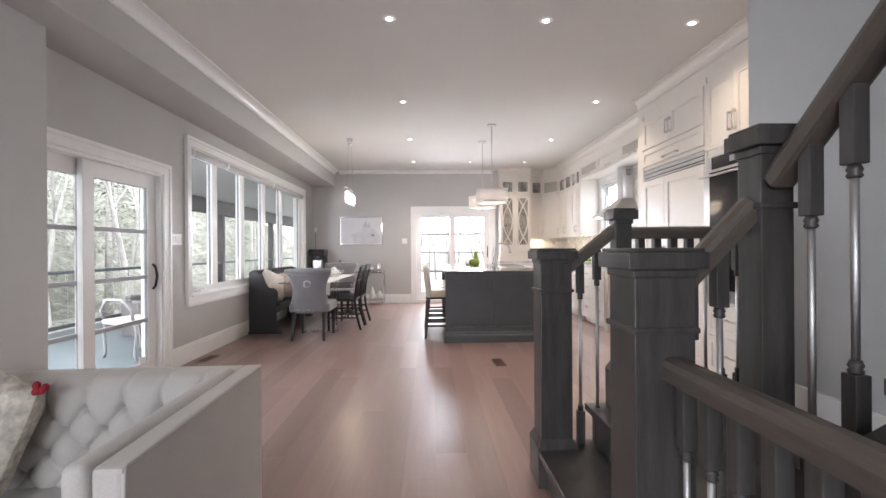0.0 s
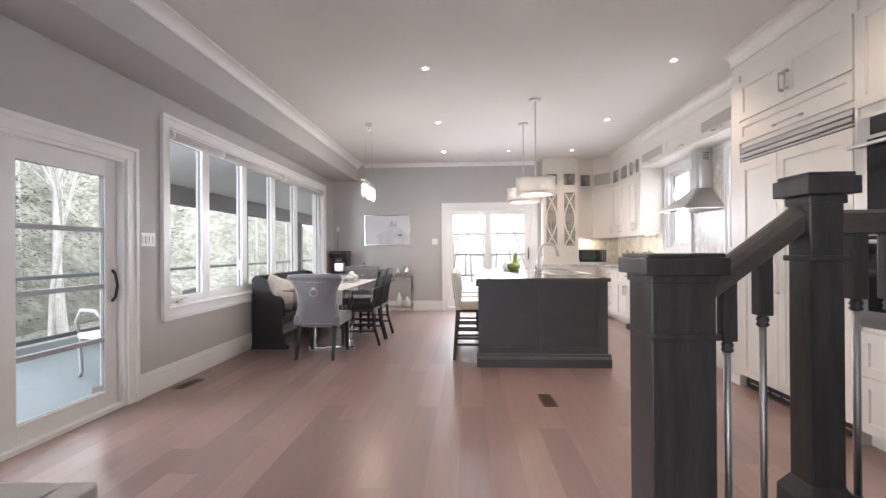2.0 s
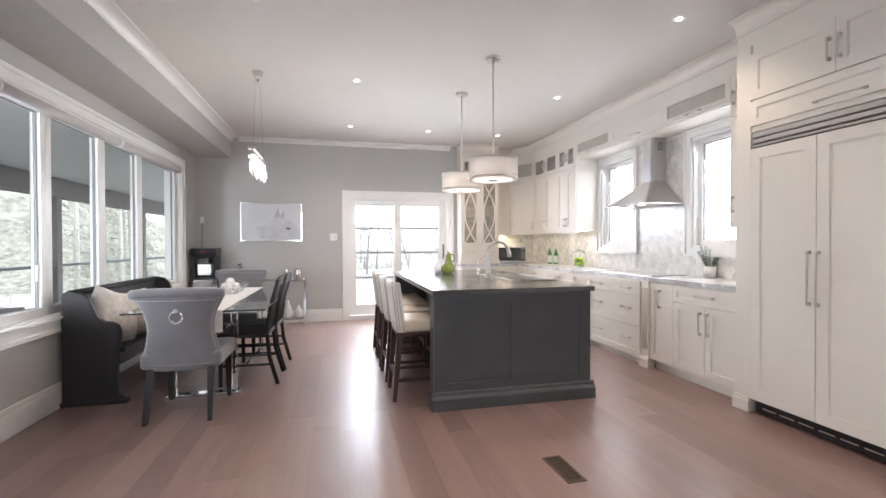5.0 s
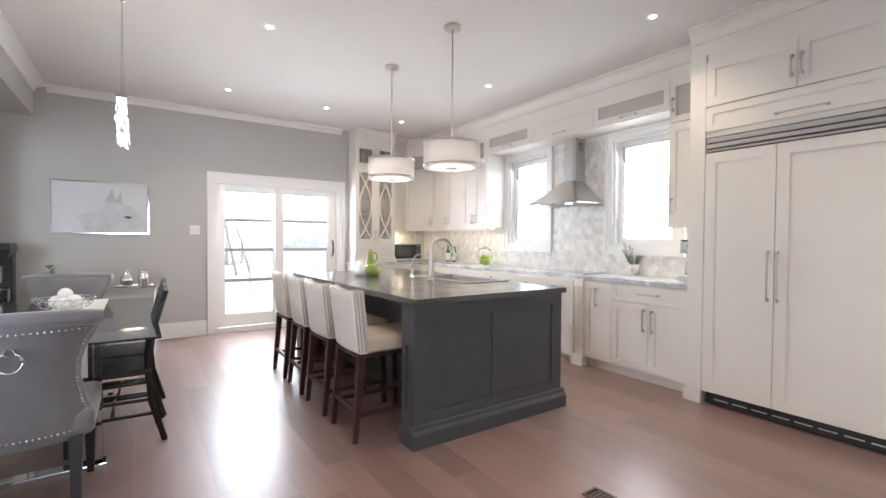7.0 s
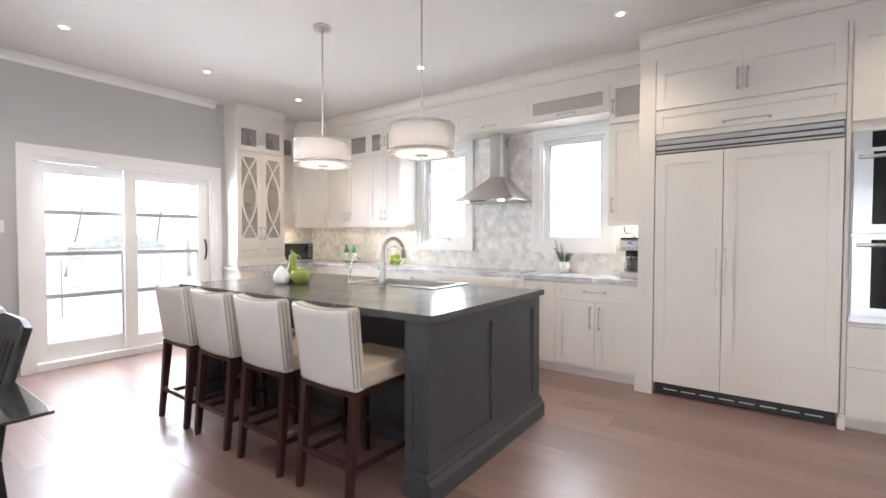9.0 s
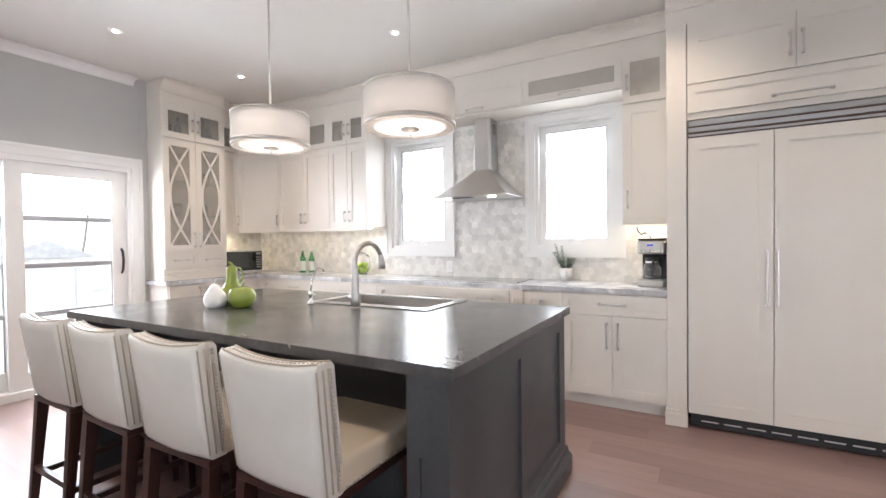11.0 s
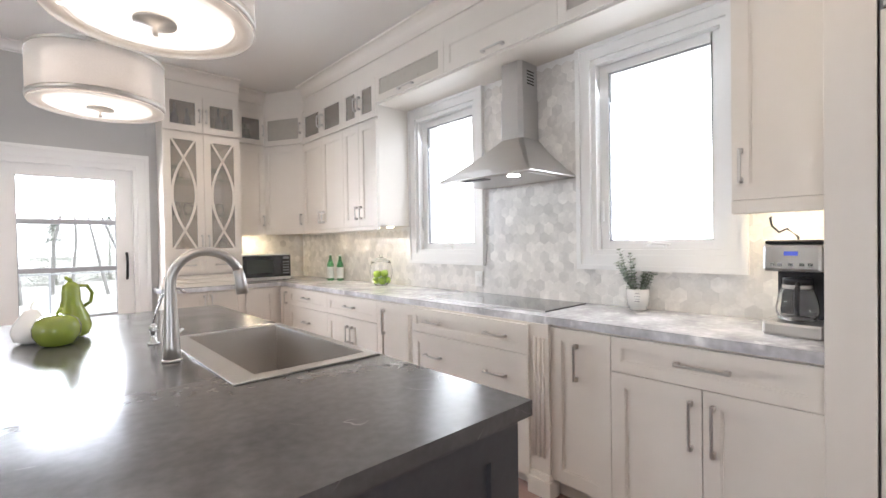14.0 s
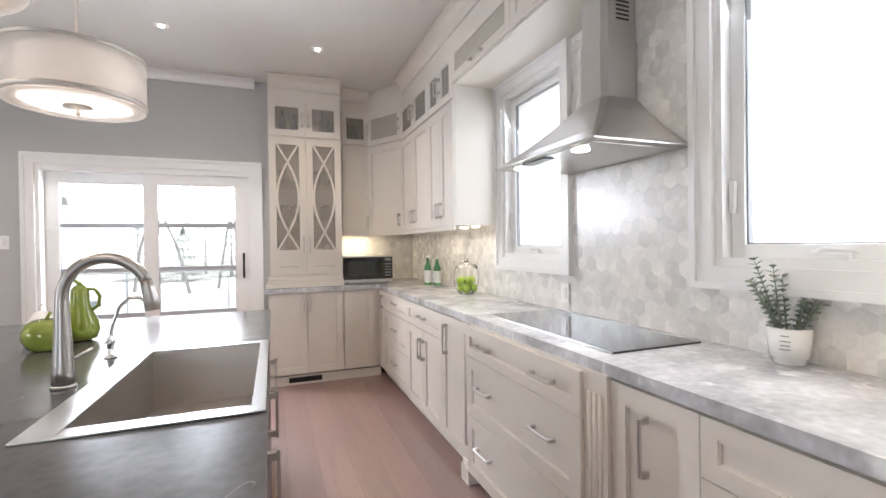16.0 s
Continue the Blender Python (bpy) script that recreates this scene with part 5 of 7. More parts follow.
part("display", boxes((0.435, 0.505, -0.0015, -0.0004, 0.235, 0.26)), GREYPLASTIC, mw)
for r in range(5):
    for c in range(3):
        part("button", boxes((0.436 + 0.025 * c, 0.455 + 0.025 * c, -0.0018, -0.0004, 0.075 + 0.03 * r, 0.09 + 0.03 * r)), GREYPLASTIC, mw)
for x in (0.05, 0.47):
    part("foot", made(rod, (x, 0.06, 0.0005), (x, 0.06, 0.013), 0.012, n=10), BLACKPLASTIC, mw)


def bottle(x, y, h):
    b = thing("water_bottle", "green glass water bottle with a pale label", "bottle", pose(x, y, 0.925), "green bottles")
    part("glass", made(lathe, [(0.034, 0), (0.037, 0.006), (0.037, h * 0.52), (0.033, h * 0.62), (0.017, h * 0.78), (0.013, h * 0.95)], n=20), GREENGLASS, b)
    part("label", made(lathe, [(0.0376, h * 0.09), (0.0378, h * 0.10), (0.0378, h * 0.50), (0.0376, h * 0.51)], n=20), LABEL, b, "pale blue-white label")
    part("cap", made(lathe, [(0.014, h * 0.94), (0.0145, h * 0.945), (0.0145, h), (0.0001, h)], n=14), LABEL, b, "pale screw cap")


bottle(3.275, 9.44, 0.285)
bottle(3.345, 9.36, 0.275)

jr = thing("apple_jar", "lidded clear glass jar of green apples", "jar", pose(3.275, 8.50, 0.925))
g = part("jar", made(lathe, [(0.045, 0), (0.058, 0.004), (0.095, 0.07), (0.105, 0.14), (0.092, 0.20), (0.088, 0.215), (0.085, 0.215), (0.089, 0.20),
                             (0.101, 0.14), (0.091, 0.07), (0.055, 0.009), (0.0001, 0.008)], n=28), JARGLASS, jr)
g.visible_shadow = False
part("lid", made(lathe, [(0.088, 0.217), (0.088, 0.225), (0.05, 0.245), (0.012, 0.262), (0.016, 0.285), (0.0001, 0.295)], n=24), JARGLASS, jr).visible_shadow = False
rng = random.Random(3)
for i, (x, y, z) in enumerate([(0.035, 0.03, 0.045), (-0.03, 0.035, 0.045), (-0.02, -0.04, 0.046), (0.045, -0.03, 0.05), (0.0, 0.05, 0.105), (-0.05, -0.005, 0.108), (0.04, 0.0, 0.112), (0.0, -0.055, 0.11)]):
    part("apple", made(lathe, [(0.01, z - 0.032), (0.026, z - 0.026), (0.034, z), (0.030, z + 0.02), (0.014, z + 0.03), (0.0001, z + 0.024)], x, y, 14), APPLE, jr, "green apple")

pt = thing("potted_plant", "small succulent in a white ceramic pot", "potted plant", pose(3.365, 6.19, 0.925))
part("pot", made(lathe, [(0.040, 0), (0.044, 0.004), (0.047, 0.022), (0.054, 0.024), (0.061, 0.115), (0.056, 0.115), (0.051, 0.095), (0.0001, 0.095)], n=28), WHITECERAMIC, pt)
for k, (z, half) in enumerate(((0.092, 0.35), (0.075, 0.5), (0.062, 0.42), (0.05, 0.5))):
    bm = bmesh.new()
    r = 0.0548 + 0.00075 * (z - 0.024) / 0.00975
    vs = [[bm.verts.new((r * math.cos(math.pi + 0.35 + half * (i / 8 - 0.5)), r * math.sin(math.pi + 0.35 + half * (i / 8 - 0.5)), z + dz)) for i in range(9)] for dz in (0, 0.0035)]
    for i in range(8):
        bm.faces.new((vs[0][i], vs[0][i + 1], vs[1][i + 1], vs[1][i]))
    part("script_line", bm, GREYPLASTIC, pt)
rng = random.Random(11)
bm, lf = bmesh.new(), bmesh.new()
for s in range(16):
    a, lean, L = rng.uniform(0, 6.28), rng.uniform(0.05, 0.55), rng.uniform(0.09, 0.19)
    if s == 0:
        a, lean, L = 1.9, 0.30, 0.24
    if s == 1:
        a, lean, L = 2.4, 0.1, 0.22
    p = Vector((0.02 * math.cos(a), 0.02 * math.sin(a), 0.09))
    d = Vector((math.sin(lean) * math.cos(a), math.sin(lean) * math.sin(a), math.cos(lean)))
    rod(bm, p, p + d * L, 0.003, 0.0015, 5)
    for i in range(int(L / 0.016)):
        q = p + d * (0.02 + i * 0.016)
        for side in (0, math.pi):
            t = i * 1.3 + side
            out = (d.orthogonal().normalized() * math.cos(t) + d.cross(d.orthogonal()).normalized() * math.sin(t))
            tip = q + out * rng.uniform(0.018, 0.028) + d * 0.012
            w = d.cross(out).normalized() * 0.0105
            mid = (q + tip) / 2 + d * 0.003
            vs = [lf.verts.new(v) for v in (q, mid + w, tip, mid - w)]
            lf.faces.new(vs)
part("stem", bm, SAGE, pt)
tagged(part("leaves", lf, SAGE, pt, "small thick grey-green leaves"), kind="stuff")

cm = thing("coffee_maker", "steel and black drip coffee maker with a glass jug", "coffee maker", pose(3.17, 5.455, 0.925, 0, 0, -90 - 8))
part("base", boxes((-0.095, 0.095, -0.12, 0.13, 0.0005, 0.055), bevel=0.012), STEEL, cm)
part("tower", boxes((-0.09, 0.09, 0.03, 0.13, 0.055, 0.25), bevel=0.006), BLACKPLASTIC, cm)
part("head", boxes((-0.095, 0.095, -0.11, 0.13, 0.25, 0.355), bevel=0.012), STEEL, cm)
part("lid", boxes((-0.09, 0.09, -0.10, 0.125, 0.356, 0.372), bevel=0.008), BLACKPLASTIC, cm)
part("display", boxes((-0.022, 0.022, -0.1125, -0.1105, 0.312, 0.328)), BLUELCD, cm, "blue lit display")
for x in (-0.06, -0.035, 0.0, 0.035, 0.06):
    part("button", boxes((x - 0.008, x + 0.008, -0.1135, -0.1105, 0.272, 0.284)), CHROME, cm)
part("jug", made(lathe, [(0.045, 0.058), (0.062, 0.062), (0.070, 0.10), (0.060, 0.16), (0.045, 0.19), (0.045, 0.20), (0.042, 0.20), (0.042, 0.188), (0.056, 0.158), (0.066, 0.10), (0.058, 0.066), (0.0001, 0.065)], 0, -0.045, 24), GLASS, cm).visible_shadow = False
part("jug_lid", made(lathe, [(0.046, 0.200), (0.046, 0.222), (0.0001, 0.225)], 0, -0.045, 20), BLACKPLASTIC, cm)
part("jug_handle", made(tube, [(0.02, -0.105, 0.205), (0.03, -0.145, 0.19), (0.03, -0.15, 0.13), (0.02, -0.115, 0.09)], 0.009, 8), BLACKPLASTIC, cm)
part("jug_band", made(lathe, [(0.0475, 0.182), (0.0478, 0.183), (0.0478, 0.196), (0.0475, 0.197)], 0, -0.045, 20), STEEL, cm)
cd = thing("power_cord", "black power cord looping from a wall outlet", "cord")
part("cord", made(tube, [(3.425, 5.60, 1.40), (3.40, 5.60, 1.395), (3.38, 5.59, 1.36), (3.36, 5.56, 1.33), (3.35, 5.53, 1.345), (3.33, 5.49, 1.31), (3.30, 5.47, 1.2)], 0.005, 6), BLACKPLASTIC, cd)

# ---- wall plates, vents and picture ----
def plate(m, w, h, n, label):
    p = thing("light_switch", label, "switch", m, "wall switches")
    part("plate", boxes((-w / 2, w / 2, -0.006, -0.0005, -h / 2, h / 2), bevel=0.002), TRIM, p)
    for k in range(n):
        x = (k - (n - 1) / 2) * (w / n)
        part("rocker", boxes((x - 0.014, x + 0.014, -0.011, -0.006, -0.032, 0.032), bevel=0.002), WHITECERAMIC, p)


plate(pose(LEFT, 4.79, 1.325, 0, 0, 90), 0.17, 0.115, 4, "white four-gang light switch")
plate(pose(-0.295, BACK, 1.39), 0.115, 0.115, 2, "white two-gang light switch")
plate(pose(RIGHT - 0.007, 7.42, 1.03, 0, 0, -90), 0.075, 0.115, 1, "white wall outlet on the backsplash")


def floor_vent(x, y, w, l, rz):
    v = thing("floor_vent", "slotted bronze floor vent set in the planks", "vent", pose(x, y, 0.0005, 0, 0, rz), "floor vents")
    part("frame", boxes((-w / 2, -w / 2 + 0.014, -l / 2, l / 2, 0, 0.005), (w / 2 - 0.014, w / 2, -l / 2, l / 2, 0, 0.005),
                        (-w / 2 + 0.014, w / 2 - 0.014, -l / 2, -l / 2 + 0.014, 0, 0.005), (-w / 2 + 0.014, w / 2 - 0.014, l / 2 - 0.014, l / 2, 0, 0.005)), VENTMETAL, v)
    part("backing", boxes((-w / 2 + 0.014, w / 2 - 0.014, -l / 2 + 0.014, l / 2 - 0.014, 0, 0.001)), BLACKMETAL, v)
    for k in range(12):
        y0 = -l / 2 + 0.02 + k * (l - 0.04) / 12
        part("slat", boxes((-w / 2 + 0.014, w / 2 - 0.014, y0, y0 + 0.010, 0.001, 0.0045)), VENTMETAL, v)


floor_vent(1.0, 4.77, 0.115, 0.29, 2)
floor_vent(-2.21, 5.11, 0.11, 0.29, -4)

art = thing("framed_picture", "silver-framed pale grey print on the end wall", "picture", pose(-1.255, BACK - 0.001, 1.63))
aw, ah = 0.466, 0.306
part("canvas", boxes((-aw + 0.012, aw - 0.012, -0.022, -0.002, -ah + 0.012, ah - 0.012)), CANVAS, art)
part("frame", boxes((-aw, -aw + 0.014, -0.036, 0, -ah, ah), (aw - 0.014, aw, -0.036, 0, -ah, ah), (-aw + 0.014, aw - 0.014, -0.036, 0, -ah, -ah + 0.014),
                    (-aw + 0.014, aw - 0.014, -0.036, 0, ah - 0.014, ah)), CHROME, art, "thin silver frame")
part("printed_shape", made(prism, [(-0.16, -0.28), (0.42, -0.28), (0.43, -0.16), (0.30, 0.02), (0.10, 0.10), (-0.05, -0.02), (-0.24, -0.10)], "y", -0.0235, -0.0222), PRINTGREY, art)
part("printed_shape", made(prism, [(0.02, 0.06), (0.10, 0.24), (0.13, 0.08)], "y", -0.0250, -0.0238), PRINTMID, art)
part("printed_shape", made(prism, [(0.12, 0.08), (0.19, 0.20), (0.19, 0.05)], "y", -0.0250, -0.0238), PRINTMID, art)
part("printed_shape", made(prism, [(0.20, -0.10), (0.24, -0.085), (0.30, -0.10), (0.26, -0.125)], "y", -0.0262, -0.0252), PRINTDARK, art)

# ---- dining area ----
tb = thing("dining_table", "black-edged glass dining table on clear uprights and chrome bars", "dining table", pose(-1.315, 7.28, 0))
part("tabletop", boxes((-0.515, 0.515, -0.97, 0.97, 0.738, 0.750), bevel=0.003), material("dark_tinted_glass", (0.035, 0.038, 0.042), 0.04, vary=0.02, rough_vary=0.01, coat=0.4, alpha=0.86), tb, "dark tinted glass top")
for y in (-0.66, 0.66):
    part("floor_bar", boxes((-0.30, 0.26, y - 0.045, y + 0.045, 0.0, 0.022), bevel=0.004), CHROME, tb, "chrome floor bar")
    for x in (-0.28, 0.20):
        part("upright", boxes((x, x + 0.04, y - 0.05, y + 0.05, 0.022, 0.738), bevel=0.004), GLASS, tb, "clear acrylic upright")
    part("top_bar", boxes((-0.30, 0.26, y - 0.03, y + 0.03, 0.720, 0.7378), bevel=0.003), CHROME, tb)
bm = boxes((-0.11, 0.20, -0.972, 0.98, 0.7505, 0.7535), (-0.11, 0.20, -0.978, -0.972, 0.58, 0.7535))
rn = tagged(part("table_runner", bm, RUNNER), "silvery white table runner hanging over the table end", "table runner")
rn.matrix_basis = pose(-1.315, 7.28, 0)

bw = thing("wire_bowl", "open chrome wire bowl of white decorative balls", "bowl", pose(-1.33, 7.55, 0.754))
bm = bmesh.new()
for r, z in ((0.07, 0.004), (0.12, 0.03), (0.155, 0.065), (0.175, 0.10)):
    tube(bm, [(r * math.cos(a), r * math.sin(a), z) for a in (2 * math.pi * k / 24 for k in range(25))], 0.003, 6)
for k in range(20):
    a = 2 * math.pi * k / 20
    tube(bm, [(r * math.cos(a + t), r * math.sin(a + t), z) for r, z, t in ((0.06, 0.004, 0), (0.12, 0.03, 0.15), (0.155, 0.065, 0.3), (0.178, 0.103, 0.45))], 0.0022, 5)
part("wire_basket", bm, CHROME, bw)
for x, y, z, r in ((0.05, 0.0, 0.075, 0.048), (-0.05, 0.03, 0.072, 0.046), (-0.01, -0.06, 0.07, 0.045), (0.0, 0.015, 0.125, 0.045)):
    part("ball", made(blob, (x, y, z), (r, r, r), 2.0, 16, 10), WHITECERAMIC, bw, "white decorative ball")


def dining_armless(m):
    """Upholstered chair with a waisted back, nailheads and a ring pull. Faces +y."""
    c = thing("upholstered_chair", "grey velvet dining chair with nailheads and a ring pull", "dining chair", m, "upholstered dining chairs")
    prof = [(0.36, 0.235), (0.40, 0.262), (0.46, 0.265), (0.54, 0.240), (0.64, 0.222), (0.72, 0.226), (0.80, 0.250), (0.86, 0.283), (0.90, 0.302), (0.925, 0.300)]

    def lean(z):
        return -0.02 - 0.16 * max(0, z - 0.40) ** 1.25
    bm = bmesh.new()
    rows, n = [], 12
    for z, hw in prof:
        fr_, bk = [], []
        for i in range(n + 1):
            s = -1 + 2 * i / n
            wrap = 0.045 * s * s
            edge = 0.045 * (1 - abs(s) ** 6)
            fr_.append(bm.verts.new((hw * s, lean(z) + 0.035 + wrap + edge * 0.6, z)))
            bk.append(bm.verts.new((hw * s, lean(z) + 0.02 + wrap - edge * 0.6, z)))
        rows.append((fr_, bk))
    for (f0, b0_), (f1, b1) in zip(rows, rows[1:]):
        for i in range(n):
            bm.faces.new((f0[i], f0[i + 1], f1[i + 1], f1[i])).smooth = True
            bm.faces.new((b0_[i + 1], b0_[i], b1[i], b1[i + 1])).smooth = True
        for i, flip in ((0, False), (n, True)):
            bm.faces.new((b0_[i], f0[i], f1[i], b1[i]) if not flip else (f0[i], b0_[i], b1[i], f1[i])).smooth = True
    for fr_, bk in (rows[0], rows[-1]):
        for i in range(n):
            bm.faces.new((fr_[i], fr_[i + 1], bk[i + 1], bk[i]))
    part("backrest", bm, VELVET, c)
    bm = bmesh.new()
    tube(bm, [(-0.30 + 0.6 * i / 12, lean(0.925) + 0.015 + 0.045 * (-1 + i / 6) ** 2, 0.928 - 0.012 * abs(-1 + i / 6) ** 3) for i in range(13)], 0.036, 12)
    part("rolled_top", bm, VELVET, c)
    bm = bmesh.new()
    box(bm, -0.27, 0.27, 0.0, 0.52, 0.37, 0.49)
    soften(bm, 0.035, 3)
    part("seat", bm, VELVET, c, smooth=True)
    for x, y, dx, dy in ((-0.20, 0.03, -0.01, -0.10), (0.20, 0.03, 0.01, -0.10), (-0.22, 0.46, 0, 0.02), (0.22, 0.46, 0, 0.02)):
        bm = bmesh.new()
        frustum(bm, (x + dx - 0.015, x + dx + 0.015, y + dy - 0.015, y + dy + 0.015), (x - 0.026, x + 0.026, y - 0.026, y + 0.026), 0.0, 0.375)
        part("leg", bm, BLACKWOOD, c, "tapered black leg")
    nails = bmesh.new()
    for s in (-1, 1):
        for k in range(30):
            z = 0.40 + 0.50 * k / 29
            for (z0, w0), (z1, w1) in zip(prof, prof[1:]):
                if z0 <= z <= z1:
                    hw = w0 + (w1 - w0) * (z - z0) / (z1 - z0)
            q = 0.93
            wrap, edge = 0.045 * q * q, 0.045 * (1 - q ** 6)
            blob(nails, (s * hw * q, lean(z) + 0.018 + wrap - edge * 0.6, z), (0.0065, 0.0045, 0.0065), 2, 6, 4)
    for row, z in ((0, 0.40), (1, 0.872)):
        for k in range(1, 24):
            s = -0.93 + 1.86 * k / 24
            hw = 0.262 if row == 0 else 0.287
            blob(nails, (hw * s, lean(z) + 0.018 + 0.045 * s * s - 0.045 * (1 - abs(s) ** 6) * 0.6, z), (0.0065, 0.0045, 0.0065), 2, 6, 4)
    tagged(part("nailhead_trim", nails, CHROME, c, "row of small silver nailheads"), kind="stuff")
    bm = bmesh.new()
    yb = lean(0.76) - 0.018
    tube(bm, [(0.042 * math.cos(a), yb - 0.006, 0.755 + 0.042 * math.sin(a)) for a in (2 * math.pi * k / 24 for k in range(25))], 0.006, 8)
    part("ring_pull", bm, CHROME, c, "polished silver ring pull")
    bm = bmesh.new()
    rod(bm, (0, yb + 0.012, 0.80), (0, yb - 0.016, 0.80), 0.022, 0.016, 14)
    part("ring_boss", bm, CHROME, c)
    return c


gc = dining_armless(pose(-1.345, 6.08, 0))
copy_thing(gc, pose(-1.40, 8.47, 0, 0, 0, 180))


def slat_chair(m):
    """Black wooden chair with a slatted back. Faces +y."""
    c = thing("wooden_chair", "black wooden dining chair with a vertical-slat back", "dining chair", m, "wooden dining chairs")
    bm = bmesh.new()
    box(bm, -0.22, 0.22, -0.02, 0.42, 0.43, 0.465)
    soften(bm, 0.012, 2)
    part("seat", bm, BLACKWOOD, c)
    for s in (-1, 1):
        part("rear_leg", made(tube, [(s * 0.205, -0.09, 0.0), (s * 0.20, -0.02, 0.25), (s * 0.195, 0.0, 0.46), (s * 0.195, -0.03, 0.70), (s * 0.19, -0.10, 0.95)], 0.019, 8), BLACKWOOD, c)
        bm = bmesh.new()
        frustum(bm, (s * 0.19 - 0.015, s * 0.19 + 0.015, 0.375, 0.405), (s * 0.19 - 0.02, s * 0.19 + 0.02, 0.37, 0.41), 0.0, 0.43)
        part("front_leg", bm, BLACKWOOD, c)
        part("side_stretcher", made(rod, (s * 0.20, -0.03, 0.18), (s * 0.19, 0.39, 0.18), 0.011, n=8), BLACKWOOD, c)
        part("side_stretcher", made(rod, (s * 0.20, -0.01, 0.27), (s * 0.19, 0.39, 0.27), 0.011, n=8), BLACKWOOD, c)
    part("cross_stretcher", made(rod, (-0.195, 0.18, 0.18), (0.195, 0.18, 0.18), 0.010, n=8), BLACKWOOD, c)
    bm = bmesh.new()
    prism(bm, [(-0.215, 0.88), (0.215, 0.88), (0.225, 0.95), (0.12, 0.972), (-0.12, 0.972), (-0.225, 0.95)], "y", -0.012, 0.012)
    bmesh.ops.rotate(bm, verts=bm.verts, cent=(0, 0, 0.9), matrix=Euler((0.25, 0, 0)).to_matrix())
    bmesh.ops.translate(bm, verts=bm.verts, vec=(0, -0.085, 0))
    part("top_rail", bm, BLACKWOOD, c)
    for k in range(5):
        x = -0.13 + 0.065 * k
        part("back_slat", made(tube, [(x, 0.005, 0.46), (x, -0.02, 0.68), (x, -0.075, 0.90)], 0.012, 6, [0.012, 0.016, 0.012]), BLACKWOOD, c)
    return c


wc = slat_chair(pose(-0.86, 7.0, 0, 0, 0, 90))
copy_thing(wc, pose(-0.84, 7.45, 0, 0, 0, 88))

be = thing("bench", "dark wooden pew bench with scrolled ends under the window", "bench", pose(-2.33, 6.55, 0))
scroll = [(0.0, 0.0), (0.42, 0.0), (0.42, 0.05), (0.38, 0.07), (0.38, 0.40), (0.40, 0.50), (0.405, 0.58), (0.385, 0.63), (0.34, 0.655), (0.29, 0.66), (0.25, 0.69),
          (0.22, 0.76), (0.19, 0.84), (0.14, 0.89), (0.06, 0.905), (0.02, 0.90), (0.0, 0.87)]
BL = 1.75
for y in (0.0, BL - 0.045):
    bm = made(prism, scroll, "y", y, y + 0.045)
    soften(bm, 0.005, 1)
    e = part("bench_end", bm, BLACKWOOD, be, "scrolled dark bench end")
    part("end_foot", boxes((-0.015, 0.45, y - 0.012, y + 0.057, 0.0, 0.035), bevel=0.006), BLACKWOOD, e)
part("seat", boxes((0.06, 0.42, 0.045, BL - 0.045, 0.40, 0.44), bevel=0.008), BLACKWOOD, be)
bm = bmesh.new()
prism(bm, [(0.08, 0.44), (0.105, 0.44), (0.055, 0.88), (0.03, 0.90), (0.015, 0.88)], "y", 0.045, BL - 0.045)
part("back_board", bm, BLACKWOOD, be)
part("top_rail", made(rod, (0.045, 0.03, 0.885), (0.045, BL - 0.03, 0.885), 0.028, n=12), BLACKWOOD, be)
part("front_apron", boxes((0.36, 0.38, 0.045, BL - 0.045, 0.30, 0.40)), BLACKWOOD, be)


def cushion(m, mat, label, s=0.23):
    c = thing("cushion", label, "cushion", m, "loose cushions")
    bm = bmesh.new()
    n = 14
    top, bot = [], []
    for i in range(n + 1):
        rt, rb = [], []
        for j in range(n + 1):
            a, b_ = -1 + 2 * i / n, -1 + 2 * j / n
            puff = 0.085 * ((1 - a ** 4) * (1 - b_ ** 4)) ** 0.5
            pin = 1 - 0.07 * (1 - abs(a)) * abs(b_) ** 3 - 0.0
            pin2 = 1 - 0.07 * (1 - abs(b_)) * abs(a) ** 3
            x, z = s * a * pin2, s * b_ * pin
            wv = 0.006 * math.sin(7 * a + 3 * b_)
            rt.append(bm.verts.new((x, -puff + wv - 0.0008, z)))
            rb.append(bm.verts.new((x, puff + wv + 0.0008, z)))
        top.append(rt)
        bot.append(rb)
    for i in range(n):
        for j in range(n):
            bm.faces.new((top[i][j], top[i + 1][j], top[i + 1][j + 1], top[i][j + 1])).smooth = True
            bm.faces.new((bot[i][j], bot[i][j + 1], bot[i + 1][j + 1], bot[i + 1][j])).smooth = True
    for i in range(n):
        for e0, e1 in (((i, 0), (i + 1, 0)), ((i + 1, n), (i, n)), ((0, i + 1), (0, i)), ((n, i), (n, i + 1))):
            bm.faces.new((top[e0[0]][e0[1]], bot[e0[0]][e0[1]], bot[e1[0]][e1[1]], top[e1[0]][e1[1]]))
    part("cover", bm, mat, c)
    return c


cushion(pose(-2.09, 6.84, 0.655, -8, 18, 72), PILLOW, "pale silver patterned cushion leaning on the bench")
cushion(pose(-2.06, 7.10, 0.645, -22, -6, 58), material("taupe_cushion_fabric", (0.46, 0.39, 0.34), 0.85, vary=0.2, scale=14, grain=0.1), "taupe patterned cushion leaning on the bench", 0.21)

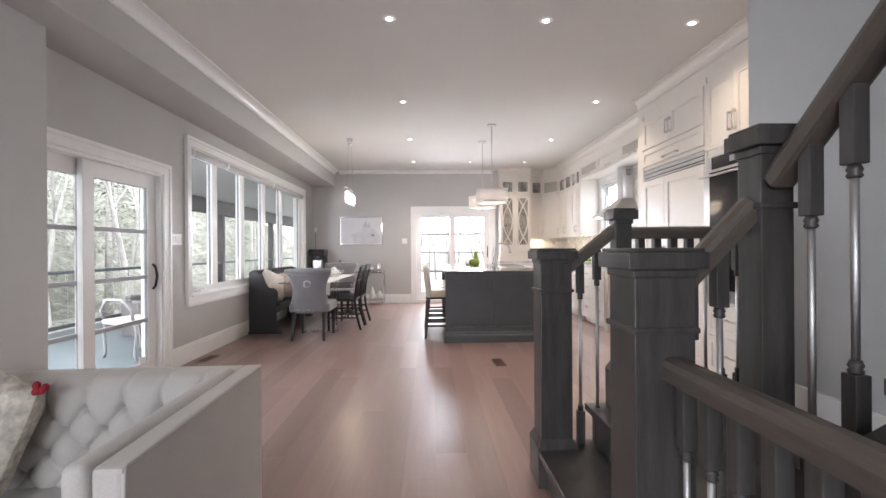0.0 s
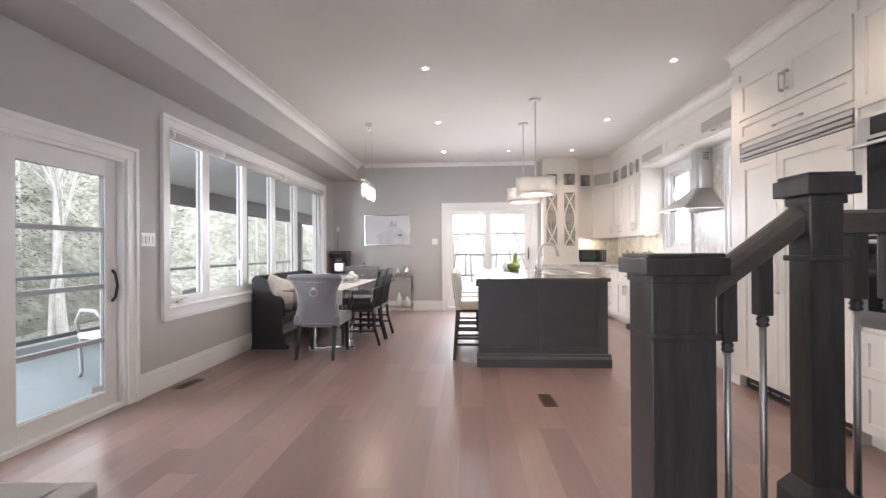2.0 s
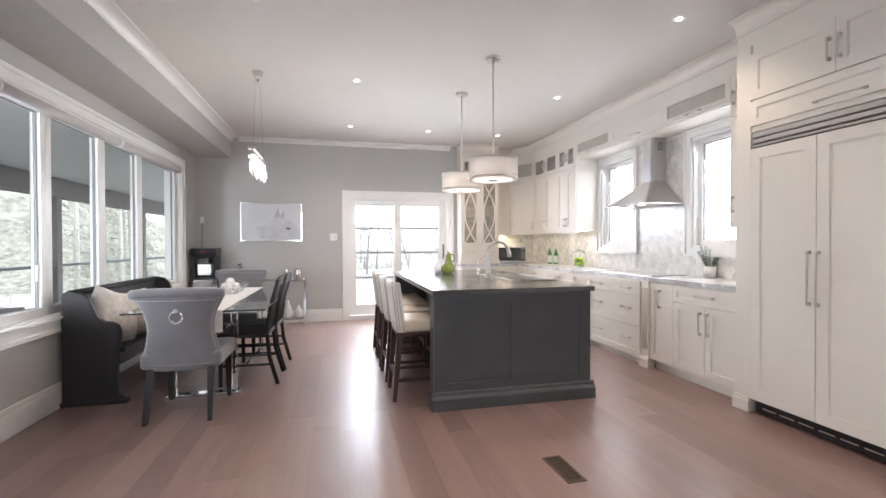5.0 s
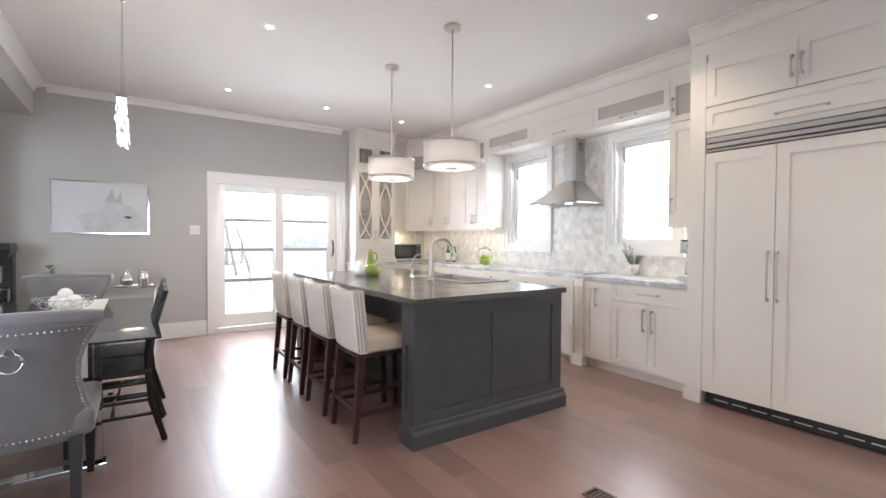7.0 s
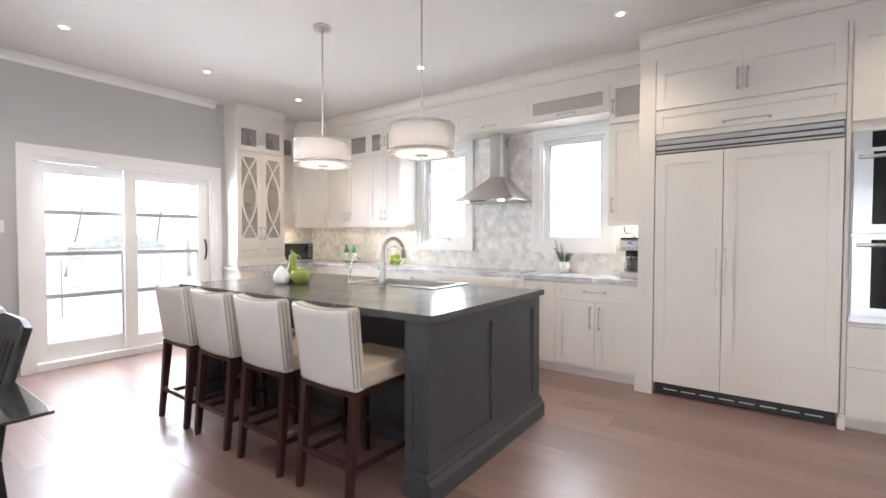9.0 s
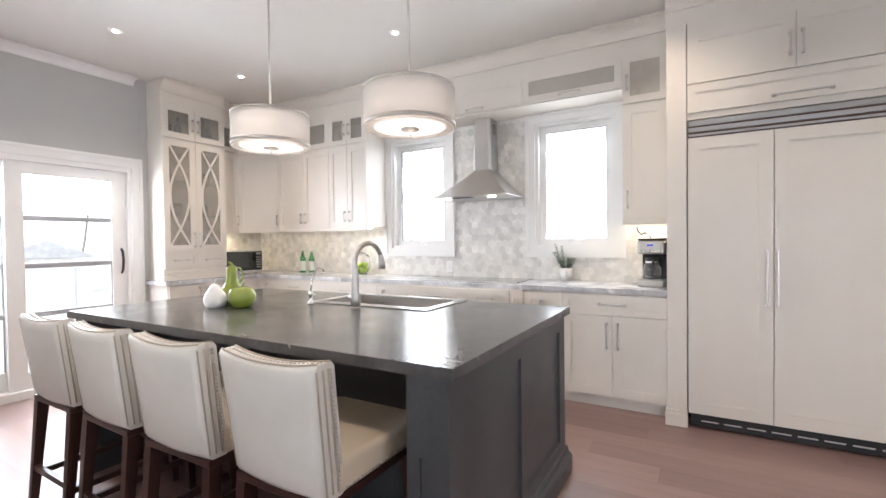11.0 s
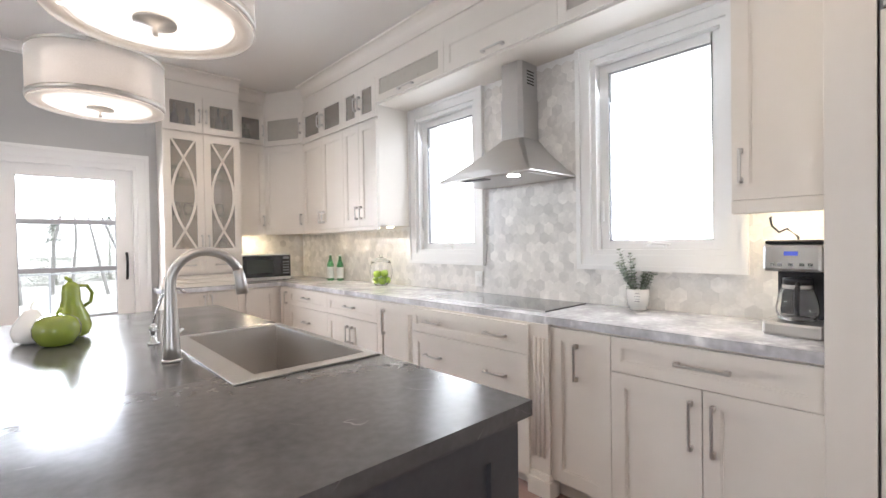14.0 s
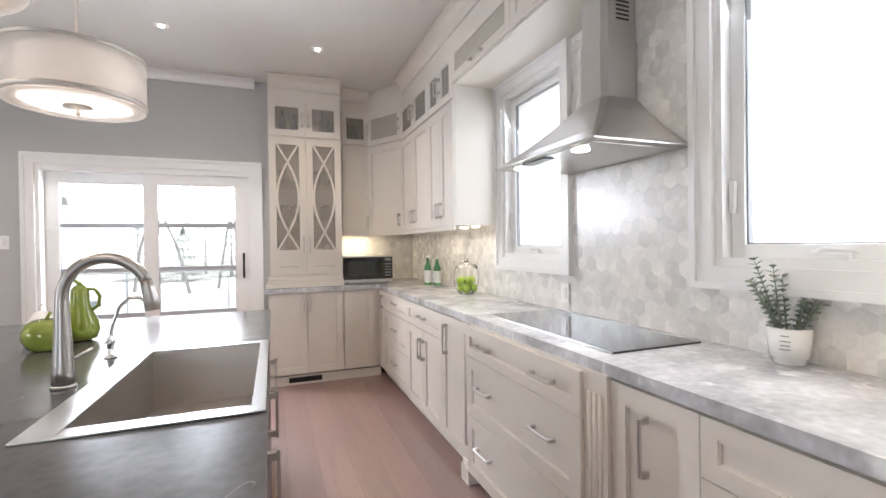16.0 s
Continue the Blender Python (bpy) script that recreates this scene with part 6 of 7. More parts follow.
co = thing("console_table", "slim chrome console table with glass shelves", "console table", pose(-1.80, 9.80, 0))
for x in (0.0, 1.05):
    for y in (0.0, 0.24):
        part("leg", boxes((x, x + 0.018, y, y + 0.018, 0, 0.72)), CHROME, co)
for z in (0.10, 0.70):
    part("glass_shelf", boxes((0.018, 1.05, 0.0, 0.258, z, z + 0.008)), GLASS, co, "clear glass shelf").visible_shadow = False
    part("shelf_rail", boxes((0.018, 1.05, -0.004, 0.0, z - 0.006, z + 0.012)), CHROME, co)
    part("shelf_rail", boxes((0.018, 1.05, 0.258, 0.262, z - 0.006, z + 0.012)), CHROME, co)


def vase(x, y, z, prof, mat, label):
    v = thing("vase", label, "vase", pose(x, y, z), "console vases")
    part("body", made(lathe, prof, n=22), mat, v)


vase(-1.02, 9.93, 0.7085, [(0.03, 0), (0.06, 0.02), (0.072, 0.07), (0.055, 0.12), (0.03, 0.145), (0.035, 0.155), (0.02, 0.175), (0.012, 0.19), (0.0001, 0.2)], SILVERGLAZE, "round mercury glass lidded jar")
vase(-0.85, 9.93, 0.7085, [(0.055, 0), (0.06, 0.01), (0.058, 0.13), (0.05, 0.15), (0.05, 0.155), (0.055, 0.16), (0.05, 0.19), (0.0001, 0.195)], SILVERGLAZE, "straight silver glass jar")
vase(-1.0, 9.93, 0.1085, [(0.04, 0), (0.055, 0.02), (0.06, 0.12), (0.04, 0.19), (0.018, 0.23), (0.02, 0.27)], WHITECERAMIC, "white ceramic bottle vase")
vase(-0.84, 9.93, 0.1085, [(0.05, 0), (0.065, 0.02), (0.07, 0.09), (0.045, 0.14), (0.02, 0.16), (0.022, 0.19)], WHITECERAMIC, "small white ceramic vase")

cp = thing("console_plant", "small leafy green plant in a white pot on the console", "potted plant", pose(-1.70, 9.93, 0.7085))
part("pot", made(lathe, [(0.05, 0.0005), (0.06, 0.01), (0.07, 0.12), (0.064, 0.12), (0.058, 0.10), (0.0001, 0.10)], n=20), WHITECERAMIC, cp)
rng = random.Random(23)
lf = bmesh.new()
for k in range(90):
    a, up, r = rng.uniform(0, 6.28), rng.uniform(0.10, 0.27), rng.uniform(0.01, 0.085)
    c = Vector((r * math.cos(a), r * math.sin(a), up))
    out = Vector((math.cos(a), math.sin(a), rng.uniform(-0.2, 0.7))).normalized() * 0.028
    w = out.cross(Vector((0, 0, 1))).normalized() * 0.012
    lf.faces.new([lf.verts.new(v) for v in (c - out, c + w, c + out, c - w)])
tagged(part("leaves", lf, material("dark_green_leaf", (0.05, 0.11, 0.03), 0.45, vary=0.3, scale=20), cp, "dense dark green leaves"), kind="stuff")

sd = thing("side_table", "low black side table in the corner", "side table", pose(-2.13, 9.82, 0))
part("tabletop", boxes((-0.2, 0.24, -0.2, 0.2, 0.490, 0.515), bevel=0.004), BLACKWOOD, sd)
for x in (-0.17, 0.21):
    for y in (-0.17, 0.17):
        part("leg", boxes((x - 0.015, x + 0.015, y - 0.015, y + 0.015, 0, 0.490)), BLACKWOOD, sd)
km = thing("coffee_machine", "tall black and chrome coffee machine with a red light", "coffee machine", pose(-2.14, 9.80, 0.5155))
part("base", boxes((-0.16, 0.16, -0.17, 0.15, 0.0, 0.10), bevel=0.008), BLACKPLASTIC, km)
part("drawer", boxes((-0.15, 0.15, -0.175, -0.03, 0.102, 0.24), bevel=0.006), CHROME, km, "polished steel pod drawer")
part("drip_tray", boxes((-0.12, 0.12, -0.17, -0.02, 0.241, 0.262), bevel=0.004), BLACKPLASTIC, km)
part("tower", boxes((-0.16, 0.16, -0.02, 0.15, 0.10, 0.62), bevel=0.01), BLACKPLASTIC, km)
part("tank", boxes((-0.09, 0.10, -0.14, -0.021, 0.30, 0.47), bevel=0.012), STEEL, km, "brushed steel front housing")
part("spout_block", boxes((-0.06, 0.07, -0.15, -0.02, 0.475, 0.56), bevel=0.01), BLACKPLASTIC, km)
bm = bmesh.new()
frustum(bm, (-0.15, 0.15, -0.14, 0.15), (-0.175, 0.175, -0.17, 0.15), 0.565, 0.64)
frustum(bm, (-0.175, 0.175, -0.17, 0.15), (-0.165, 0.165, -0.155, 0.15), 0.6405, 0.70)
part("head", bm, BLACKPLASTIC, km)
part("indicator", boxes((-0.02, 0.03, -0.176, -0.165, 0.645, 0.665)), RED, km, "small red display")
wl = thing("cable_outlet", "black cable hanging from a white wall plate", "cord")
part("wall_plate", boxes((-2.30, -2.25, BACK - 0.01, BACK - 0.0005, 1.60, 1.70), bevel=0.002), TRIM, wl)
part("cable", made(tube, [(-2.275, BACK - 0.012, 1.62), (-2.27, BACK - 0.03, 1.55), (-2.275, BACK - 0.03, 1.3), (-2.26, BACK - 0.03, 1.05)], 0.005, 6), BLACKPLASTIC, wl)

# ---- bar stools ----
def stool(m):
    """White leather bar stool with nailheads. Faces +y."""
    s = thing("bar_stool", "white leather bar stool with nailhead trim and dark legs", "bar stool", m, "island bar stools")
    def back_y(z):
        return -0.04 - 0.05 * (z - 0.56) / 0.40
    bm = bmesh.new()
    n, rows = 10, []
    for z in (0.555, 0.575, 0.67, 0.78, 0.90, 0.945, 0.958):
        fr_, bk = [], []
        t = 0.035 if 0.56 < z < 0.95 else 0.026
        for i in range(n + 1):
            q = -1 + 2 * i / n
            w = 0.20 + 0.012 * (z - 0.6) / 0.35
            arch = 0.016 * q * q - 0.012 if z > 0.93 else 0
            fr_.append(bm.verts.new((w * q, back_y(z) + t + 0.015 * q * q, z + arch)))
            bk.append(bm.verts.new((w * q, back_y(z) - t + 0.015 * q * q, z + arch)))
        rows.append((fr_, bk))
    for (f0, b0_), (f1, b1) in zip(rows, rows[1:]):
        for i in range(n):
            bm.faces.new((f0[i], f0[i + 1], f1[i + 1], f1[i])).smooth = True
            bm.faces.new((b0_[i + 1], b0_[i], b1[i], b1[i + 1])).smooth = True
        bm.faces.new((b0_[0], f0[0], f1[0], b1[0]))
        bm.faces.new((f0[n], b0_[n], b1[n], f1[n]))
    for fr_, bk in (rows[0], rows[-1]):
        for i in range(n):
            bm.faces.new((fr_[i], fr_[i + 1], bk[i + 1], bk[i]))
    part("backrest", bm, LEATHER, s, "white leather back")
    bm = bmesh.new()
    box(bm, -0.205, 0.205, -0.02, 0.43, 0.557, 0.655)
    soften(bm, 0.022, 3)
    part("seat", bm, TANSEAT, s, "beige leather seat", smooth=True)
    part("seat_rail", boxes((-0.20, 0.20, -0.065, 0.40, 0.530, 0.557), bevel=0.004), LEGWOOD, s)
    for x in (-0.18, 0.18):
        for y, y2 in ((-0.04, -0.085), (0.375, 0.40)):
            bm = bmesh.new()
            frustum(bm, (x * 1.03 - 0.014, x * 1.03 + 0.014, y2 - 0.016, y2 + 0.016), (x - 0.021, x + 0.021, y - 0.024, y + 0.024), 0.0, 0.53)
            part("leg", bm, LEGWOOD, s, "tapered dark brown leg")
        part("side_stretcher", boxes((x - 0.009, x + 0.009, -0.065, 0.39, 0.155, 0.182)), LEGWOOD, s)
    part("foot_rail", boxes((-0.175, 0.175, 0.378, 0.402, 0.19, 0.222)), LEGWOOD, s)
    part("rear_stretcher", boxes((-0.175, 0.175, -0.082, -0.06, 0.185, 0.212)), LEGWOOD, s)
    nails = bmesh.new()
    for sx in (-1, 1):
        for k in range(28):
            z = 0.575 + 0.365 * k / 27
            blob(nails, (sx * (0.2015 + 0.012 * (z - 0.6) / 0.35), back_y(z) + 0.015 + 0.018, z), (0.003, 0.005, 0.005), 2, 6, 4)
    for k in range(26):
        q = -0.95 + 1.9 * k / 25
        blob(nails, (0.211 * q, back_y(0.958) + 0.015 * q * q + 0.004, 0.9475 + 0.016 * q * q), (0.005, 0.005, 0.003), 2, 6, 4)
    for sx in (-1, 1):
        for k in range(24):
            blob(nails, (sx * 0.2055, 0.01 + 0.40 * k / 23, 0.572), (0.003, 0.005, 0.005), 2, 6, 4)
        for q, off in ((0.985, -0.034), (0.985, -0.012), (0.985, 0.010)):
            rows_z = [0.575 + 0.37 * k / 8 for k in range(9)]
            welt = [(sx * q * (0.2025 + 0.012 * (z - 0.6) / 0.35) + sx * (0.0025 if off > -0.03 else 0.0), back_y(z) + 0.015 + off, z) for z in rows_z]
            part("welt", made(tube, welt, 0.0032, 6), PIPING, s, "beige piping down the back edge")
    for off in (-0.026, 0.022):
        part("welt", made(tube, [(0.208 * q, back_y(0.955) + 0.015 * q * q + off, 0.9478 + 0.016 * q * q) for q in (-1 + k / 6 for k in range(13))], 0.0032, 6), PIPING, s, "beige piping along the top edge")
    tagged(part("nailhead_trim", nails, NICKEL, s, "row of small nickel nailheads"), kind="stuff")
    return s


s0 = stool(pose(0.295, 6.255, 0, 0, 0, -90))
for y, rz in ((6.79, -89), (7.315, -91), (7.83, -90)):
    copy_thing(s0, pose(0.285, y, 0, 0, 0, rz))

# ---- tufted settee ----
sf = thing("settee", "pale grey linen settee with a deeply tufted back", "sofa", pose(-0.49, 2.125, 0, 0, 0, 2.0))
SW, SD, SH = 1.62, 0.97, 0.688


def piped_arm(x0, x1):
    bm = bmesh.new()
    box(bm, x0, x1, -SD, 0.0, 0.06, SH)
    soften(bm, 0.014, 2)
    a = part("arm", bm, LINEN, sf)
    bm = bmesh.new()
    x = x1 - 0.003 if x1 == 0.0 else x0 + 0.003
    tube(bm, [(x, -0.012, SH - 0.004), (x, -SD + 0.02, SH - 0.004), (x, -SD + 0.006, SH - 0.02), (x, -SD + 0.004, 0.08)], 0.0055, 8)
    part("piping", bm, LINEN, a, "corded piping")


piped_arm(-0.075, 0.0)
piped_arm(-SW, -SW + 0.075)
bm = bmesh.new()
nx, nz = 220, 64
bx0, bx1, bz0 = -SW + 0.076, -0.076, 0.22
BDX, BDZ, ROW1 = 0.148, 0.088, 0.572
btn = [(bx1 - 0.115 - BDX * (c + 0.5 * (r % 2)), ROW1 - BDZ * r) for r in range(3) for c in range(9)]


def tuft(x, z):
    """Depth of the padding: vertical pleats above the top buttons, diamonds below."""
    p = (x - (bx1 - 0.115)) / BDX
    if z > ROW1:
        bend = 0.10 * (z - ROW1) / 0.16
        full = abs(math.sin(math.pi * (p - bend))) ** 0.22
    else:
        q = (z - ROW1) / (2 * BDZ)
        full = (abs(math.sin(math.pi * (p + q))) * abs(math.sin(math.pi * (p - q)))) ** 0.20
    near = max(math.exp(-(((x - a) / 0.015) ** 2 + ((z - b_) / 0.015) ** 2)) for a, b_ in btn)
    return 0.066 * full - 0.026 * near


vs = []
for j in range(nz + 1):
    z = bz0 + (SH + 0.005 - bz0) * j / nz
    row = []
    for i in range(nx + 1):
        x = bx0 + (bx1 - bx0) * i / nx
        y = -0.155 - tuft(x, z) + 0.055 * max(0, (z - SH + 0.06) / 0.065) ** 2
        row.append(bm.verts.new((x, y, z)))
    vs.append(row)
for j in range(nz):
    for i in range(nx):
        bm.faces.new((vs[j][i], vs[j][i + 1], vs[j + 1][i + 1], vs[j + 1][i])).smooth = True
lo = [bm.verts.new((bx0 + (bx1 - bx0) * i / nx, -0.002, SH - 0.004)) for i in range(nx + 1)]
for i in range(nx):
    bm.faces.new((vs[nz][i], vs[nz][i + 1], lo[i + 1], lo[i])).smooth = True
part("tufted_back", bm, LINEN, sf, "button-tufted inner back")
for a, b_ in btn:
    if a > bx0 + 0.03:
        part("button", made(blob, (a, -0.143, b_), (0.009, 0.006, 0.009), 2, 10, 6), LINEN, sf)
for x0, x1 in ((-0.137, -0.0755), (bx0 + 0.0005, bx0 + 0.062)):
    bm = bmesh.new()
    box(bm, x0, x1, -SD - 0.020, -0.10, 0.10, SH + 0.014)
    soften(bm, 0.030, 4)
    part("arm_pad", bm, LINEN, sf, "rounded inner arm padding", smooth=True)
part("back_panel", boxes((bx0, bx1, -0.09, -0.001, 0.06, SH - 0.012), bevel=0.006), LINEN, sf)
bm = boxes((bx0, bx1, -SD + 0.02, -0.09, 0.08, 0.16))
part("seat_base", bm, LINEN, sf)
bm = bmesh.new()
box(bm, bx0 + 0.064, bx1 - 0.064, -SD + 0.0, -0.17, 0.162, 0.265)
soften(bm, 0.03, 3)
part("seat_cushion", bm, LINEN, sf, smooth=True)
for x in (-SW + 0.07, -0.07):
    for y in (-SD + 0.07, -0.07):
        part("leg", made(rod, (x, y, 0.0), (x, y, 0.062), 0.018, 0.026, 12), BLACKWOOD, sf)
fc = cushion(pose(-1.41, 1.80, 0.54, -14, 12, -24), FLORAL, "floral cushion with red tassels on the settee", 0.22)
for sx, sz in ((1, 1), (1, -1), (-1, 1)):
    bm = bmesh.new()
    for k in range(5):
        a = 1.26 * k
        blob(bm, (sx * 0.22 + 0.014 * math.cos(a), 0.014 * math.sin(a), sz * 0.22 + 0.01 * math.sin(2 * a)), (0.013, 0.013, 0.016), 2, 8, 6)
    part("tassel", bm, RED, fc, "red yarn tassel")

# ---- outside ----
structure("ground", boxes((-150, 150, -150, 150, -0.9, -0.6)), GROUND, "pale winter lawn around the house", "ground")


def bank_height(x, y):
    """A steep wooded bank west of the house that falls away towards the far garden."""
    d = max(0.0, -9.4 - x)
    rise = 1.15 * d if d < 6 else 6.9 + 0.45 * (d - 6)
    fall = 1 / (1 + math.exp((y - 17.5) / 0.9)) + 0.75 / (1 + math.exp((26 - y) / 1.2))
    bumps = 0.35 * math.sin(1.3 * x + 0.9 * y) + 0.25 * math.sin(2.9 * y - 1.7 * x) + 0.12 * math.sin(6.1 * y + 3.3 * x)
    return -0.75 + (rise + bumps * min(1, d)) * min(1, fall)


bm = bmesh.new()
XS = [-9.2 - 0.4 * i for i in range(26)] + [-22, -26, -32, -45, -60]
YS = [-14 + 0.5 * j for j in range(110)]
grid = [[bm.verts.new((x, y, bank_height(x, y))) for y in YS] for x in XS]
for i in range(len(XS) - 1):
    for j in range(len(YS) - 1):
        bm.faces.new((grid[i][j], grid[i][j + 1], grid[i + 1][j + 1], grid[i + 1][j])).smooth = True
structure("hillside", bm, material("leaf_litter_bank", (0.33, 0.33, 0.29), 0.95, vary=0.3, scale=1.1, grain=0.45, grain_scale=4), "pale wooded bank rising beyond the porch", "ground")
HAZE = glowing("white_overcast_haze", (0.97, 0.985, 1.0), 0.40)
bm = bmesh.new()
lathe(bm, [(145, -1.0), (146, 25), (142, 60)], n=64)
structure("backdrop", bm, HAZE, "bright white overcast sky along the horizon", "sky")
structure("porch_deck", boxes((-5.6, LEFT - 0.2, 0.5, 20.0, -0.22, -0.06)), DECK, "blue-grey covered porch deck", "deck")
bm = bmesh.new()
outline = [(LEFT - 0.2, 5.0), (LEFT - 0.2, 20.0), (-5.6, 20.0), (-5.6, 9.2)]
under, over = [[bm.verts.new((x, y, z)) for x, y in outline] for z in (2.52, 2.60)]
bm.faces.new(under)
bm.faces.new(over[::-1])
for k in range(4):
    bm.faces.new((under[k], over[k], over[(k + 1) % 4], under[(k + 1) % 4]))
bmesh.ops.recalc_face_normals(bm, faces=bm.faces)
structure("porch_ceiling", bm, PORCH, "grey porch soffit", "ceiling")
structure("porch_beam", boxes((-5.5, -5.28, 9.1, 20.0, 2.16, 2.519)), BEAMPAINT, "dark grey porch beam", "beam")
for y in (12.3, 16.1, 19.9):
    p = thing("porch_post", "square dark grey porch post", "post", pose(-5.39, y, -0.06), "porch posts")
    part("shaft", boxes((-0.08, 0.08, -0.08, 0.08, 0, 2.22)), BEAMPAINT, p)
rl = thing("porch_railing", "glass panel railing with a grey top rail", "railing")
part("top_rail", boxes((-5.44, -5.34, 0.5, 20.0, 0.86, 0.91), bevel=0.008), DECK, rl)
part("bottom_rail", boxes((-5.42, -5.36, 0.5, 20.0, 0.02, 0.07)), DECK, rl)
for k in range(14):
    y = 0.6 + 1.32 * k
    part("rail_panel", boxes((-5.395, -5.388, y, y + 1.28, 0.07, 0.86)), PANE, rl).visible_shadow = False

pc = thing("porch_chair", "bleached curved-leg armchair with a pale seat on the porch", "chair", pose(-3.30, 5.62, -0.06, 0, 0, 160))
part("seat", boxes((-0.26, 0.26, -0.25, 0.25, 0.40, 0.46), bevel=0.02), material("pale_pink_fabric", (0.60, 0.50, 0.47), 0.8, vary=0.1), pc, "pale pink seat pad")
for x in (-0.24, 0.24):
    for y in (-0.22, 0.22):
        sx = 1 if x > 0 else -1
        part("leg", made(tube, [(x, y, 0.41), (x + 0.03 * sx, y, 0.32), (x + 0.01 * sx, y, 0.18), (x - 0.005 * sx, y, 0.06), (x + 0.035 * sx, y, 0.0)], 0.016, 8), WICKER, pc)
    part("arm", made(tube, [(x, -0.20, 0.46), (x * 1.1, -0.20, 0.60), (x * 1.15, 0.0, 0.65), (x, 0.24, 0.68)], 0.015, 8), WICKER, pc)
part("backrest", made(tube, [(-0.24, 0.24, 0.46), (-0.25, 0.26, 0.58), (-0.12, 0.28, 0.70), (0.12, 0.28, 0.70), (0.25, 0.26, 0.58), (0.24, 0.24, 0.46)], 0.018, 8), WICKER, pc)


def outdoor_seat(m, label):
    c = thing("outdoor_armchair", label, "chair", m, "porch armchairs")
    part("seat", boxes((-0.32, 0.32, -0.30, 0.30, 0.12, 0.34), bevel=0.03), BEAMPAINT, c)
    part("backrest", boxes((-0.32, 0.32, 0.22, 0.34, 0.12, 0.60), bevel=0.04), BEAMPAINT, c)
    for x in (-0.38, 0.32):
        part("arm", boxes((x, x + 0.06, -0.30, 0.34, 0.0, 0.50), bevel=0.02), BEAMPAINT, c)


outdoor_seat(pose(-3.9, 7.1, -0.06, 0, 0, 70), "dark wicker armchair on the covered porch")
outdoor_seat(pose(-4.5, 9.2, -0.06, 0, 0, 110), "dark wicker armchair on the covered porch")


def bare_tree(x, y, h, seed, r=0.13):
    rng_ = random.Random(seed)
    t = thing("bare_tree", "leafless tree with thin branching grey limbs", "tree", pose(x, y, -0.6), "bare garden trees")
    bm = bmesh.new()

    def grow(p, d, length, rad, depth):
        q = p
        steps = 3
        for k in range(steps):
            nd = (d + Vector((rng_.uniform(-0.16, 0.16), rng_.uniform(-0.16, 0.16), rng_.uniform(-0.02, 0.1)))).normalized()
            e = q + nd * length / steps
            r0, r1 = rad * (1 - 0.22 * k), rad * (1 - 0.22 * (k + 1))
            rod(bm, q, e, r0, r1, 6 if depth > 2 else 4, False)
            if depth > 0 and (k > 0 or depth < 4):
                for _ in range(2 if depth > 1 else 1):
                    a = rng_.uniform(0, 6.28)
                    side = Vector((math.cos(a), math.sin(a), rng_.uniform(0.1, 0.8)))
                    grow(e, (nd * 0.7 + side * 0.75).normalized(), length * rng_.uniform(0.42, 0.62), r1 * 0.5, depth - 1)
            q, d = e, nd
    grow(Vector((0, 0, 0)), Vector((rng_.uniform(-0.15, 0.15), rng_.uniform(-0.15, 0.15), 1)), h, r, 4)
    part("trunk", bm, GREYBARK if y > 20 else BARK, t, "grey trunk and limbs")


def evergreen(x, y, h, w, seed):
    rng_ = random.Random(seed)
    t = thing("evergreen_tree", "dense muted green evergreen tree", "tree", pose(x, y, -0.6), "garden evergreens")
    part("trunk", made(rod, (0, 0, 0), (0, 0, h * 0.9), 0.12, 0.02, 8), BARK, t)
    n = 7500
    zz = np.array([rng_.random() for _ in range(n)]) ** 1.25
    verts, faces = [], []
    for i in range(n):
        f = zz[i]
        tier = 0.75 + 0.25 * math.sin(f * 40 + seed)
        r = w * (1 - f) ** 0.8 * tier * math.sqrt(rng_.uniform(0.15, 1))
        a = rng_.uniform(0, 6.28)
        c = Vector((r * math.cos(a), r * math.sin(a), h * (0.06 + 0.94 * f) - 0.22 * r))
        s = rng_.uniform(0.025, 0.065)
        u_ = Vector((math.cos(a), math.sin(a), rng_.uniform(-0.5, 0.15))) * s
        v_ = Vector((-math.sin(a), math.cos(a), rng_.uniform(-0.4, 0.4))) * s * 0.45
        b_ = len(verts)
        verts += [c - u_, c + v_, c + u_, c - v_]
        faces.append((b_, b_ + 1, b_ + 2, b_ + 3))
    me = bpy.data.meshes.new("crown")
    me.from_pydata(verts, [], faces)
    me.materials.append(NEEDLE)
    ob = new("crown", me)
    ob.parent = t
    tagged(ob, "ragged muted green foliage")


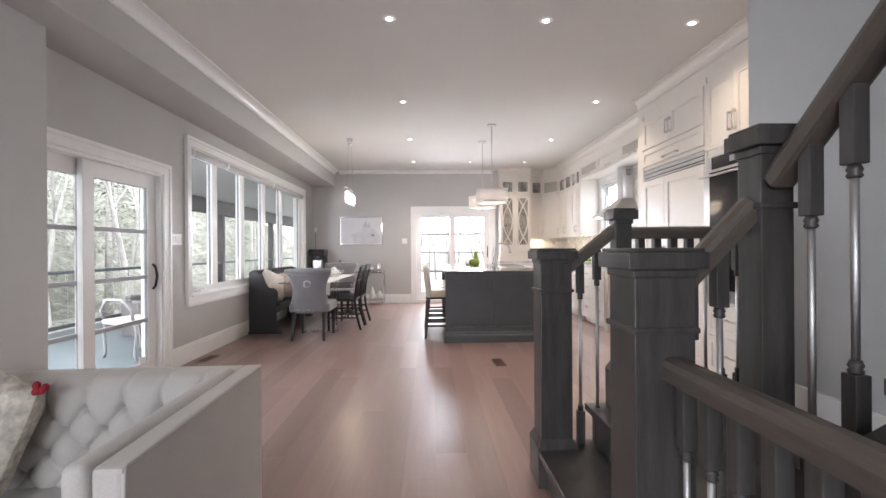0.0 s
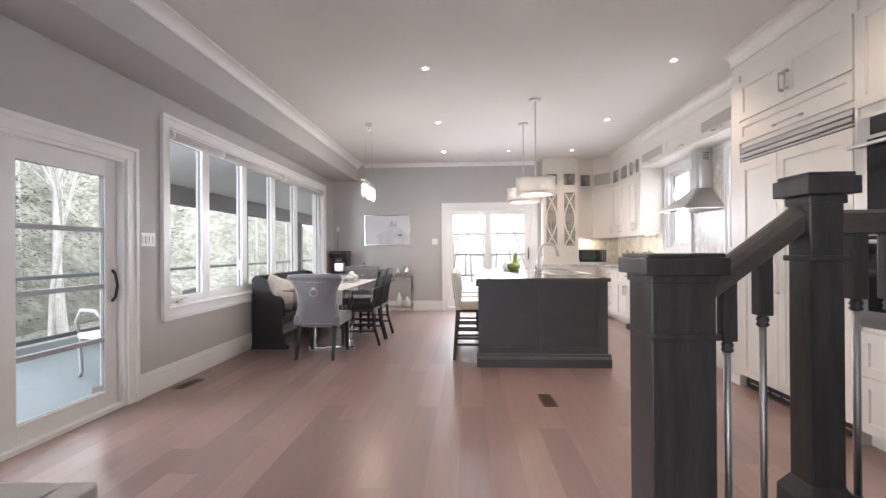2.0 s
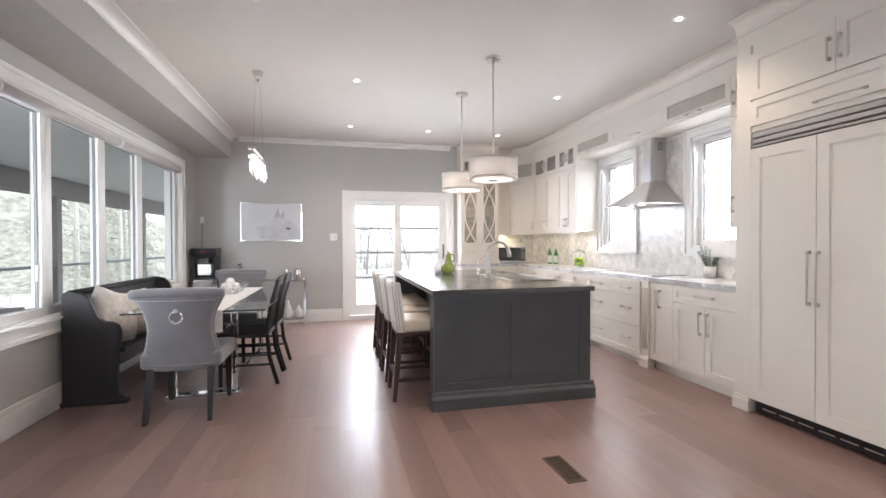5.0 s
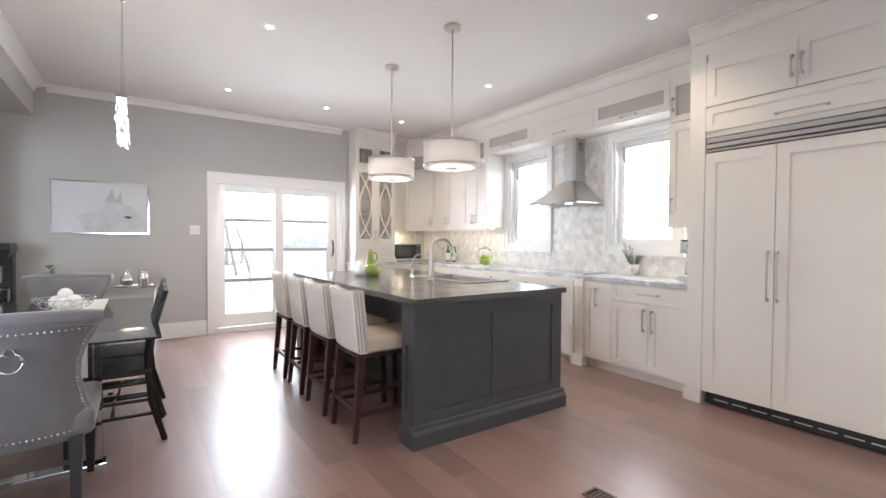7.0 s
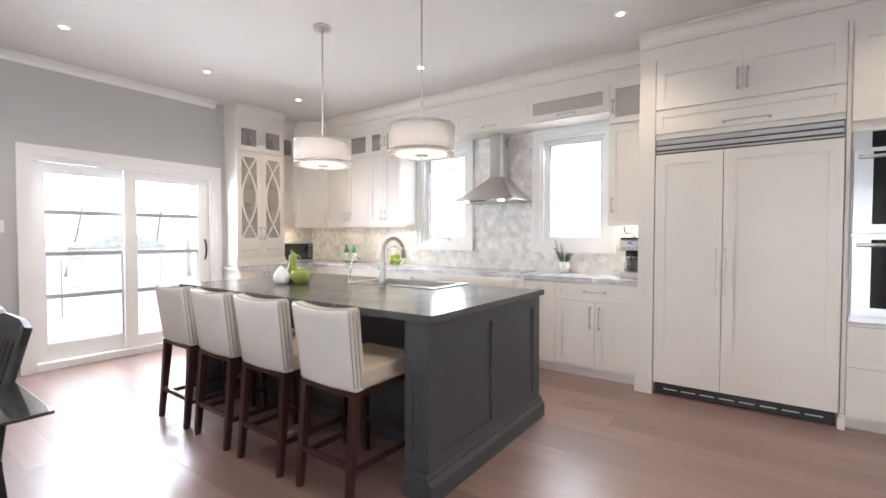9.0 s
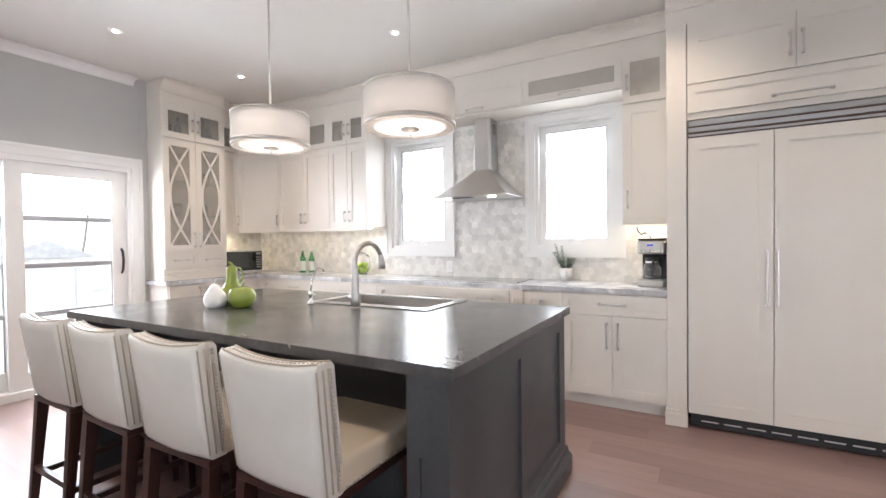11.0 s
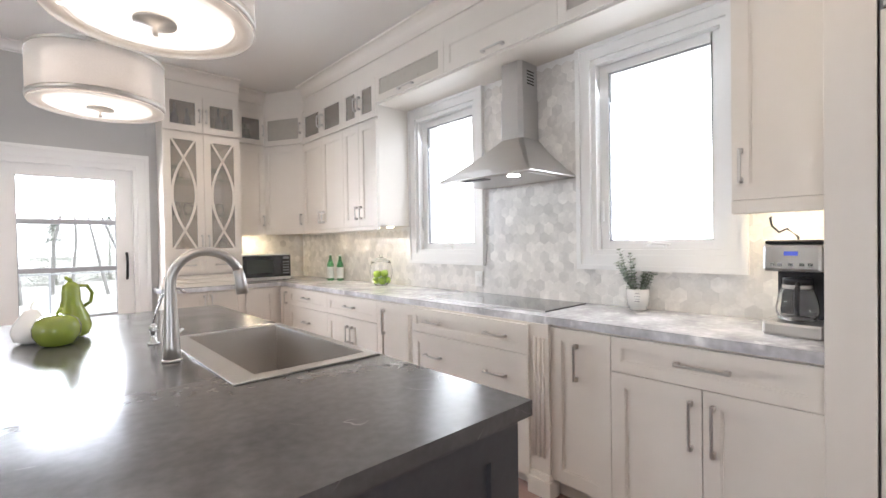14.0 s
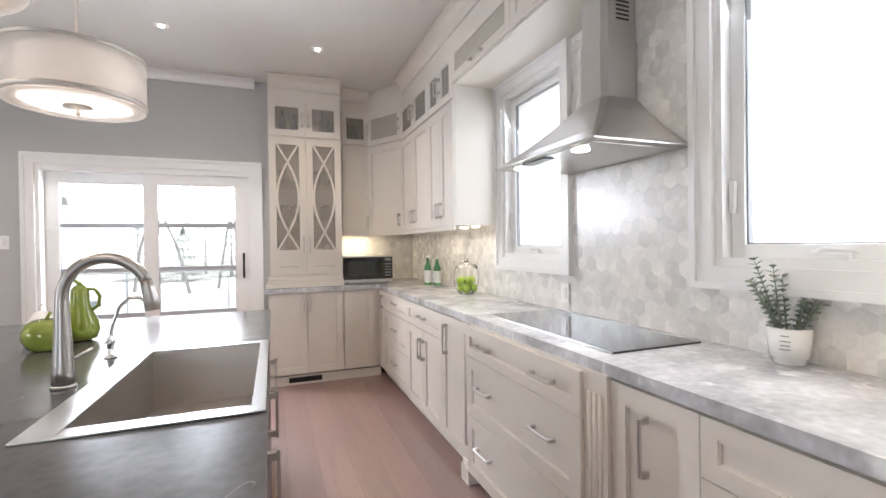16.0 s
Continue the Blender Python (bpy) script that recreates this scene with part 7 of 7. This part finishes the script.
for k, (x, y, h, w) in enumerate([(-9.5, 1.5, 7, 2.2), (-10.5, 4.6, 8, 2.6), (-11, 8.0, 7.5, 2.4), (-10.2, 11.0, 8.5, 2.5), (-12, 14.0, 9, 2.8),
                                  (-13, 6.5, 9, 2.8), (-12.5, 18.5, 9, 2.8), (-9.8, 22, 8, 2.6), (-11.0, -1.2, 8, 2.5), (-8.9, 3.0, 6, 1.9), (-9.0, 6.2, 5.5, 1.9), (-9.2, 9.4, 6, 1.9), (-9.0, 13.2, 6.5, 2.2)]):
    evergreen(x, y, h, w, 20 + k)
for k, (x, y, h, r) in enumerate([(-7.3, 7.2, 4.2, 0.12), (-7.8, 9.7, 4.6, 0.11), (-7.2, 3.6, 3.6, 0.08), (-7.6, 5.2, 3.4, 0.06), (-8.2, 12.6, 4.5, 0.10),
                                  (-1.5, 27, 6, 0.14), (-0.6, 29, 6, 0.12), (0.6, 26, 5.5, 0.12), (2.3, 33, 7, 0.14), (4.2, 30, 6, 0.12), (1.5, 30, 6.5, 0.15), (3.2, 28, 6, 0.12), (5.5, 31, 6.5, 0.14), (0.2, 33, 6.5, 0.13), (7.5, 27, 6, 0.13), (12, 13.5, 5, 0.12), (-4.0, 29, 6, 0.14), (-6.6, 4.4, 3.2, 0.05), (-6.9, 6.2, 3.6, 0.07), (-6.8, 8.4, 3.4, 0.06), (-6.5, 2.4, 3.2, 0.06), (-7.0, 11.0, 3.8, 0.07)]):
    bare_tree(x, y, h, 40 + k, r * (0.55 if y > 20 else 1))
for k, (x, y, h, w) in enumerate([(14, 15, 7, 2.2), (9.2, 27, 8, 2.6), (-6, 38, 3.6, 2.2), (-3.2, 36, 3.2, 2.0), (-0.8, 39, 3.8, 2.2), (1.8, 37, 3.4, 2.1), (4.4, 39, 3.9, 2.3), (-3, 44, 7, 3), (2, 47, 7, 3), (6.5, 45, 8, 3), (-10, 26, 8, 2.6), (-11, 29, 8, 2.6), (-12, 33, 9, 2.8)]):
    evergreen(x, y, h, w, 60 + k)

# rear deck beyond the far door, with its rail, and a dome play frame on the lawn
# bright daylight on the rear deck is put into its pale board colour
structure("rear_deck", boxes((-2.0, 4.2, BACK + 0.22, 14.0, -0.20, -0.04)), material("overexposed_deck_boards", (0.55, 0.54, 0.52), 0.7, vary=0.08, scale=3), "rear deck with boards coloured pale as if sunlit", "deck")
rr = thing("deck_railing", "thin grey metal deck railing", "railing")
part("top_rail", boxes((-2.0, 4.2, 13.9, 13.93, 0.92, 0.94)), BARGREY, rr)
for k in range(5):
    part("post", boxes((-1.9 + 1.5 * k, -1.875 + 1.5 * k, 13.9, 13.925, -0.04, 0.92)), BARGREY, rr)
tr = thing("garden_shed", "low pale garden shed with a pitched roof", "shed", pose(5.6, 25, -0.6))
part("wall", boxes((-1.3, 1.3, -1.0, 1.0, 0, 1.5)), BRICK, tr)
bm = bmesh.new()
prism(bm, [(-1.45, 1.5), (1.45, 1.5), (0, 2.1)], "y", -1.1, 1.1)
part("roof", bm, ROOFING, tr)

# ---- floor planks ----
floor = bpy.data.objects["floor"]
PW = 0.178
plank_meshes = {}


def plank_mesh(length, width):
    key = (round(length, 2), round(width, 3))
    if key not in plank_meshes:
        bm = bmesh.new()
        x, y, c = key[1] / 2, key[0] / 2, 0.0004
        frustum(bm, (-x, x, -y, y), (-x, x, -y, y), -0.0115, -c)
        frustum(bm, (-x, x, -y, y), (-x + c, x - c, -y + c, y - c), -c, 0.0)
        bmesh.ops.remove_doubles(bm, verts=bm.verts, dist=1e-6)
        bmesh.ops.recalc_face_normals(bm, faces=bm.faces)
        me = bpy.data.meshes.new("plank")
        bm.to_mesh(me)
        bm.free()
        me.materials.append(PLANK)
        plank_meshes[key] = me
    return plank_meshes[key]


rng = random.Random(8)
x = LEFT
while x < 2.93:
    y = REAR if x < 0.93 else 1.24
    end = BACK if x < 1.75 else 9.83
    first = rng.uniform(0.5, 2.0)
    while y < end - 0.01:
        L = first if first else rng.choice((1.3, 1.6, 1.9, 2.2, 2.5))
        first = 0
        L = min(round(L, 1), end - y)
        ob = new("plank", plank_mesh(L, PW))
        ob.location = (x + PW / 2, y + L / 2, 0)
        ob.parent = floor
        y += L
    x += PW

# ---- hexagon backsplash: single tiles behind the hood, the rest as sheets ----
R = 0.042
HEX_X, HEX_Z = R * math.sqrt(3), R * 1.5


def hexagon(verts, faces, put):
    b = len(verts)
    for d, r in ((0.0, R - 0.0002), (0.0014, R - 0.0002), (0.0018, R - 0.0009)):
        verts += [put(r * math.cos(math.pi / 3 * k + math.pi / 6), r * math.sin(math.pi / 3 * k + math.pi / 6), d) for k in range(6)]
    faces.append(tuple(b + 12 + k for k in range(6)))
    for o in (0, 6):
        faces += [(b + o + k, b + o + (k + 1) % 6, b + o + 6 + (k + 1) % 6, b + o + 6 + k) for k in range(6)]


def mesh_of(name, verts, faces, mat):
    me = bpy.data.meshes.new(name)
    me.from_pydata(verts, [], faces)
    me.materials.append(mat)
    return me


v, f = [], []
hexagon(v, f, lambda a, c, d: (-d, a, c))
HEX = mesh_of("tile", v, f, TILE)
areas = [(5.36, 6.56, 0.925, 1.17), (7.40, 8.34, 0.925, 1.17), (5.36, 5.70, 1.17, 1.45), (8.30, 10.38, 0.925, 1.45)]
sheet_v, sheet_f = [], []
row, z = 0, 0.925 + R * 0.6
while z < 2.46:
    y = 5.38 + (HEX_X / 2 if row % 2 else 0)
    while y < 10.38:
        if 6.56 < y < 7.40:
            ob = new("tile", HEX)
            ob.location = (RIGHT - 0.001, y, z)
            ob.parent = east
        elif any(a - 0.01 < y < c + 0.01 and b < z < d - 0.01 for a, c, b, d in areas):
            hexagon(sheet_v, sheet_f, lambda a, c, d: (RIGHT - 0.001 - d, y + a, z + c))
        y += HEX_X
    z += HEX_Z
    row += 1
ob = new("tile_sheet", mesh_of("tile_sheet", sheet_v, sheet_f, TILESHEET))
ob.parent = east
tagged(ob, kind="stuff")
sheet_v, sheet_f = [], []
row, z = 0, 0.925 + R * 0.6
while z < 1.44:
    x = 2.52 + (HEX_X / 2 if row % 2 else 0)
    while x < RIGHT - 0.03:
        hexagon(sheet_v, sheet_f, lambda a, c, d: (x + a, NOOK - 0.001 - d, z + c))
        x += HEX_X
    z += HEX_Z
    row += 1
ob = new("tile_sheet", mesh_of("tile_sheet", sheet_v, sheet_f, TILESHEET))
ob.parent = bpy.data.objects["wall_nook"]
tagged(ob, kind="stuff")
